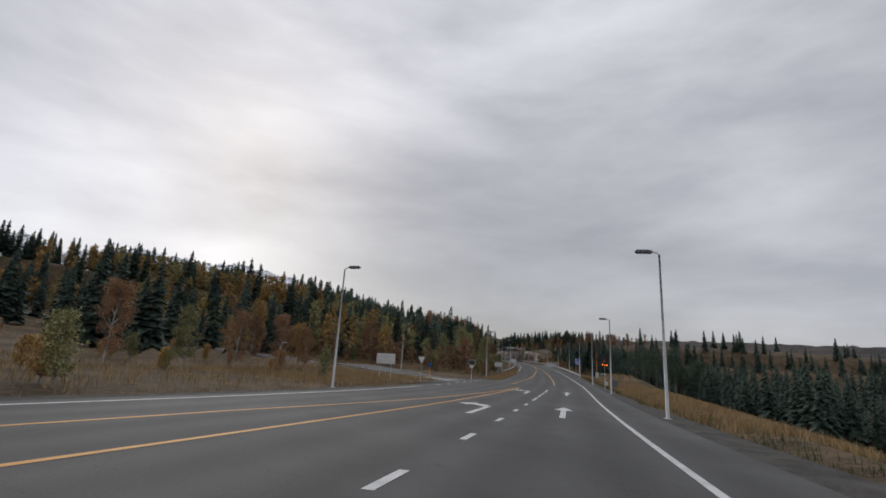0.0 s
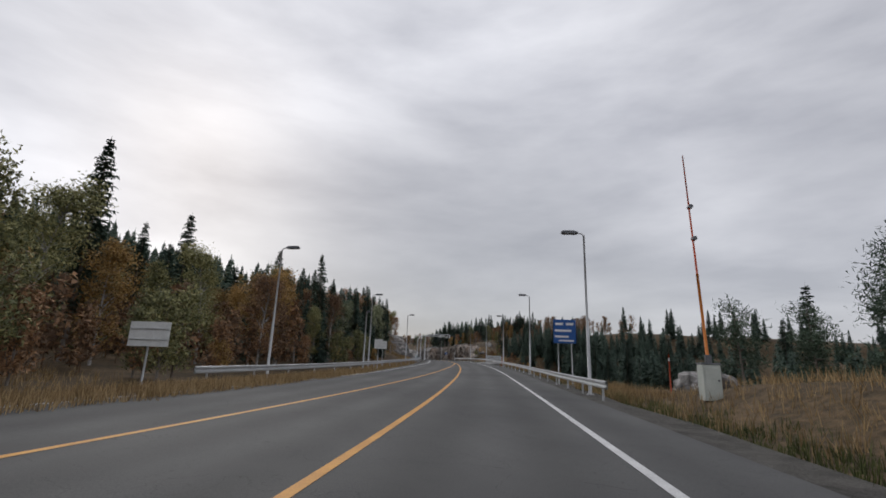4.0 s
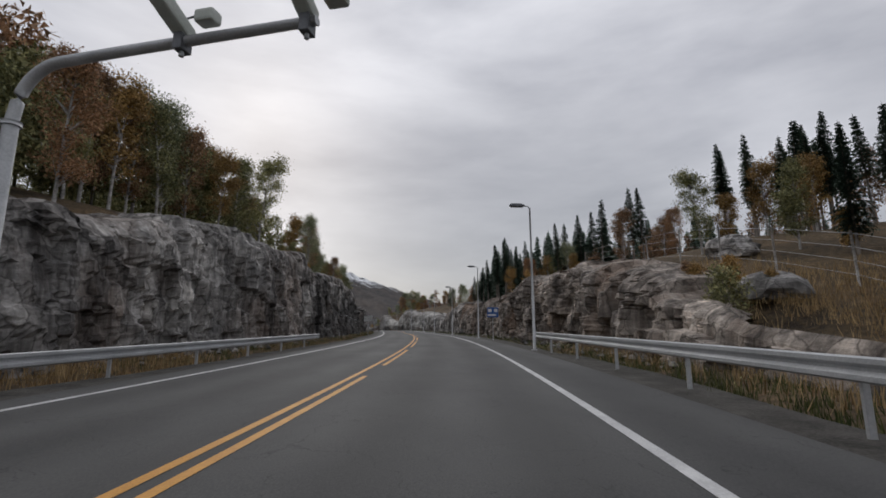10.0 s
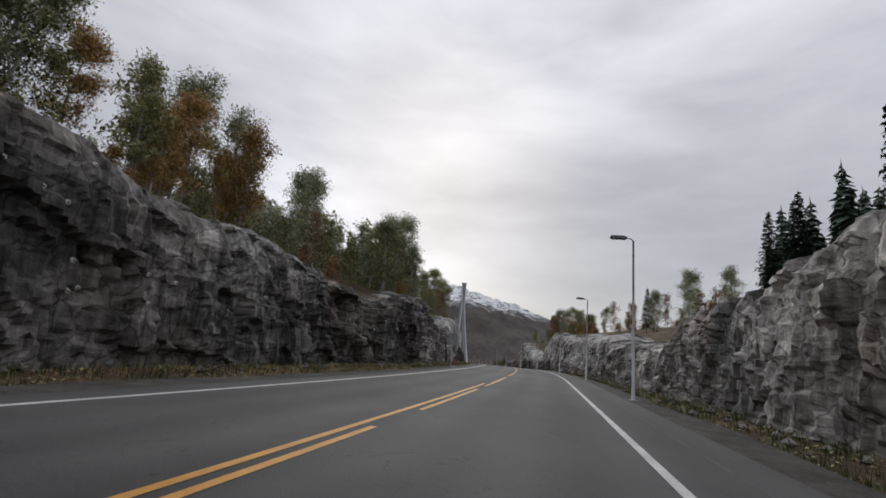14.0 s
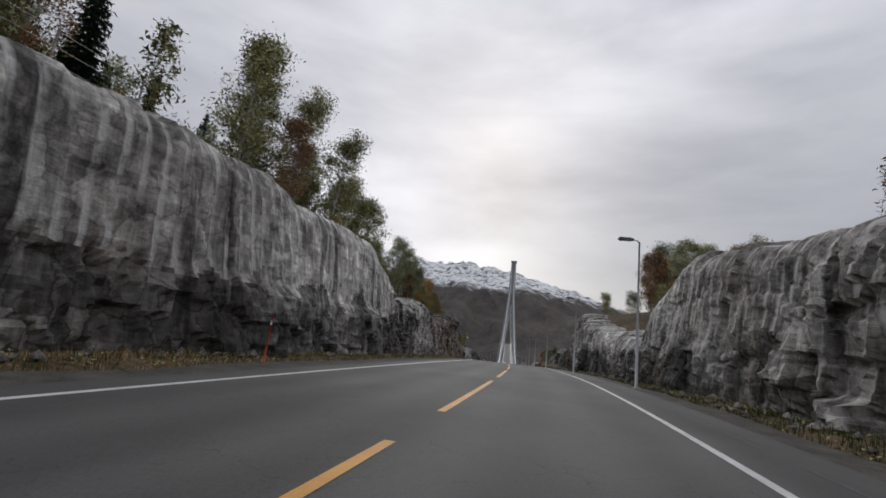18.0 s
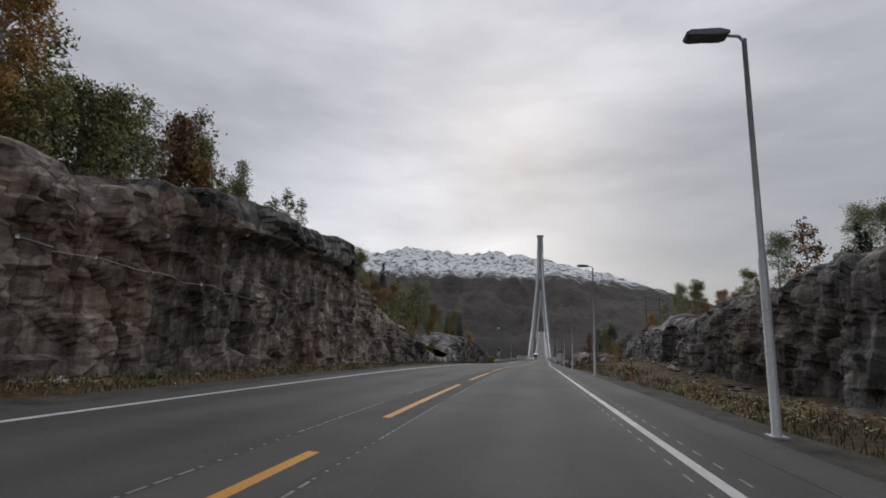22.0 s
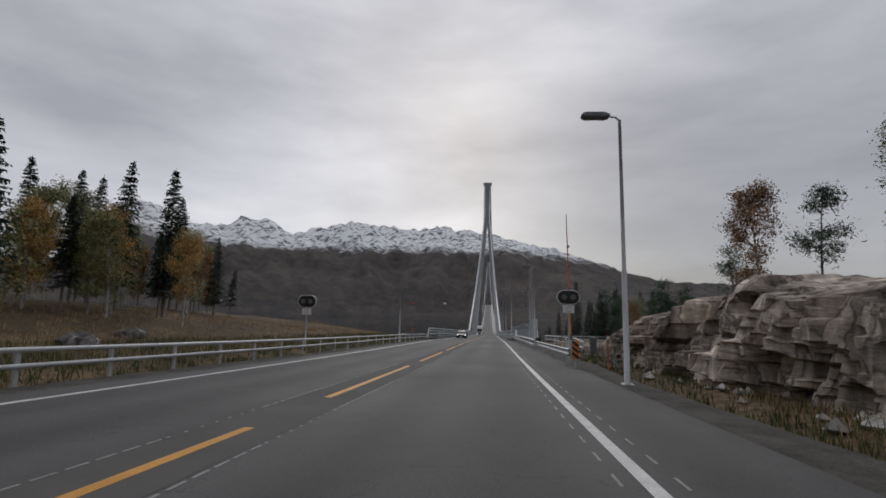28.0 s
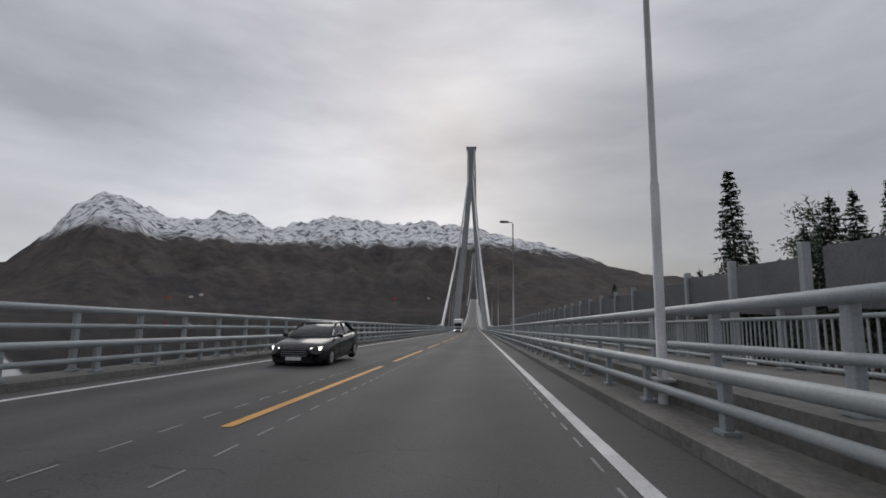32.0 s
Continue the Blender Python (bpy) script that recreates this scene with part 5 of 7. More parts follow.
grass("straw_grass", 20000, band((202, 246, 6, 16), (202, 240, 8, 20), (20, 110, 5.6, 14), (20, 75, 6, 16), (110, 185, 5.3, 8), (100, 185, -12.5, -9.6), (185, 240, -14, -9.6), (200, 232, -18, -11), (72, 130, -13, -9.8)), STRAW, "tall dry straw-yellow roadside grass", 21, (0.2, 0.55))
grass("junction_grass", 5000, band((4, 56, -40, -15), (86, 108, -60, -14.5), (30, 58, -30, -15)), STRAW, "withered brown grass round the junction", 24, (0.2, 0.55))
grass("verge_grass", 15000, band((10, 600, 5.2, 7.2), (230, 600, 5.2, 7.4), (235, 560, -12, -9.6), (545, 600, -16, -9.6), (60, 240, 5.2, 6.5)), GREEN_GRASS, "short dull green and brown verge grass", 22, (0.12, 0.34))
grass("bank_grass", 13000, band((478, 550, 8.8, 19), (496, 550, 8.0, 19), (500, 555, 6, 18), (545, 600, -30, -12), (235, 480, -12.2, -9.8)), STRAW, "withered brown grass on the bank", 23, (0.08, 0.28))


def leaf_litter(name, count, place, mat, label, seed, size):
    """Low leafy plants and fallen leaves, lying close to the ground."""
    r = np.random.default_rng(seed)
    s, u = place(r, count)
    keep = vnoise(s * 0.45, u * 0.8) + r.uniform(-0.35, 0.35, count) > 0.0
    s, u = s[keep], u[keep]
    leaves = 7
    base = np.repeat(places(s, u, ground(s, u)), leaves, 0)
    n = len(base)
    base += np.stack([r.normal(0, 0.13, n), r.normal(0, 0.13, n), r.uniform(0.0, 0.16, n)], 1)
    a, b, k = r.uniform(0, math.tau, n), r.uniform(-0.5, 0.5, n), r.uniform(*size, n)[:, None]
    e = np.stack([np.cos(a), np.sin(a), b], 1) * k
    f = np.stack([-np.sin(a), np.cos(a), r.uniform(-0.5, 0.5, n)], 1) * k * 0.55
    v = np.stack([base - e, base + f, base + e, base - f], 1).reshape(-1, 3)
    return tagged(mesh_object(name, v, np.arange(n * 4).reshape(-1, 4), mat), label, "ground plants", kind="stuff")


leaf_litter("verge_plants", 9000, band((232, 500, 5.3, 8.2), (400, 500, 5.3, 9.2), (300, 480, -12.2, -9.6)), LEAF_OLIVE, "low green leafy plants on the verge below the rock", 41, (0.03, 0.075))
leaf_litter("fallen_leaves", 7000, band((232, 500, 5.2, 8.4), (235, 500, -12.2, -9.4), (440, 500, 5.2, 9.4)), LEAF_RUST, "brown fallen leaves and heather below the rock", 42, (0.02, 0.06))


# ---- safety barriers ----
def w_rail(s0, s1, u, name="guardrail", base=0.0):
    """A W-beam rail on posts along the road."""
    mid = (s0 + s1) / 2
    ob = thing(name, Matrix.Identity(4), "galvanised steel W-beam guardrail on posts beside the road", "guardrail", "guardrails")
    s = np.arange(s0, s1 + 0.1, 2.0)
    face = 1 if u is None or u < 0 else -1
    line = left_line(s) - 1.95 if u is None else u + 0 * s
    prof = ((0.0, 0.76), (0.05, 0.74), (0.05, 0.68), (-0.02, 0.63), (-0.02, 0.59), (0.05, 0.54), (0.05, 0.48), (0.0, 0.45), (-0.03, 0.45), (-0.05, 0.6), (-0.03, 0.76))
    rows = np.stack([places(s, line + face * x, z + base) for x, z in prof], 1)
    k, n = len(prof), len(s)
    f = [(i * k + j, i * k + (j + 1) % k, (i + 1) * k + (j + 1) % k, (i + 1) * k + j) for i in range(n - 1) for j in range(k)]
    mesh_object("rail", rows.reshape(-1, 3), f, GALVANISED, ob)
    bm = box((0.09, 0.055, 1.1), (0, 0, 0.2), 0.008)
    box((0.05, 0.05, 0.2), (0.06 * face, 0, 0.6), 0.0, bm=bm)
    first = None
    for q in np.arange(s0 + 1, s1, 4.0):
        if first is None:
            first = part("post", bm, GALVANISED, ob)
            po = first
        else:
            po = new("post", first.data)
            po.parent = ob
        po.matrix_world = spot(q, float(np.interp(q, s, line)) - face * 0.1, base)
    return ob


def pipe_rail(s0, s1, u, heights=(0.72, 0.42), radius=0.055, gap=2.0, name="pipe_guardrail", base=0.0, ramp0=True, ramp1=False):
    ob = thing(name, Matrix.Identity(4), "galvanised pipe guardrail with two round rails on posts", "guardrail", "pipe guardrails")
    s = np.arange(s0, s1 + 0.1, 3.0)
    for h in heights:
        z = np.full(len(s), h + base)
        if ramp0:
            z[0] -= 0.25
        if ramp1:
            z[-1] -= 0.25
        part("rail", tube(places(s, u, z), radius, 10), GALVANISED, ob)
    face = 1 if u < 0 else -1
    first = None
    for q in np.arange(s0 + 1, s1, gap):
        if first is None:
            first = part("post", box((0.07, 0.1, heights[0] + 0.45), (0, 0, (heights[0] - 0.45) / 2), 0.012), GALVANISED, ob)
            po = first
        else:
            po = new("post", first.data)
            po.parent = ob
        po.matrix_world = spot(q, u - face * 0.09, base)
    return ob


w_rail(108, 178, 4.5)
w_rail(178, 246, 4.72, base=0.16)
w_rail(108, 176, None)
w_rail(176, 252, None)
pipe_rail(539, 599, -9.2, (0.72, 0.38))
w_rail(559, 571, 3.75)
pipe_rail(571, 599.6, 3.6, (0.8, 0.46), 0.07, ramp0=False)


# small culvert bridge with parapets
def parapet(s0, s1, u, base=0.3):
    ob = thing("culvert_parapet", Matrix.Identity(4), "pale steel parapet with mesh panels on a small concrete bridge", "parapet", "culvert parapets")
    face = 1 if u < 0 else -1
    s = np.linspace(s0, s1, 14)
    strip("edge_beam", s, u - 0.35, u + 0.35, base, CONCRETE, ob, "pale concrete edge beam", 0.9)
    zt = np.full(len(s), base + 1.15)
    part("top_rail", tube([at(s0 - 0.9, u, base + 0.1)] + list(places(s, u, zt)) + [at(s1 + 0.9, u, base + 0.1)], 0.07, 8), PALE_PAINT, ob)
    part("low_rail", tube(places(s, u, base + 0.18), 0.035, 8), PALE_PAINT, ob)
    first = None
    for q in s:
        if first is None:
            first = part("post", box((0.09, 0.12, 1.1), (0, 0, 0.55), 0.012), PALE_PAINT, ob)
            po = first
        else:
            po = new("post", first.data)
            po.parent = ob
        po.matrix_world = spot(q, u, base)
    gap = float(s[1] - s[0])
    first = None
    for q in s[:-1]:
        mid = q + gap / 2
        w = gap * 0.5 - 0.1
        loop = [(0, -w + 0.12, 0.24), (0, w - 0.12, 0.24), (0, w, 0.36), (0, w, 0.92), (0, w - 0.12, 1.04), (0, -w + 0.12, 1.04), (0, -w, 0.92), (0, -w, 0.36), (0, -w + 0.12, 0.24)]
        if first is None:
            fr = part("panel_frame", tube(loop, 0.025, 6), PALE_PAINT, ob)
            bm = bmesh.new()
            for y in np.arange(-w, w, 0.09):
                box((0.006, 0.009, 0.8), (0, y, 0.64), bm=bm)
            for z in np.arange(0.26, 1.04, 0.09):
                box((0.006, 2 * w, 0.009), (0.004, 0, z), bm=bm)
            me = part("mesh_infill", bm, GALVANISED, fr, "close steel mesh")
            first = (fr, me)
        else:
            fr = new("panel_frame", first[0].data)
            fr.parent = ob
            me = new("mesh_infill", first[1].data)
            me.parent = fr
            tagged(me, "close steel mesh")
        fr.matrix_world = spot(float(mid), u, base)
    return ob


parapet(177, 195, -9.9, 0.1)
parapet(177, 197, 5.9, 0.35)
kerb = strip("culvert_kerb", np.linspace(176, 198, 12), 4.1, 5.4, 0.12, CONCRETE, None, "", 0.3)
tagged(kerb, "pale concrete kerb of the small bridge", "kerb", kind="structure")


# ---- street lamps ----
def lamp_model(high=8.1):
    ob = thing("street_lamp", Matrix.Identity(4), "tall galvanised street lamp with a flat dark lantern", "street lamp", "street lamps")
    k = high - 8.1
    part("pole", tube([(0, 0, -0.9), (0, 0, 3.2), (0, 0, 3.25), (0, 0, 7.85 + k)], [0.085, 0.075, 0.06, 0.045], 10), GALVANISED, ob)
    part("arm", tube([(0, 0, 7.8 + k), (-0.1, 0, 7.93 + k), (-0.45, 0, 7.98 + k)], [0.035, 0.033, 0.03], 8), GALVANISED, ob)
    head = part("lantern", prism([(x, z + k) for x, z in ((-1.15, 8.02), (-1.1, 7.94), (-0.45, 7.9), (-0.3, 7.94), (-0.3, 8.0), (-0.5, 8.07), (-1.05, 8.08))], -0.16, 0.16, bevel=0.015), DARK_STEEL, ob)
    part("lens", box((0.55, 0.24, 0.02), (-0.78, 0, 7.915 + k)), LENS_GREY, head)
    part("base_plate", box((0.3, 0.3, 0.05), (0, 0, -0.02), 0.01), GALVANISED, ob)
    return ob


lamp = lamp_model()
lamp.matrix_world = spot(24.2, 4.5, 0)
for s, u in ((112.3, 4.8), (137.3, 4.8), (164.8, 4.8), (191.1, 4.95), (219.6, 4.95)):
    copy_thing(lamp, spot(s, u, 0))
for s in (-2, 54.5, 82.4, 244.9, 268.7, 293.5, 321.8, 348.1, 377.6, 408.9, 435.2, 461.2, 485.4, 509.0, 531.8, 554.2):
    copy_thing(lamp, spot(s, 4.42, 0))
copy_thing(lamp, spot(579.8, 4.6, -0.2))
for s, u, z in ((28.0, -14.9, 0), (84.6, -13.6, 0), (116.5, -13.2, 0), (140.2, -12.4, 0), (168.9, -11.2, 0), (79, -52, 1.2), (86, -30, 0.6)):
    copy_thing(lamp, spot(s, u, z, 180))

# ---- toll arms ----
def toll_arm(s, foot, turn, rise, reach, boxes, label):
    """A curved mast; reach is from the foot to the tip, rise lifts the whole arm."""
    ob = thing("toll_arm", spot(s, foot, rise, turn), label, "toll gantry", "toll arms")
    part("mast", tube([(0, 0, -1.2), (0, 0, 5.35), (0, 0, 5.45), *[(0.05 + 1.05 * (1 - math.cos(a)), 0, 5.62 + 1.05 * math.sin(a)) for a in np.linspace(0.08, 1.5, 10)], (2.4, 0, 6.7), (reach, 0, 6.75)], [0.16, 0.14, 0.125, *np.linspace(0.122, 0.115, 10), 0.11, 0.1], 14), GALVANISED, ob)
    part("flange", tube([(0, 0, 5.33), (0, 0, 5.43)], 0.185, 14), GALVANISED, ob)
    for x, kind in boxes:
        if kind == "camera":
            c = part("camera", box((0.27, 0.27, 0.84), (x + 0.14, -0.2, 6.28), 0.035, (-28, 8, 0)), CABINET_GREY, ob)
            part("hood", box((0.3, 0.03, 0.88), (x + 0.14, -0.36, 6.34), 0.008, (-28, 8, 0)), GALVANISED, c)
            part("camera_window", box((0.18, 0.14, 0.02), (x + 0.2, -0.4, 5.9), 0.006, (-28, 8, 0)), SIGN_WHITE, c)
            part("bracket", box((0.2, 0.28, 0.42), (x, 0.0, 6.7), 0.02), DARK_STEEL, c)
            for dx in (-0.07, 0.07):
                part("clamp_bolt", tube([(x + dx, 0, 6.88), (x + dx, 0, 7.04)], 0.018, 6), GALVANISED, c)
        elif kind == "flash":
            c = part("flash_unit", box((0.4, 0.3, 0.26), (x, -0.3, 6.2), 0.05), CABINET_GREY, ob)
            part("flash_glass", box((0.34, 0.02, 0.2), (x, -0.46, 6.2), 0.006), SIGN_WHITE, c)
            part("stem", tube([(x, -0.3, 6.3), (x, -0.25, 6.45), (x + 0.3, 0, 6.6)], 0.03, 6), DARK_STEEL, c)
        elif kind == "rear_camera":
            # stands on the arm with its tail raised towards the traffic that has passed under it
            c = part("camera", box((0.32, 0.95, 0.3), (x, -0.3, 7.08), 0.06, (-24, 0, 0)), CABINET_GREY, ob)
            part("tail_plate", box((0.27, 0.02, 0.25), (x, -0.75, 7.28), 0.008, (-24, 0, 0)), DARK_STEEL, c)
            part("bracket", box((0.2, 0.3, 0.5), (x, 0.0, 6.75), 0.02), DARK_STEEL, c)
            part("clamp_bolt", tube([(x, 0, 6.4), (x, 0, 6.52)], 0.05, 8), GALVANISED, c)
            f = part("flash_unit", box((0.42, 0.3, 0.26), (x + 0.62, -0.1, 7.08), 0.06), CABINET_GREY, ob)
            part("stem", tube([(x, 0, 7.22), (x + 0.5, -0.05, 7.24), (x + 0.62, -0.1, 7.18)], 0.022, 6), DARK_STEEL, f)
        else:
            # a bar along the road with sensors at both ends
            c = part("cross_bar", tube([(x, -1.55, 6.82), (x, 1.75, 6.82)], 0.045, 8), GALVANISED, ob)
            part("end_clamp", box((0.3, 0.34, 0.36), (x, 0, 6.78), 0.03), DARK_STEEL, c)
            for y in (-0.8, 1.0):
                part("junction_box", box((0.2, 0.26, 0.24), (x - 0.02, y, 6.72), 0.03), CABINET_GREY, c)
            for y, way in ((-1.55, -1), (1.75, 1)):
                part("hanger", tube([(x, y, 6.82), (x + way * 0.12, y, 6.86), (x + way * 0.62, y, 6.86), (x + way * 0.62, y, 6.6)], 0.035, 6), GALVANISED, c)
                for q in (0.16, 0.62):
                    h = part("sensor", box((0.4, 0.3, 0.16) if way < 0 else (0.42, 0.16, 0.26), (x + way * q, y, 6.48), 0.03), CABINET_GREY, ob)
                    part("sensor_mount", box((0.1, 0.12, 0.34), (x + way * q + 0.06, y, 6.68), 0.01), DARK_STEEL, h)
                    for dx in (-0.08, 0.02):
                        part("cable_tail", tube([(x + way * q + dx, y, 6.42), (x + way * q + dx + 0.01, y, 6.28)], 0.012, 5), DARK_STEEL, h)
    return ob


toll_arm(207.55, -8.22, -1.3, -0.33, 6.07, ((3.42, "flash"), (3.72, "camera"), (5.5, "flash"), (5.96, "camera")), "curved galvanised toll arm with cameras over the oncoming lane")
toll_arm(218.8, -9.0, -4.3, -0.2, 6.55, ((6.5, "sensors"),), "curved galvanised toll arm with a cross bar of sensors")
toll_arm(229.8, -9.45, -10.0, 0.15, 6.95, ((4.05, "rear_camera"), (6.75, "rear_camera")), "curved galvanised toll arm with cameras standing on top")


# ---- signs ----
def post_sign(name, s, u, z, size, face, label, posts=(0,), turn=0.0, rim=None, low=None, post_mat=GALVANISED):
    """A flat sign board on one or two posts; low is the height of its lower edge."""
    g = float(ground(s, u))
    ob = thing(name, spot(s, u, g, turn), label, "road sign", "road signs")
    w, h = size
    bottom = low - g
    for x in posts:
        part("post", tube([(x, 0.05, -0.5), (x, 0.05, bottom + h - 0.05)], 0.038, 8), post_mat, ob)
    board = part("board", prism([(-w / 2, bottom), (w / 2, bottom), (w / 2, bottom + h), (-w / 2, bottom + h)], -0.015, 0.012, bevel=0.006), face, ob)
    return ob, board, bottom


def bars(board, rects, mat, name="lettering_bar", y=-0.022):
    for x, z, w, h in rects:
        part(name, box((w, 0.012, h), (x, y, z)), mat, board)


# electronic warning sign with a cabinet
ob, board, b = post_sign("warning_display", 68.3, 4.95, 0, (1.05, 1.35), BLACK_PLASTIC, "black electronic warning sign lit in amber on a grey post", low=3.0)
tri = part("triangle", tube([(-0.27, -0.04, b + 0.5), (0.27, -0.04, b + 0.5), (0, -0.04, b + 0.98), (-0.27, -0.04, b + 0.5)], 0.025, 5), RED_PAINT, board)
bars(board, ((-0.28, b + 0.13, 0.2, 0.1), (-0.02, b + 0.13, 0.1, 0.1), (0.24, b + 0.13, 0.3, 0.1)), AMBER, "lit_text")
bars(board, ((0, b + 0.66, 0.05, 0.2), (-0.1, b + 0.6, 0.05, 0.1), (0.1, b + 0.58, 0.05, 0.08)), SIGN_WHITE, "symbol")
part("cabinet", box((0.3, 0.22, 0.5), (0.22, 0.08, 0.9), 0.02), CABINET_GREY, ob)
cab = thing("roadside_cabinet", spot(72, 6.6, float(ground(72, 6.6))), "dark green roadside equipment cabinet on a slab", "cabinet")
part("body", box((0.8, 0.5, 1.1), (0, 0, 0.65), 0.03), DARK_STEEL, cab)
part("slab", box((1.2, 0.9, 0.14), (0, 0, 0.05), 0.02), CONCRETE, cab)

# blue direction sign
ob, board, b = post_sign("direction_sign", 121.2, 5.25, 0, (1.5, 1.6), SIGN_BLUE, "blue direction sign with white writing on two posts", (-0.45, 0.45), low=2.65)
bars(board, ((-0.35, b + 1.3, 0.5, 0.16), (0.35, b + 1.3, 0.5, 0.16), (-0.1, b + 0.85, 1.1, 0.14), (-0.2, b + 0.45, 0.9, 0.14), (0.1, b + 0.18, 1.0, 0.1)), SIGN_WHITE)
ob, board, b = post_sign("information_sign", 262.4, 4.9, 0, (1.1, 0.95), SIGN_BLUE, "small blue information sign with white symbols on a post", low=2.1)
bars(board, ((-0.28, b + 0.65, 0.34, 0.3), (0.28, b + 0.65, 0.34, 0.3), (-0.1, b + 0.22, 0.8, 0.16)), SIGN_WHITE)
# signs seen from behind
for s, u, w, h, low, posts in ((140.7, -11.0, 0.9, 0.85, 2.0, (0,)), (106, -13.3, 1.7, 0.95, 1.5, (0,)), (44, -17.8, 2.0, 1.0, 1.7, (-0.6, 0.6)), (135, -10.4, 0.8, 0.9, 2.0, (0,))):
    ob, board, b = post_sign("sign_from_behind", s, u, 0, (w, h), SIGN_BACK, "bare aluminium back of a road sign on a galvanised post", posts, low=low)
    for q in range(2):
        part("stiffener", box((w * 0.96, 0.03, 0.04), (0, -0.035, b + h * (0.28 + 0.44 * q)), 0.005), GALVANISED, board)
for s, u, low in ((292.3, -9.6, 2.15), (348.7, -9.2, 2.1)):
    ob, board, b = post_sign("sign_from_behind", s, u, 0, (1.15, 1.3) if s > 300 else (1.35, 0.9), SIGN_BACK, "ribbed aluminium back of a road sign leaning on its post", (0,), low=low, turn=-6)
    ribs, wide, high = (15, 1.14, 1.3) if s > 300 else (6, 1.34, 0.9)
    for q in range(ribs):
        part("rib", box((wide, 0.03, 0.022), (0, -0.03, b + high * (q + 0.5) / ribs), 0.004), DARK_STEEL, board)
    part("front_post", tube([(0, -0.07, b - 0.1), (0, -0.07, b + high)], 0.035, 8), GALVANISED, board)
    part("small_reflector", box((0.22, 0.02, 0.3), (0.3, 0.02, low - 0.7), 0.005), SIGN_BACK, ob)
ob, board, b = post_sign("yield_sign", 50, -15.9, 0, (0.05, 0.05), GALVANISED, "yield sign seen from behind on a thin post", low=1.9)
part("plate", prism([(-0.42, b + 0.75), (0.42, b + 0.75), (0, b)], -0.03, -0.015), SIGN_BACK, board)
ob, board, b = post_sign("keep_right_sign", 65.5, -19.2, 0, (0.5, 0.5), SIGN_BLUE, "small blue lane sign above a striped post on the island", low=1.5, turn=20)
part("striped_post", tube([(0, 0, 0), (0, 0, 1.3)], 0.09, 10), YELLOW_LINE, ob)


def wind_signal(s, u, low, label):
    """A pair of unlit signal lamps in a rounded black board with a small plate below."""
    g = float(ground(s, u))
    ob = thing("stop_signal", spot(s, u, g), label, "signal", "stop signals")
    bottom = low - g
    part("post", tube([(0, 0.06, -0.5), (0, 0.06, bottom + 0.6)], 0.05, 10), GALVANISED, ob)

    def pill(w, h, n=10):
        r = h / 2
        return [(w / 2 - r + r * math.cos(a), bottom + h / 2 + r * math.sin(a)) for a in np.linspace(-math.pi / 2, math.pi / 2, n)] + [(-w / 2 + r + r * math.cos(a), bottom + h / 2 + r * math.sin(a)) for a in np.linspace(math.pi / 2, 1.5 * math.pi, n)]
    rim = part("rim", prism(pill(1.28, 0.82), -0.01, 0.06), SIGN_WHITE, ob, "pale rim")
    bottom += 0.05
    part("board", prism(pill(1.18, 0.72), -0.05, 0.0), BLACK_PLASTIC, ob)
    for x in (-0.24, 0.24):
        l = part("signal_lens", tube([(x, -0.06, bottom + 0.36), (x, -0.1, bottom + 0.36)], 0.15, 18), LENS_GREY, ob)
    bottom -= 0.05
    pl = part("plate", box((0.62, 0.02, 0.42), (0, 0, bottom - 0.25), 0.01), SIGN_WHITE, ob)
    return ob, pl, bottom


def words(text, size, m, mat, parent, name="lettering"):
    cu = bpy.data.curves.new(name, "FONT")
    cu.body, cu.size, cu.align_x, cu.extrude = text, size, "CENTER", 0.002
    ob = new(name, cu)
    me = bpy.data.meshes.new_from_object(ob.evaluated_get(bpy.context.evaluated_depsgraph_get()))
    bpy.data.objects.remove(ob)
    me.materials.append(mat)
    ob = new(name, me)
    ob.parent = parent
    ob.matrix_local = m
    return ob


for s, u, low in ((564.2, 4.75, 2.95), (566.4, -11.5, 2.6), (76.5, -15.0, 2.0)):
    ob, pl, b = wind_signal(s, u, low, "unlit two-lamp stop signal on a rounded black board")
    for q, (text, size) in enumerate((("STOPP", 0.12), ("ved rødt", 0.1), ("lyssignal", 0.1))):
        words(text, size, Matrix.Translation((0, -0.013, b - 0.17 - 0.12 * q)) @ pose(0, 0, 0, 90, 0, 0), BLACK_PLASTIC, pl)


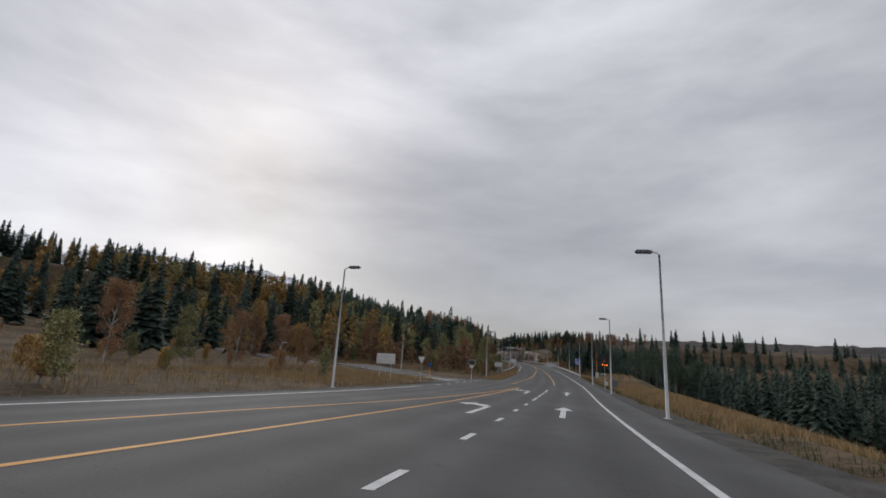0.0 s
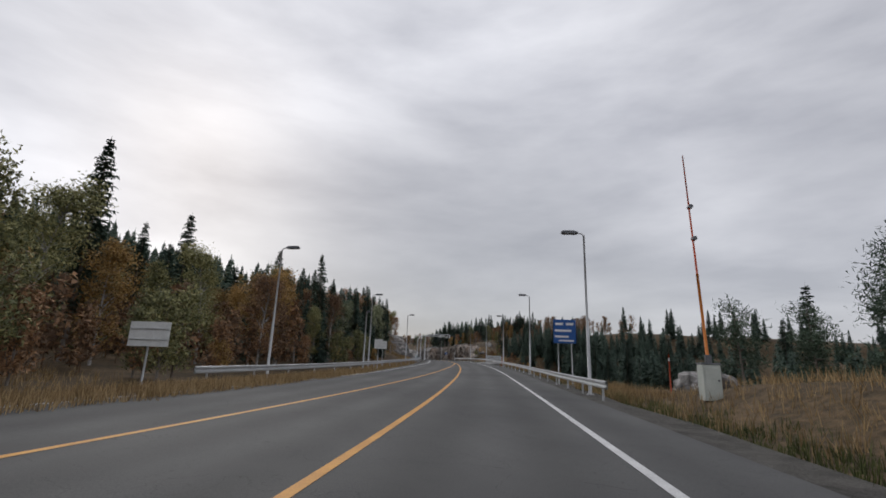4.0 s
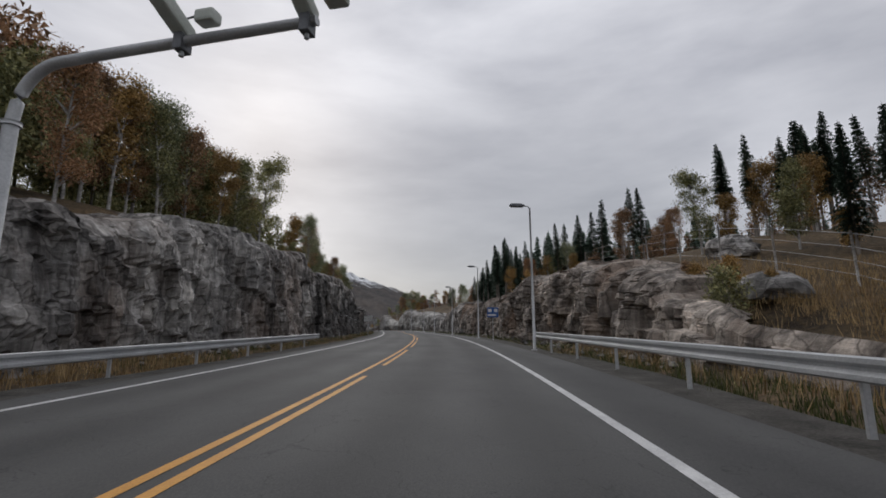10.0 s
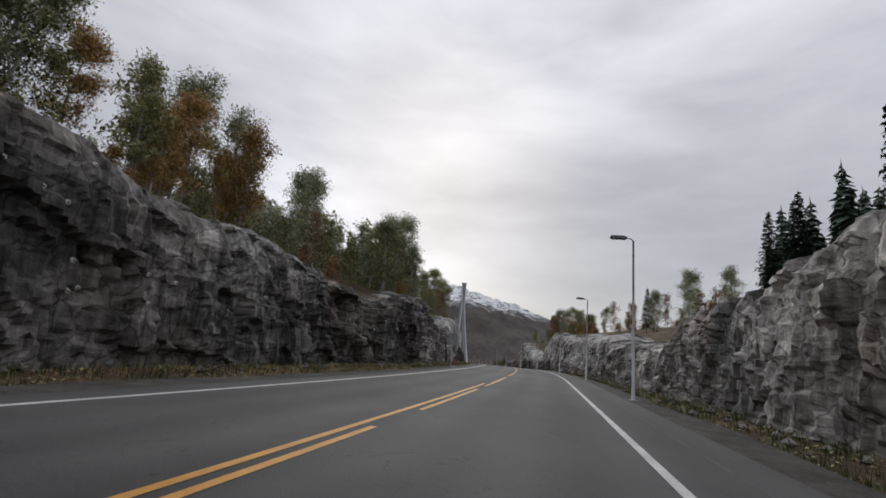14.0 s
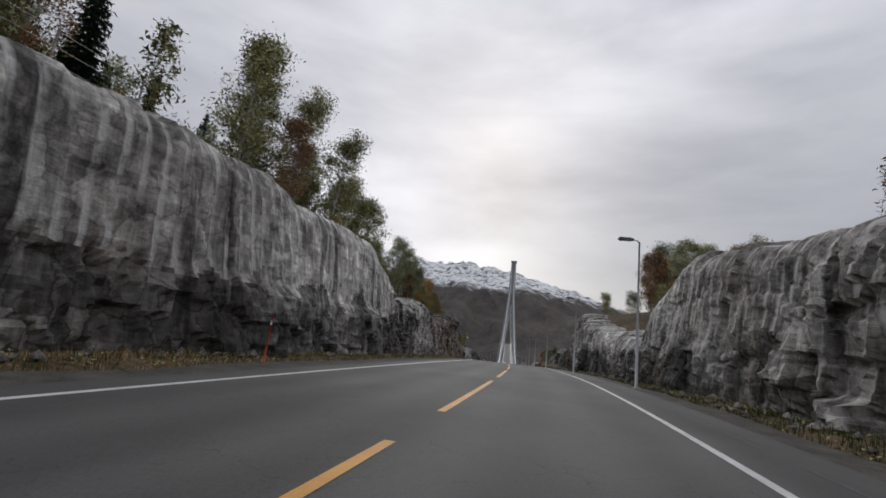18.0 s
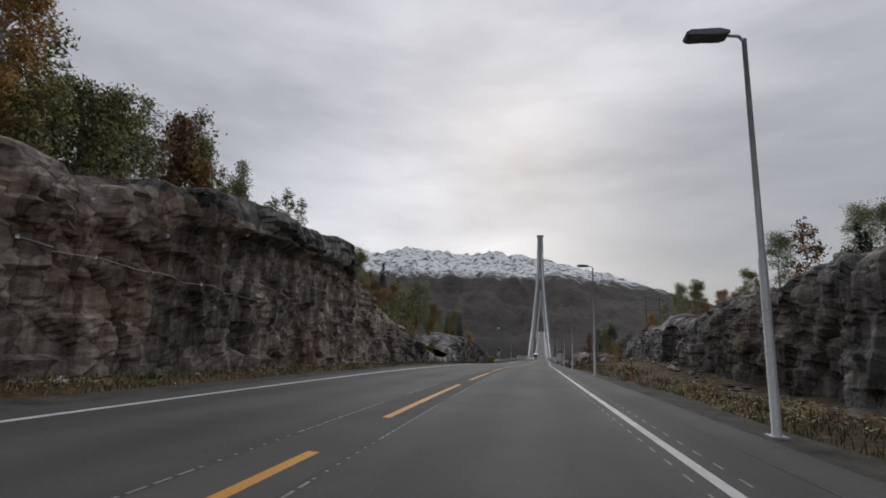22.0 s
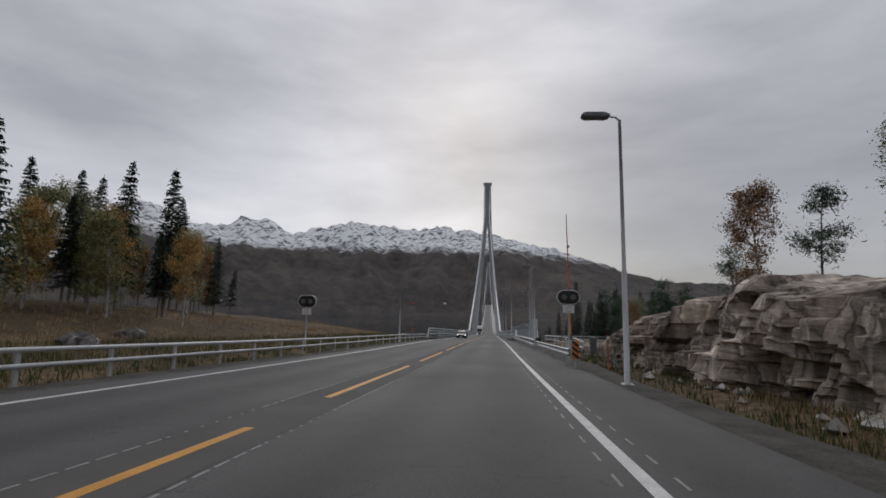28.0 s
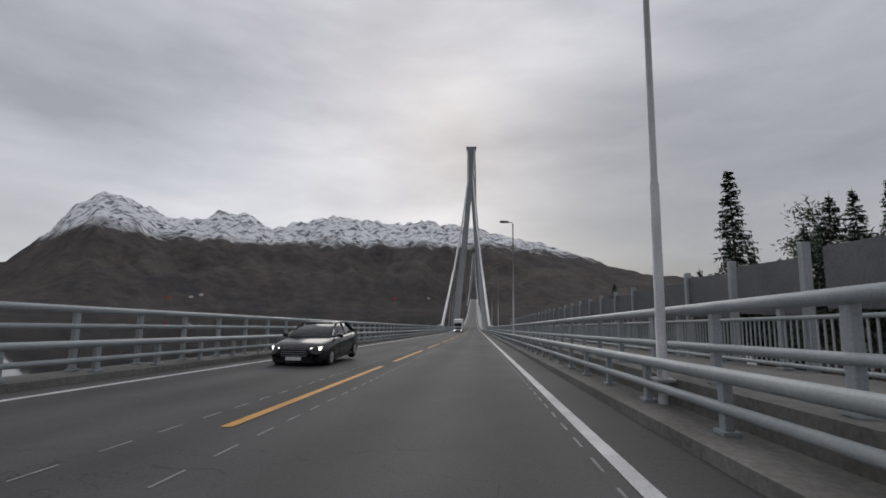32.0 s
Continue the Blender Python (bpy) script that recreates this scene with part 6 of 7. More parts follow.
def boom(s, u, label):
    ob = thing("barrier_boom", spot(s, u, float(ground(s, u))), label, "road barrier", "raised barriers")
    cab = part("cabinet", box((0.62, 0.5, 1.25), (0, 0, 0.62), 0.03), CABINET_GREY, ob)
    part("cabinet_door", box((0.5, 0.02, 1.0), (0, -0.262, 0.64), 0.008), CABINET_GREY, cab)
    part("lock", box((0.05, 0.03, 0.08), (0.2, -0.28, 0.7), 0.006), DARK_STEEL, cab)
    part("cap", box((0.66, 0.54, 0.06), (0, 0, 1.28), 0.02), DARK_STEEL, ob)
    part("clamp", box((0.2, 0.16, 0.5), (-0.03, -0.12, 1.35), 0.02), DARK_STEEL, ob)
    part("boom", tube([(-0.03, -0.1, 1.2), (-0.1, -0.1, 4.6)], [0.06, 0.05], 8), ORANGE_PAINT, ob, "orange lower length of the raised boom")
    part("boom_tip", tube([(-0.1, -0.1, 4.6), (-0.2, -0.1, 9.5)], [0.042, 0.024], 8), RED_PAINT, ob, "red and grey upper length")
    for z in (6.0, 7.3):
        part("boom_lamp", tube([(-0.13 - (z - 6) * 0.025 + 0.05, -0.2, z), (-0.13 - (z - 6) * 0.025 + 0.05, 0.0, z)], 0.09, 10), DARK_STEEL, ob)
    return ob


boom(567.9, 5.6, "raised orange and red barrier boom on a grey cabinet")
boom(107, 7.9, "raised orange and red barrier boom on a grey cabinet")
green = thing("roadside_cabinet", spot(569.5, 7.4, float(ground(569.5, 7.4))), "narrow dark green equipment cabinet on a concrete slab", "cabinet")
part("body", box((0.42, 0.4, 1.15), (0, 0, 0.6), 0.03), DARK_STEEL, green)
part("slab", box((0.9, 0.8, 0.12), (0, 0, 0.03), 0.02), CONCRETE, green)
marker = thing("marker_board", spot(559.5, 4.1, float(ground(559.5, 4.1))), "orange and black striped marker board at the barrier's end", "marker board")
mb = part("board", box((0.3, 0.04, 0.75), (0, 0, 0.75), 0.01), ORANGE_PAINT, marker)
for q in range(3):
    part("stripe", box((0.34, 0.012, 0.1), (0, -0.027, 0.52 + 0.24 * q), 0, (0, 38, 0)), BLACK_PLASTIC, mb)
part("post", tube([(0, 0.05, -0.3), (0, 0.05, 0.7)], 0.03, 8), GALVANISED, marker)


def snow_pole(s, u, lean=0.0):
    ob = thing("snow_pole", spot(s, u, float(ground(s, u))), "thin red snow pole standing in the verge", "snow pole", "snow poles")
    part("stick", tube([(0, 0, -0.2), (lean, 0, 1.75)], 0.028, 6), RED_PAINT, ob)
    part("band", tube([(lean * 0.85, 0, 1.45), (lean * 0.92, 0, 1.6)], 0.031, 6), SIGN_WHITE, ob)


for s, u in ((64, 7.2), (163.5, 4.4), (478.5, 5.6), (112, 8.4), (352, -9.3), (395, -9.2), (440, -9.1), (560, 5.6)):
    snow_pole(s, u, float(rng.normal(0, 0.06)))


def wire_fence(points, label):
    """Fence of thin leaning posts and wires."""
    ob = thing("wildlife_fence", Matrix.Identity(4), label, "fence", "wildlife fences")
    tops = []
    for s, u in points:
        g = at(s, u, float(ground(s, u)))
        tip = g + Vector((float(rng.normal(0, 0.06)), float(rng.normal(0, 0.06)), 2.1))
        part("post", tube([g - Vector((0, 0, 0.4)), tip], 0.045, 6), PALE_BARK, ob)
        tops.append((g, tip))
    for f in (0.2, 0.45, 0.7, 0.95):
        part("wire", tube([g.lerp(t, f) for g, t in tops], 0.008, 4, None, False), GALVANISED, ob)
    g, t = tops[0]
    part("brace", tube([t, at(points[0][0] + 2.2, points[0][1], float(ground(points[0][0] + 2.2, points[0][1])))], 0.045, 6), PALE_BARK, ob)


wire_fence([(200 + 3.2 * k, -16.5 + 0.25 * k) for k in range(9)], "weathered wooden post and wire fence below the woods")
wire_fence([(234 + 3.5 * k, 15 - 0.1 * k) for k in range(9)], "weathered post and wire fence behind the rocks")
wire_fence([(366 + 3.6 * k, -16.2) for k in range(9)], "weathered post and wire fence above the cutting")
wire_fence([(426 + 4 * k, -17) for k in range(8)], "weathered post and wire fence above the cutting")
wire_fence([(506 + 4 * k, -18) for k in range(9)], "weathered post and wire fence above the cutting")
wire_fence([(570 + 2.6 * k, 12.5 + 0.5 * k) for k in range(6)], "weathered braced post and wire fence beside the bank")
wire_fence([(500 + 4.5 * k, 17.5) for k in range(9)], "weathered post and wire fence along the bank")

# ---- bridge ----
DECK = np.concatenate([np.arange(600.1, 760, 3.0), np.arange(760, 1800, 12.0)])
deck = strip("bridge_deck", DECK, -9.2, 7.4, -0.01, CONCRETE, thick=2.6)
tagged(deck, "grey concrete bridge deck running out over the fjord", "bridge deck", kind="structure")
bridge_road = strip("bridge_road", DECK, -8.0, 3.0, 0.004, ASPHALT)
lay_tracks(bridge_road, 0 * DECK - 8.0, 0 * DECK + 3.0)
tagged(bridge_road, "grey asphalt carriageway of the bridge", "road", kind="structure")
MARK = 0.012
for name, s0, s1, u, w, mat in (("edge_line", 600.4, 1790, 2.03, 0.18, WHITE_LINE), ("edge_line", 600.4, 1790, -7.15, 0.18, WHITE_LINE)):
    strip(name, np.concatenate([np.arange(s0, 760, 3.0), np.arange(760, s1, 12.0)]), u - w / 2, u + w / 2, MARK, mat, bridge_road)
for u in (-3.2, -1.98, 1.8):
    v, f = [], []
    for k in range(70):
        s, b = 600.5 + k * 0.7, len(v)
        v += [(s, u - 0.016), (s, u + 0.016), (s + 0.36, u + 0.016), (s + 0.36, u - 0.016)]
        f.append((b, b + 1, b + 2, b + 3))
    v = np.array(v)
    tagged(mesh_object("rumble_strip", places(v[:, 0], v[:, 1], 0.009), f, WORN_LINE, bridge_road), kind="stuff")
for k in range(26):
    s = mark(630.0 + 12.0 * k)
    strip("yellow_dash", np.linspace(s, s + 8.9, 4), -2.66, -2.5, MARK, YELLOW_LINE, bridge_road)
joint = strip("expansion_joint", [599.88, 600.08], -8.1, 3.9, 0.008, DARK_STEEL)
tagged(joint, "dark steel expansion joint across the carriageway", "expansion joint", kind="structure")
for u0, u1 in ((2.95, 3.75), (-9.2, -8.0)):
    k = strip("bridge_kerb", DECK[:60], u0, u1, 0.16, KERB_CONCRETE, thick=0.16)
    tagged(k, "dirty grey concrete kerb along the bridge deck", "kerb", kind="structure")


walk_s = np.arange(595.4, 760, 3.0)
walkway = strip("walkway", walk_s, 3.77, 7.2, 0.56, KERB_CONCRETE, thick=0.7)
tagged(walkway, "raised concrete walkway along the bridge", "walkway", kind="structure")


def bridge_rail(s0, s1, u, heights, posts_gap, radius, label, post_high, base=0.16, bars_gap=0.0, slope=True):
    ob = thing("bridge_railing", Matrix.Identity(4), label, "railing", "bridge railings")
    face = 1 if u < 0 else -1
    s = np.arange(s0, s1 + 0.1, 3.0)
    for q, h in enumerate(heights):
        pts = list(places(s, u, base + h))
        if slope and q == 0:
            pts = [at(s0 - 1.3, u, base + 0.05)] + pts
        part("rail", tube(pts, radius if q == 0 else radius * 0.75, 10), PALE_PAINT, ob)
    first = None
    for q in np.arange(s0, s1, posts_gap):
        if first is None:
            bm = box((0.11, 0.14, post_high), (0, 0, post_high / 2), 0.02)
            box((0.2, 0.24, 0.05), (0, 0, 0.03), 0.008, bm=bm)
            first = part("post", bm, PALE_PAINT, ob)
            po = first
        else:
            po = new("post", first.data)
            po.parent = ob
        po.matrix_world = spot(q, u - face * 0.04, base)
    if bars_gap:
        low, high = heights[-1], heights[1]
        near = None
        for k, q in enumerate(np.arange(s0, min(s1, s0 + bars_gap * 300), bars_gap)):
            if near is None:
                near = part("baluster", box((0.022, 0.04, high - low), (0, 0, (high + low) / 2)), PALE_PAINT, ob)
                po = near
            else:
                po = new("baluster", near.data)
                po.parent = ob
            po.matrix_world = spot(float(q), u, base)
        v, f = [], []
        for q in np.arange(s0 + bars_gap * 300, s1, bars_gap):
            b = len(v)
            v += [(q, base + low), (q + 0.04, base + low), (q + 0.04, base + high), (q, base + high)]
            f.append((b, b + 1, b + 2, b + 3))
        if v:
            v = np.array(v)
            tagged(mesh_object("far_balusters", places(v[:, 0], u, v[:, 1]), f, PALE_PAINT, ob), kind="stuff")
    return ob


# crash barriers, tall inner rails and the walkway's railing
bridge_rail(600, 800, 3.4, (0.66, 0.3), 2.0, 0.085, "pale grey steel crash barrier with two round rails along the bridge", 0.62, slope=False)
bridge_rail(599.2, 800, 4.05, (1.1, 0.52), 2.0, 0.085, "tall pale grey steel railing between carriageway and walkway", 1.08, base=0.56)
bridge_rail(596.2, 800, 6.85, (1.3, 1.05, 0.12), 2.4, 0.06, "pale grey railing with upright bars along the walkway", 1.3, bars_gap=0.16, base=0.56)
bridge_rail(600, 800, -8.25, (0.66, 0.3), 2.0, 0.085, "pale grey steel crash barrier with two round rails along the bridge", 0.62, slope=False)
bridge_rail(596.0, 800, -8.85, (1.45, 1.05, 0.6), 2.0, 0.085, "tall pale grey steel railing on the edge of the bridge", 1.43)
# wind screen posts beyond the walkway
screen = thing("wind_screen", Matrix.Identity(4), "row of pale posts with dark panels beyond the walkway", "screen")
first = pane = None
for q in np.arange(603, 690, 2.6):
    if first is None:
        first = part("screen_post", box((0.16, 0.16, 2.6), (0, 0, 1.3), 0.01), PALE_PAINT, screen)
        pane = part("panel", box((0.03, 2.4, 1.2), (0, 1.3, 1.7), 0.005), DARK_STEEL, screen, "dark panel")
        a, b = first, pane
    else:
        a, b = new("screen_post", first.data), new("panel", pane.data)
        a.parent = b.parent = screen
    a.matrix_world = b.matrix_world = spot(float(q), 7.3, 0.56)
# short fence on the approach
fen = pipe_rail(572, 595.6, 7.4, (0.95, 0.5), 0.05, 2.5, "approach_fence", 0.0, True, False)
fen2 = thing("approach_fence", Matrix.Identity(4), "galvanised pipe fence beside the approach", "fence")
part("rail", tube([at(600.5, 8.6, 0.95), at(600.5, 30, 0.95)], 0.05, 8), GALVANISED, fen2)
part("rail", tube([at(600.5, 8.6, 0.5), at(600.5, 30, 0.5)], 0.05, 8), GALVANISED, fen2)
for q in range(9):
    part("post", tube([at(600.5, 8.8 + 2.6 * q, -0.6), at(600.5, 8.8 + 2.6 * q, 0.97)], 0.045, 8), GALVANISED, fen2)

# bridge lamps stand on the deck
tall = lamp_model(10.0)
tall.matrix_world = spot(603.8, 3.6, 0.56)
for s in (635, 664, 692):
    copy_thing(tall, spot(s, 3.6, 0.56))


def tower(s, centre, spread, height, foot, scale=1.0):
    """An A-shaped tower: two legs that meet and run on as one shaft."""
    ob = thing("bridge_tower", spot(s, centre, 0), "tall grey concrete A-shaped bridge tower", "bridge tower", "bridge towers")
    join = height * 0.76
    for side in (-1, 1):
        bm = bmesh.new()
        rings = []
        for z, x, w, d in ((foot, side * spread * 1.45, 4.2, 5.0), (0, side * spread, 3.4, 4.4), (join * 0.6, side * spread * 0.42, 2.8, 3.8), (join, side * 1.1, 2.5, 3.5)):
            rings.append([bm.verts.new((x + a * w / 2 * scale, b * d / 2 * scale, z)) for a, b in ((-1, -1), (1, -1), (1, 1), (-1, 1))])
        for a, b in zip(rings, rings[1:]):
            for k in range(4):
                bm.faces.new((a[k], a[(k + 1) % 4], b[(k + 1) % 4], b[k]))
        bm.faces.new(rings[-1])
        part("leg", bm, TOWER_CONCRETE, ob)
    bm = bmesh.new()
    rings = []
    for z, w, d in ((join - 1, 4.6, 3.6), (join + (height - join) * 0.45, 3.0, 3.4), (height * 0.965, 3.6, 3.6), (height, 5.4, 4.4)):
        rings.append([bm.verts.new((a * w / 2 * scale, b * d / 2 * scale, z)) for a, b in ((-1, -1), (1, -1), (1, 1), (-1, 1))])
    for a, b in zip(rings, rings[1:]):
        for k in range(4):
            bm.faces.new((a[k], a[(k + 1) % 4], b[(k + 1) % 4], b[k]))
    bm.faces.new(rings[-1])
    part("shaft", bm, TOWER_CONCRETE, ob)
    part("crossbeam", box((spread * 2.2, 3.6, 2.4), (0, 0, -3.0), 0.1), TOWER_CONCRETE, ob)
    return ob


tower(910, -2.9, 10.1, 124.6, -52, 1.34)
tower(1669, -2.9, 10.1, 108, -60, 1.34)


def main_cable(side):
    ob = thing("suspension_cable", Matrix.Identity(4), "thick grey suspension cable hung from the tower tops", "suspension cable", "suspension cables")
    top0 = at(910, -2.9, 123.8)
    pts = [at(725, -2.6 + side * 6.8, 0.4)]
    end = pts[0]
    for t in (0.25, 0.5, 0.75):
        p = end.lerp(top0, t)
        p.z -= 10 * math.sin(t * math.pi)
        pts.append(p)
    pts.append(top0 + Vector((side * 2.4, 0, 0)))
    part("back_cable", tube(pts, 0.42, 8), GALVANISED, ob)
    mid = []
    for t in np.linspace(0, 1, 18):
        s = 910 + 759 * t
        p = at(s, -2.9 + side * (2.4 + 5.8 * math.sin(t * math.pi)), 3 + (121 - 18 * t) * (2 * t - 1) ** 2)
        mid.append(p)
    part("span_cable", tube(mid, 0.42, 8), GALVANISED, ob)
    for k, t in enumerate(np.linspace(0.2, 0.85, 8)):
        a = end.lerp(top0, float(t))
        a.z -= 10 * math.sin(float(t) * math.pi)
        s = 725 + 185 * float(t)
        part("hanger", tube([a, at(s, -2.6 + side * 6.9, 0.2)], 0.08, 5), GALVANISED, ob)
    anchor = thing("cable_anchor", spot(725, -2.6 + side * 7.0, 0), "pale concrete block where the cable meets the deck", "cable anchor", "cable anchors")
    part("block", box((1.8, 5.0, 2.2), (0, 0, 0.9), 0.1), CONCRETE, anchor)


main_cable(-1)
main_cable(1)


# weather mast
mast = thing("weather_mast", spot(582.2, 4.5, float(ground(582.2, 4.5))), "slender galvanised lattice weather mast with sensors and a grey box", "weather mast")
for x, y in ((-0.17, -0.1), (0.17, -0.1), (0, 0.2)):
    part("leg", tube([(x, y, -0.5), (x * 0.8, y * 0.8, 10.1)], 0.03, 6), GALVANISED, mast)
for k in range(24):
    z = 0.4 + 0.4 * k
    a, b = ((-0.16, -0.1), (0.16, -0.1)) if k % 2 else ((0.16, -0.1), (-0.16, -0.1))
    part("lattice_bar", tube([(*a, z), (*b, z + 0.4)], 0.012, 4), GALVANISED, mast)
    part("lattice_bar", tube([(*b, z), (0, 0.19, z + 0.4)], 0.012, 4), GALVANISED, mast)
part("instrument_box", box((0.5, 0.35, 1.05), (0.45, 0, 2.3), 0.03), CABINET_GREY, mast)
part("small_box", box((0.16, 0.15, 0.25), (-0.45, 0, 2.2), 0.02), CABINET_GREY, mast)
for z, x in ((2.1, -0.45), (4.0, -0.5), (5.4, -0.55), (5.8, -0.3)):
    a = part("sensor_arm", tube([(0, 0, z), (x, 0, z)], 0.025, 6), GALVANISED, mast)
    part("sensor", tube([(x, 0, z - 0.1), (x, 0, z + 0.3)], 0.07, 8), DARK_STEEL, a)
part("anemometer", tube([(-0.5, 0, 4.0), (-0.5, 0, 4.7)], [0.03, 0.02], 6), DARK_STEEL, mast)
part("antenna", tube([(0, 0, 10.0), (0.05, 0, 10.7)], 0.015, 5), GALVANISED, mast)
# pole with a camera on the left
pole = thing("camera_pole", spot(584, -10.0, float(ground(584, -10.0))), "slim pale pole with a small camera on top", "camera pole", "camera poles")
part("pole", tube([(0, 0, -0.5), (0, 0, 5.9)], [0.09, 0.06], 10), GALVANISED, pole)
part("camera", box((0.3, 0.2, 0.16), (0.12, 0, 5.9), 0.03), DARK_STEEL, pole)
copy_thing(pole, spot(135.0, -11.8, float(ground(135, -11.8))))


# ---- vehicles ----
def wheel(parent, x, y, r=0.33, w=0.22):
    side = 1 if x > 0 else -1
    bm = tube([(x - w / 2, y, r), (x - w / 2 + 0.03, y, r), (x + w / 2 - 0.03, y, r), (x + w / 2, y, r)], [r - 0.03, r, r, r - 0.03], 20)
    t = part("wheel", bm, RUBBER, parent)
    part("rim", tube([(x + side * (w / 2 - 0.02), y, r), (x + side * (w / 2 + 0.012), y, r)], [r * 0.66, r * 0.6], 14), CHROME, t)


def loft(sections, bm=None):
    """A skin through cross sections of equal length, each a list of points."""
    bm = bm or bmesh.new()
    rings = [[bm.verts.new(p) for p in sec] for sec in sections]
    n = len(rings[0])
    for a, b in zip(rings, rings[1:]):
        for k in range(n):
            f = bm.faces.new((a[k], a[(k + 1) % n], b[(k + 1) % n], b[k]))
            f.smooth = True
    bm.faces.new(list(reversed(rings[0])))
    bm.faces.new(rings[-1])
    bmesh.ops.recalc_face_normals(bm, faces=bm.faces)
    return bm


def car(s, u, turn, paint, label, lit=True):
    """A saloon; its nose points along -y."""
    ob = thing("car", spot(s, u, 0.015, turn), label, "car", "cars")

    def sec(y, half, z0, z1, round_=0.16, lean=0.06):
        return [(-half + 0.05, y, z0), (-half, y, z0 + 0.2), (-half, y, z1 - round_ - 0.1), (-half + lean, y, z1 - round_ * 0.3), (-half + lean + round_, y, z1), (half - lean - round_, y, z1), (half - lean, y, z1 - round_ * 0.3), (half, y, z1 - round_ - 0.1), (half, y, z0 + 0.2), (half - 0.05, y, z0)]
    body = part("body", loft([sec(-2.42, 0.62, 0.32, 0.62), sec(-2.3, 0.8, 0.22, 0.74), sec(-1.9, 0.91, 0.2, 0.84), sec(-1.0, 0.93, 0.2, 0.96), sec(0.2, 0.93, 0.2, 1.0), sec(1.4, 0.93, 0.2, 1.02), sec(2.1, 0.9, 0.22, 1.02), sec(2.42, 0.8, 0.3, 0.96), sec(2.48, 0.7, 0.36, 0.85)]), paint, ob)
    def hoop(y, half, z1, low, top):
        return [(-half, y, low), (-half + 0.02, y, low + (z1 - low) * 0.25), (-top - 0.03, y, z1 - 0.06), (-top + 0.06, y, z1), (top - 0.06, y, z1), (top + 0.03, y, z1 - 0.06), (half - 0.02, y, low + (z1 - low) * 0.25), (half, y, low)]
    part("cabin", loft([hoop(-1.1, 0.84, 0.97, 0.9, 0.74), hoop(-0.62, 0.85, 1.22, 0.9, 0.66), hoop(-0.12, 0.86, 1.42, 0.9, 0.62), hoop(0.5, 0.86, 1.46, 0.9, 0.62), hoop(1.1, 0.85, 1.41, 0.9, 0.61), hoop(1.6, 0.83, 1.22, 0.9, 0.63), hoop(2.02, 0.8, 1.0, 0.9, 0.7)]), CAR_GLASS, ob, "dark windows")
    part("roof", loft([[(a * w, y, z + 0.012 - (0.03 if abs(a) == 1 else 0)) for a in (-1, -0.8, 0, 0.8, 1)] + [(a * w, y, z - 0.05) for a in (0.95, -0.95)] for y, z, w in ((-0.16, 1.41, 0.62), (0.1, 1.44, 0.64), (0.5, 1.465, 0.64), (1.1, 1.415, 0.63), (1.25, 1.36, 0.62))]), paint, ob)
    for x in (-1, 1):
        part("roof_pillar", tube([(x * 0.81, -1.05, 0.98), (x * 0.7, -0.6, 1.22), (x * 0.645, -0.12, 1.41)], 0.03, 6), paint, ob)
        part("roof_pillar", tube([(x * 0.645, 1.15, 1.39), (x * 0.69, 1.6, 1.2), (x * 0.76, 1.98, 1.0)], 0.05, 6), paint, ob)
        part("roof_pillar", tube([(x * 0.855, 0.35, 0.98), (x * 0.66, 0.4, 1.41)], 0.03, 6), paint, ob)
    part("grille", prism([(-0.4, 0.4), (0.4, 0.4), (0.5, 0.58), (0.44, 0.7), (-0.44, 0.7), (-0.5, 0.58)], -2.46, -2.36, bevel=0.01), BLACK_PLASTIC, ob)
    for q in range(4):
        part("grille_bar", box((0.84, 0.02, 0.022), (0, -2.465, 0.45 + 0.07 * q)), CHROME, ob)
    part("intake", box((1.2, 0.05, 0.14), (0, -2.36, 0.3), 0.01), BLACK_PLASTIC, ob)
    part("number_plate", box((0.5, 0.02, 0.11), (0, -2.475, 0.36), 0.004), SIGN_WHITE, ob, "pale number plate with a grey bar")
    for x in (-1, 1):
        h = part("headlight", loft([[(x * 0.5, -2.38, 0.6), (x * 0.8, -2.26, 0.62), (x * 0.84, -2.2, 0.72), (x * 0.52, -2.36, 0.7)], [(x * 0.5, -2.3, 0.6), (x * 0.8, -2.18, 0.62), (x * 0.84, -2.12, 0.72), (x * 0.52, -2.28, 0.7)]]), HEADLIGHT if lit else CHROME, ob)
        part("mirror", box((0.2, 0.12, 0.14), (x * 1.0, -0.75, 1.0), 0.03), paint, ob)
        part("door_handle", box((0.02, 0.2, 0.03), (x * 0.935, 0.35, 0.78), 0.005), CHROME, ob)
        part("door_seam", box((0.012, 0.015, 0.62), (x * 0.93, -0.5, 0.62)), BLACK_PLASTIC, ob)
        part("sill", box((0.04, 2.4, 0.07), (x * 0.91, 0, 0.24), 0.01), BLACK_PLASTIC, ob)
        for y in (-1.5, 1.45):
            wheel(ob, x * 0.84, y)
    return ob


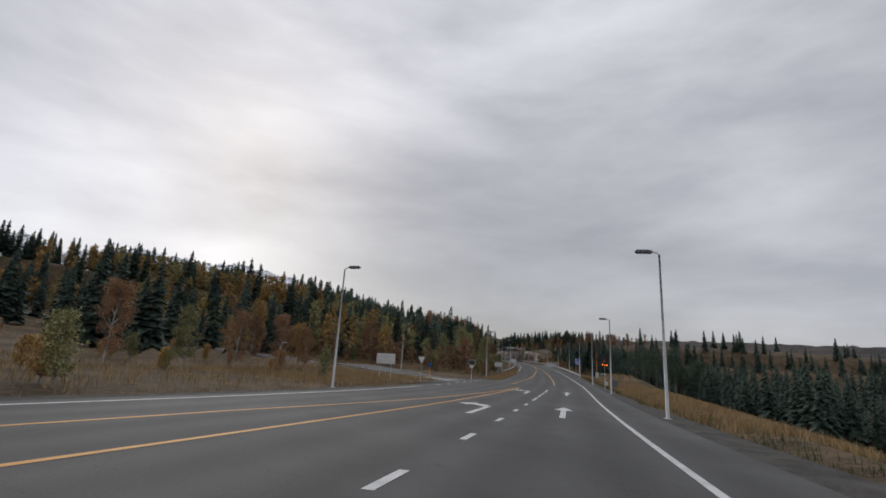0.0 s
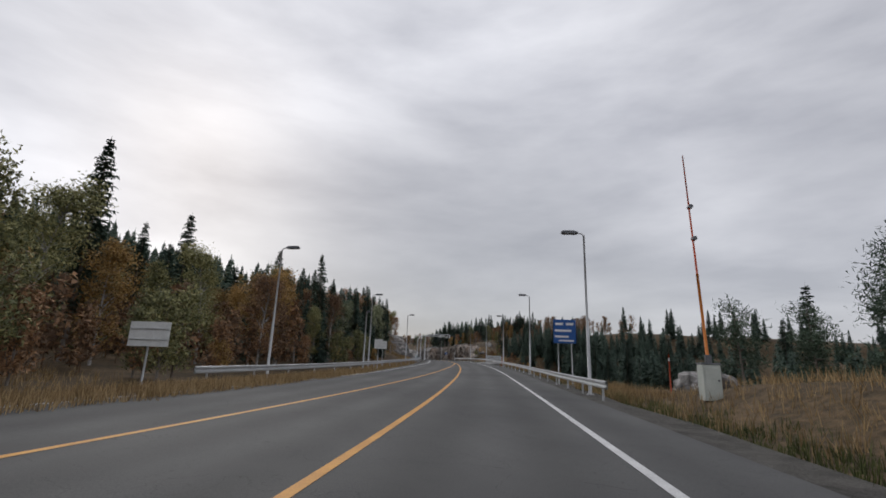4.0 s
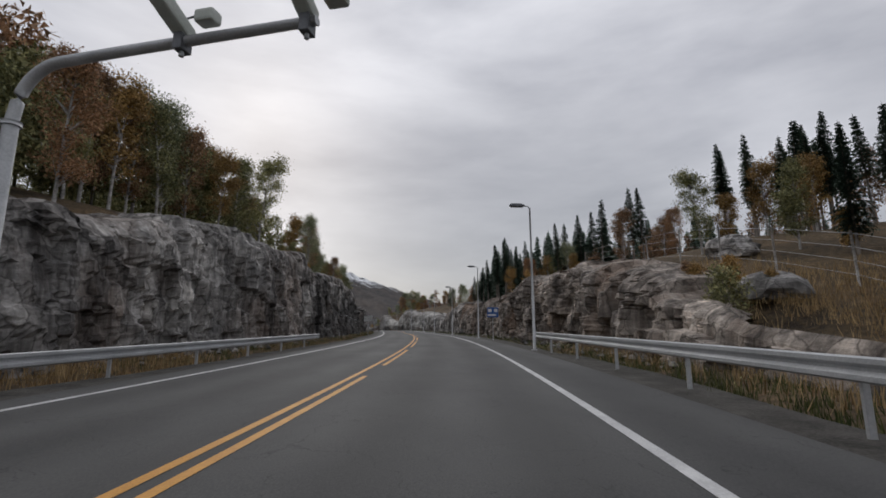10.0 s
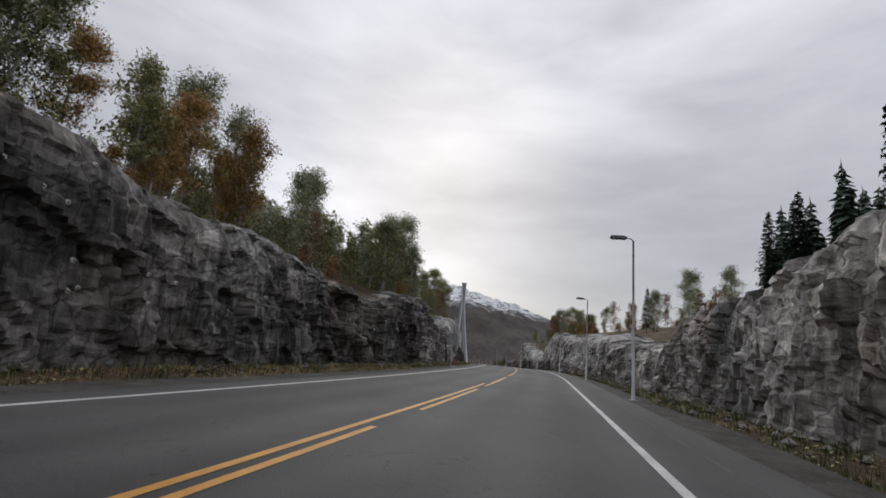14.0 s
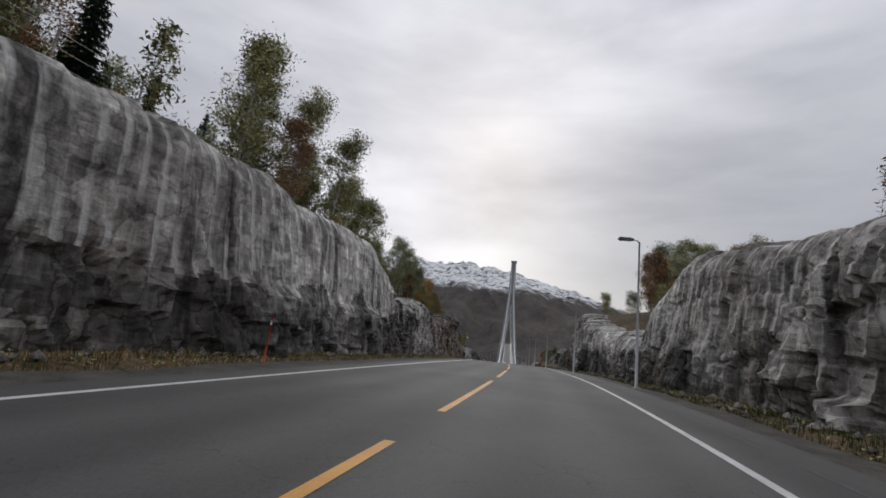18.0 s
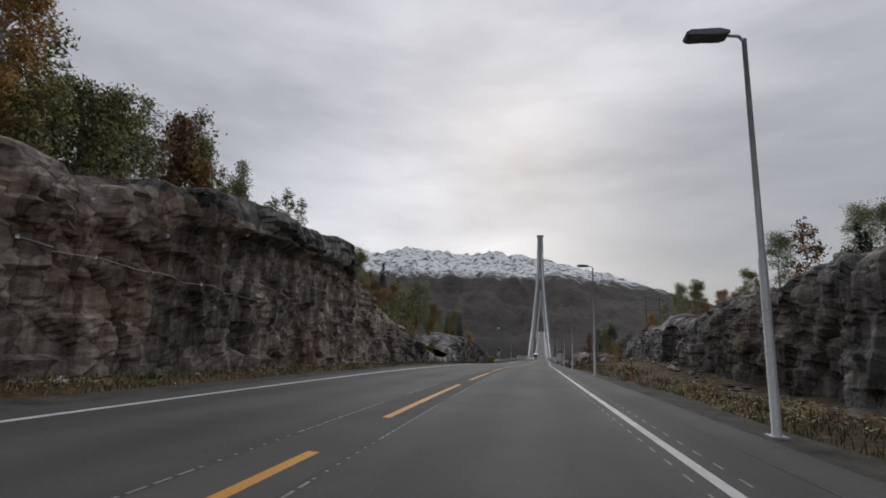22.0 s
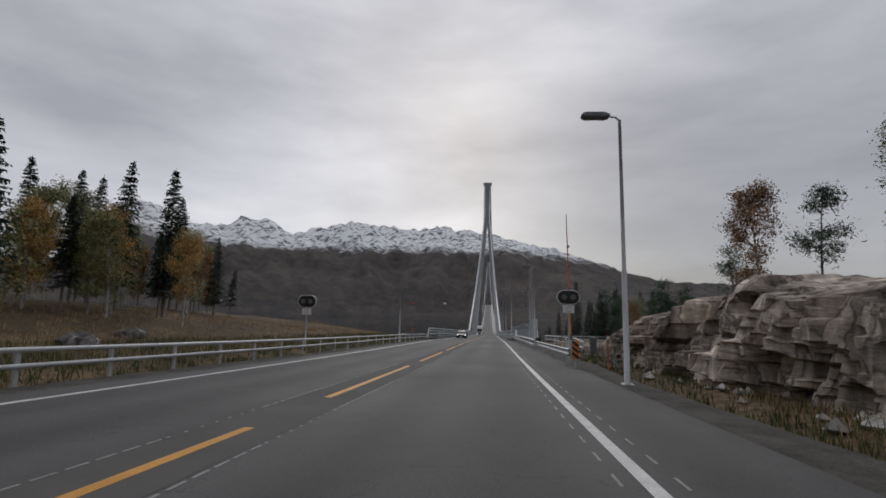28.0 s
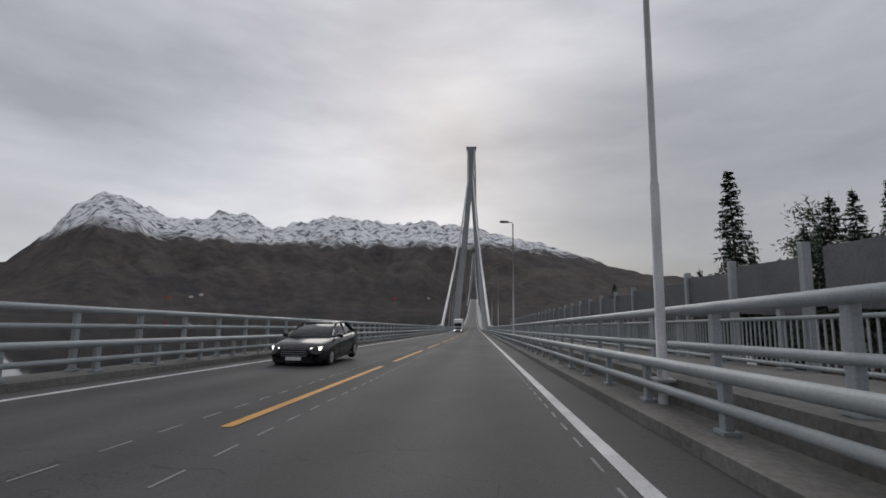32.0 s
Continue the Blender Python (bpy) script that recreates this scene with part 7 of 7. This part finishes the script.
def lorry(s, u, label):
    ob = thing("lorry", spot(s, u, 0.015), label, "lorry")
    part("cab", box((2.4, 2.0, 2.7), (0, -4.2, 1.95), 0.15), WHITE_PAINT, ob)
    part("windscreen", box((2.1, 0.06, 0.9), (0, -5.22, 2.35), 0.03), CAR_GLASS, ob)
    part("cargo_box", box((2.5, 7.4, 2.9), (0, 0.8, 2.3), 0.06), WHITE_PAINT, ob)
    part("bumper", box((2.4, 0.2, 0.5), (0, -5.2, 0.6), 0.05), DARK_STEEL, ob)
    part("grille", box((1.8, 0.06, 0.5), (0, -5.23, 1.35), 0.02), BLACK_PLASTIC, ob)
    for x in (-0.95, 0.95):
        part("headlight", box((0.35, 0.06, 0.2), (x, -5.3, 0.75), 0.02), HEADLIGHT, ob)
        for y in (-4.1, 2.6, 3.7):
            wheel(ob, x * 1.12, y, 0.48, 0.28)
    return ob


def van(s, u, label):
    ob = thing("van", spot(s, u, 0.015), label, "van")

    def sec(y, half, z0, z1):
        return [(-half, y, z0), (-half, y, z1 - 0.3), (-half + 0.2, y, z1), (half - 0.2, y, z1), (half, y, z1 - 0.3), (half, y, z0)]
    part("body", loft([sec(-2.4, 0.85, 0.35, 0.9), sec(-1.7, 0.93, 0.3, 1.15), sec(-0.9, 0.95, 0.3, 1.9), sec(2.4, 0.95, 0.3, 1.95)]), WHITE_PAINT, ob)
    part("windscreen", loft([[(-0.75, -1.62, 1.18), (0.75, -1.62, 1.18), (0.65, -1.02, 1.78), (-0.65, -1.02, 1.78)], [(-0.75, -1.52, 1.14), (0.75, -1.52, 1.14), (0.65, -0.92, 1.74), (-0.65, -0.92, 1.74)]]), CAR_GLASS, ob)
    for x in (-0.6, 0.6):
        part("headlight", box((0.3, 0.06, 0.16), (x, -2.42, 0.75), 0.02), HEADLIGHT, ob)
        for y in (-1.5, 1.5):
            wheel(ob, x * 1.4, y)
    return ob


car(612.7, -5.3, 0, BLACK_PAINT, "black saloon car with lit headlights in the oncoming lane")
lorry(735, -4.9, "white lorry with lit headlights far along the bridge")
van(752, -4.9, "white van far along the bridge")
# parked beyond the junction
for s, u, turn, paint, lab in ((97, -87, 60, WHITE_PAINT, "white car parked on the gravel"), (98, -82, 60, BLACK_PAINT, "dark car parked on the gravel"), (92, -66, 100, BLACK_PAINT, "dark car parked beside the timber")):
    c = car(s, u, turn, paint, lab, False)
    c.location.z = at(s, u, LOT_Z + 0.01).z
shed = thing("bus_shelter", spot(87, -57, float(ground(87, -57)), 30), "small wooden waiting shelter beside the side road", "shelter")
part("roof", box((3.4, 2.0, 0.14), (0, 0, 2.4), 0.02, (6, 0, 0)), DARK_STEEL, shed)
for x in (-1.5, 1.5):
    for y in (-0.8, 0.8):
        part("post", box((0.1, 0.1, 2.4), (x, y, 1.2), 0.01), LOGS, shed)
part("back_wall", box((3.1, 0.06, 1.6), (0, 0.8, 1.2), 0.01), LOGS, shed)
pile = thing("timber_pile", spot(94, -73, LOT_Z, 70), "pile of felled timber on the gravel", "timber pile")
for k in range(14):
    part("log", tube([(-3.0 + float(rng.normal(0, 0.2)), 0.3 * (k % 7) - 0.9 + 0.15 * (k // 7), 0.15 + 0.27 * (k // 7)), (3.0 + float(rng.normal(0, 0.2)), 0.3 * (k % 7) - 0.9 + 0.15 * (k // 7), 0.15 + 0.27 * (k // 7))], 0.15, 8), LOGS, pile)
# power line mast on the right
py = thing("power_pole", spot(561, 27.2, min(0.8, float(ground(561, 27.2)))), "wooden twin-pole power line mast with a crossbar", "power pole", "power poles")
for x in (-1.6, 1.6):
    part("pole", tube([(x, 0, -1), (x, 0, 17)], [0.16, 0.1], 8), BARK, py)
part("crossbar", box((5.4, 0.16, 0.2), (0, 0, 16.4), 0.02), BARK, py)
part("crossbar", box((5.4, 0.16, 0.2), (0, 0, 13.6), 0.02), BARK, py)
for x in (-2.4, 0, 2.4):
    part("insulator", tube([(x, 0, 15.5), (x, 0, 16.3)], 0.07, 6), DARK_STEEL, py)


# rock bolts with pale plates on the cuttings
def rock_bolts():
    ob = None
    depsgraph = bpy.context.evaluated_depsgraph_get()
    face = bpy.data.objects["rock_face_left"]
    for s0, s1, count in ((280, 318, 34), (330, 352, 14), (425, 495, 40)):
        for _ in range(count):
            s, z = float(rng.uniform(s0, s1)), float(rng.uniform(1.2, 6.0))
            if z > float(rock_height(-1, s)) - 0.6:
                continue
            start = at(s, -4.0, z)
            way = (at(s, -20, z) - start).normalized()
            hit, place, normal, _ = face.ray_cast(start, way)
            if not hit:
                continue
            bolt = thing("rock_bolt", Matrix.Translation(place - way * 0.03) @ way.to_track_quat("Z", "Y").to_matrix().to_4x4(), "small pale rock bolt plate fixed to the cutting", "rock bolt", "rock bolts")
            if ob is None:
                ob = (part("plate", tube([(0, 0, -0.02), (0, 0, 0.03)], [0.075, 0.085], 8), SIGN_WHITE, bolt), part("nut", tube([(0, 0, -0.1), (0, 0, -0.02)], 0.03, 6), GALVANISED, bolt))
            else:
                for q in ob:
                    new(q.name.split(".")[0], q.data).parent = bolt


rock_bolts()


# steel cables slung across the cutting from bolt to bolt
def rock_cable(s0, s1, z0, z1):
    face = bpy.data.objects["rock_face_left"]
    ob = thing("rock_cable", Matrix.Identity(4), "thin pale steel cable slung across the rock face between anchors", "cable", "rock cables")
    points = []
    for f in np.linspace(0, 1, 34):
        s, z = s0 + (s1 - s0) * f, z0 + (z1 - z0) * f - 0.12 * abs(math.sin(f * 5 * math.pi))
        start = at(s, -4.0, z)
        way = (at(s, -20, z) - start).normalized()
        hit, place, normal, _ = face.ray_cast(start, way)
        if hit:
            points.append(place - way * 0.05)
    part("cable", tube(points, 0.016, 5), GALVANISED, ob)
    for k in range(0, len(points), 6):
        part("anchor", tube([points[k] - Vector((0, 0, 0.06)), points[k] + Vector((0, 0, 0.06))], 0.05, 7), SIGN_WHITE, ob)


rock_cable(425, 441, 3.1, 2.5)
rock_cable(284, 302, 3.4, 2.3)
rock_cable(461, 472, 3.6, 3.2)
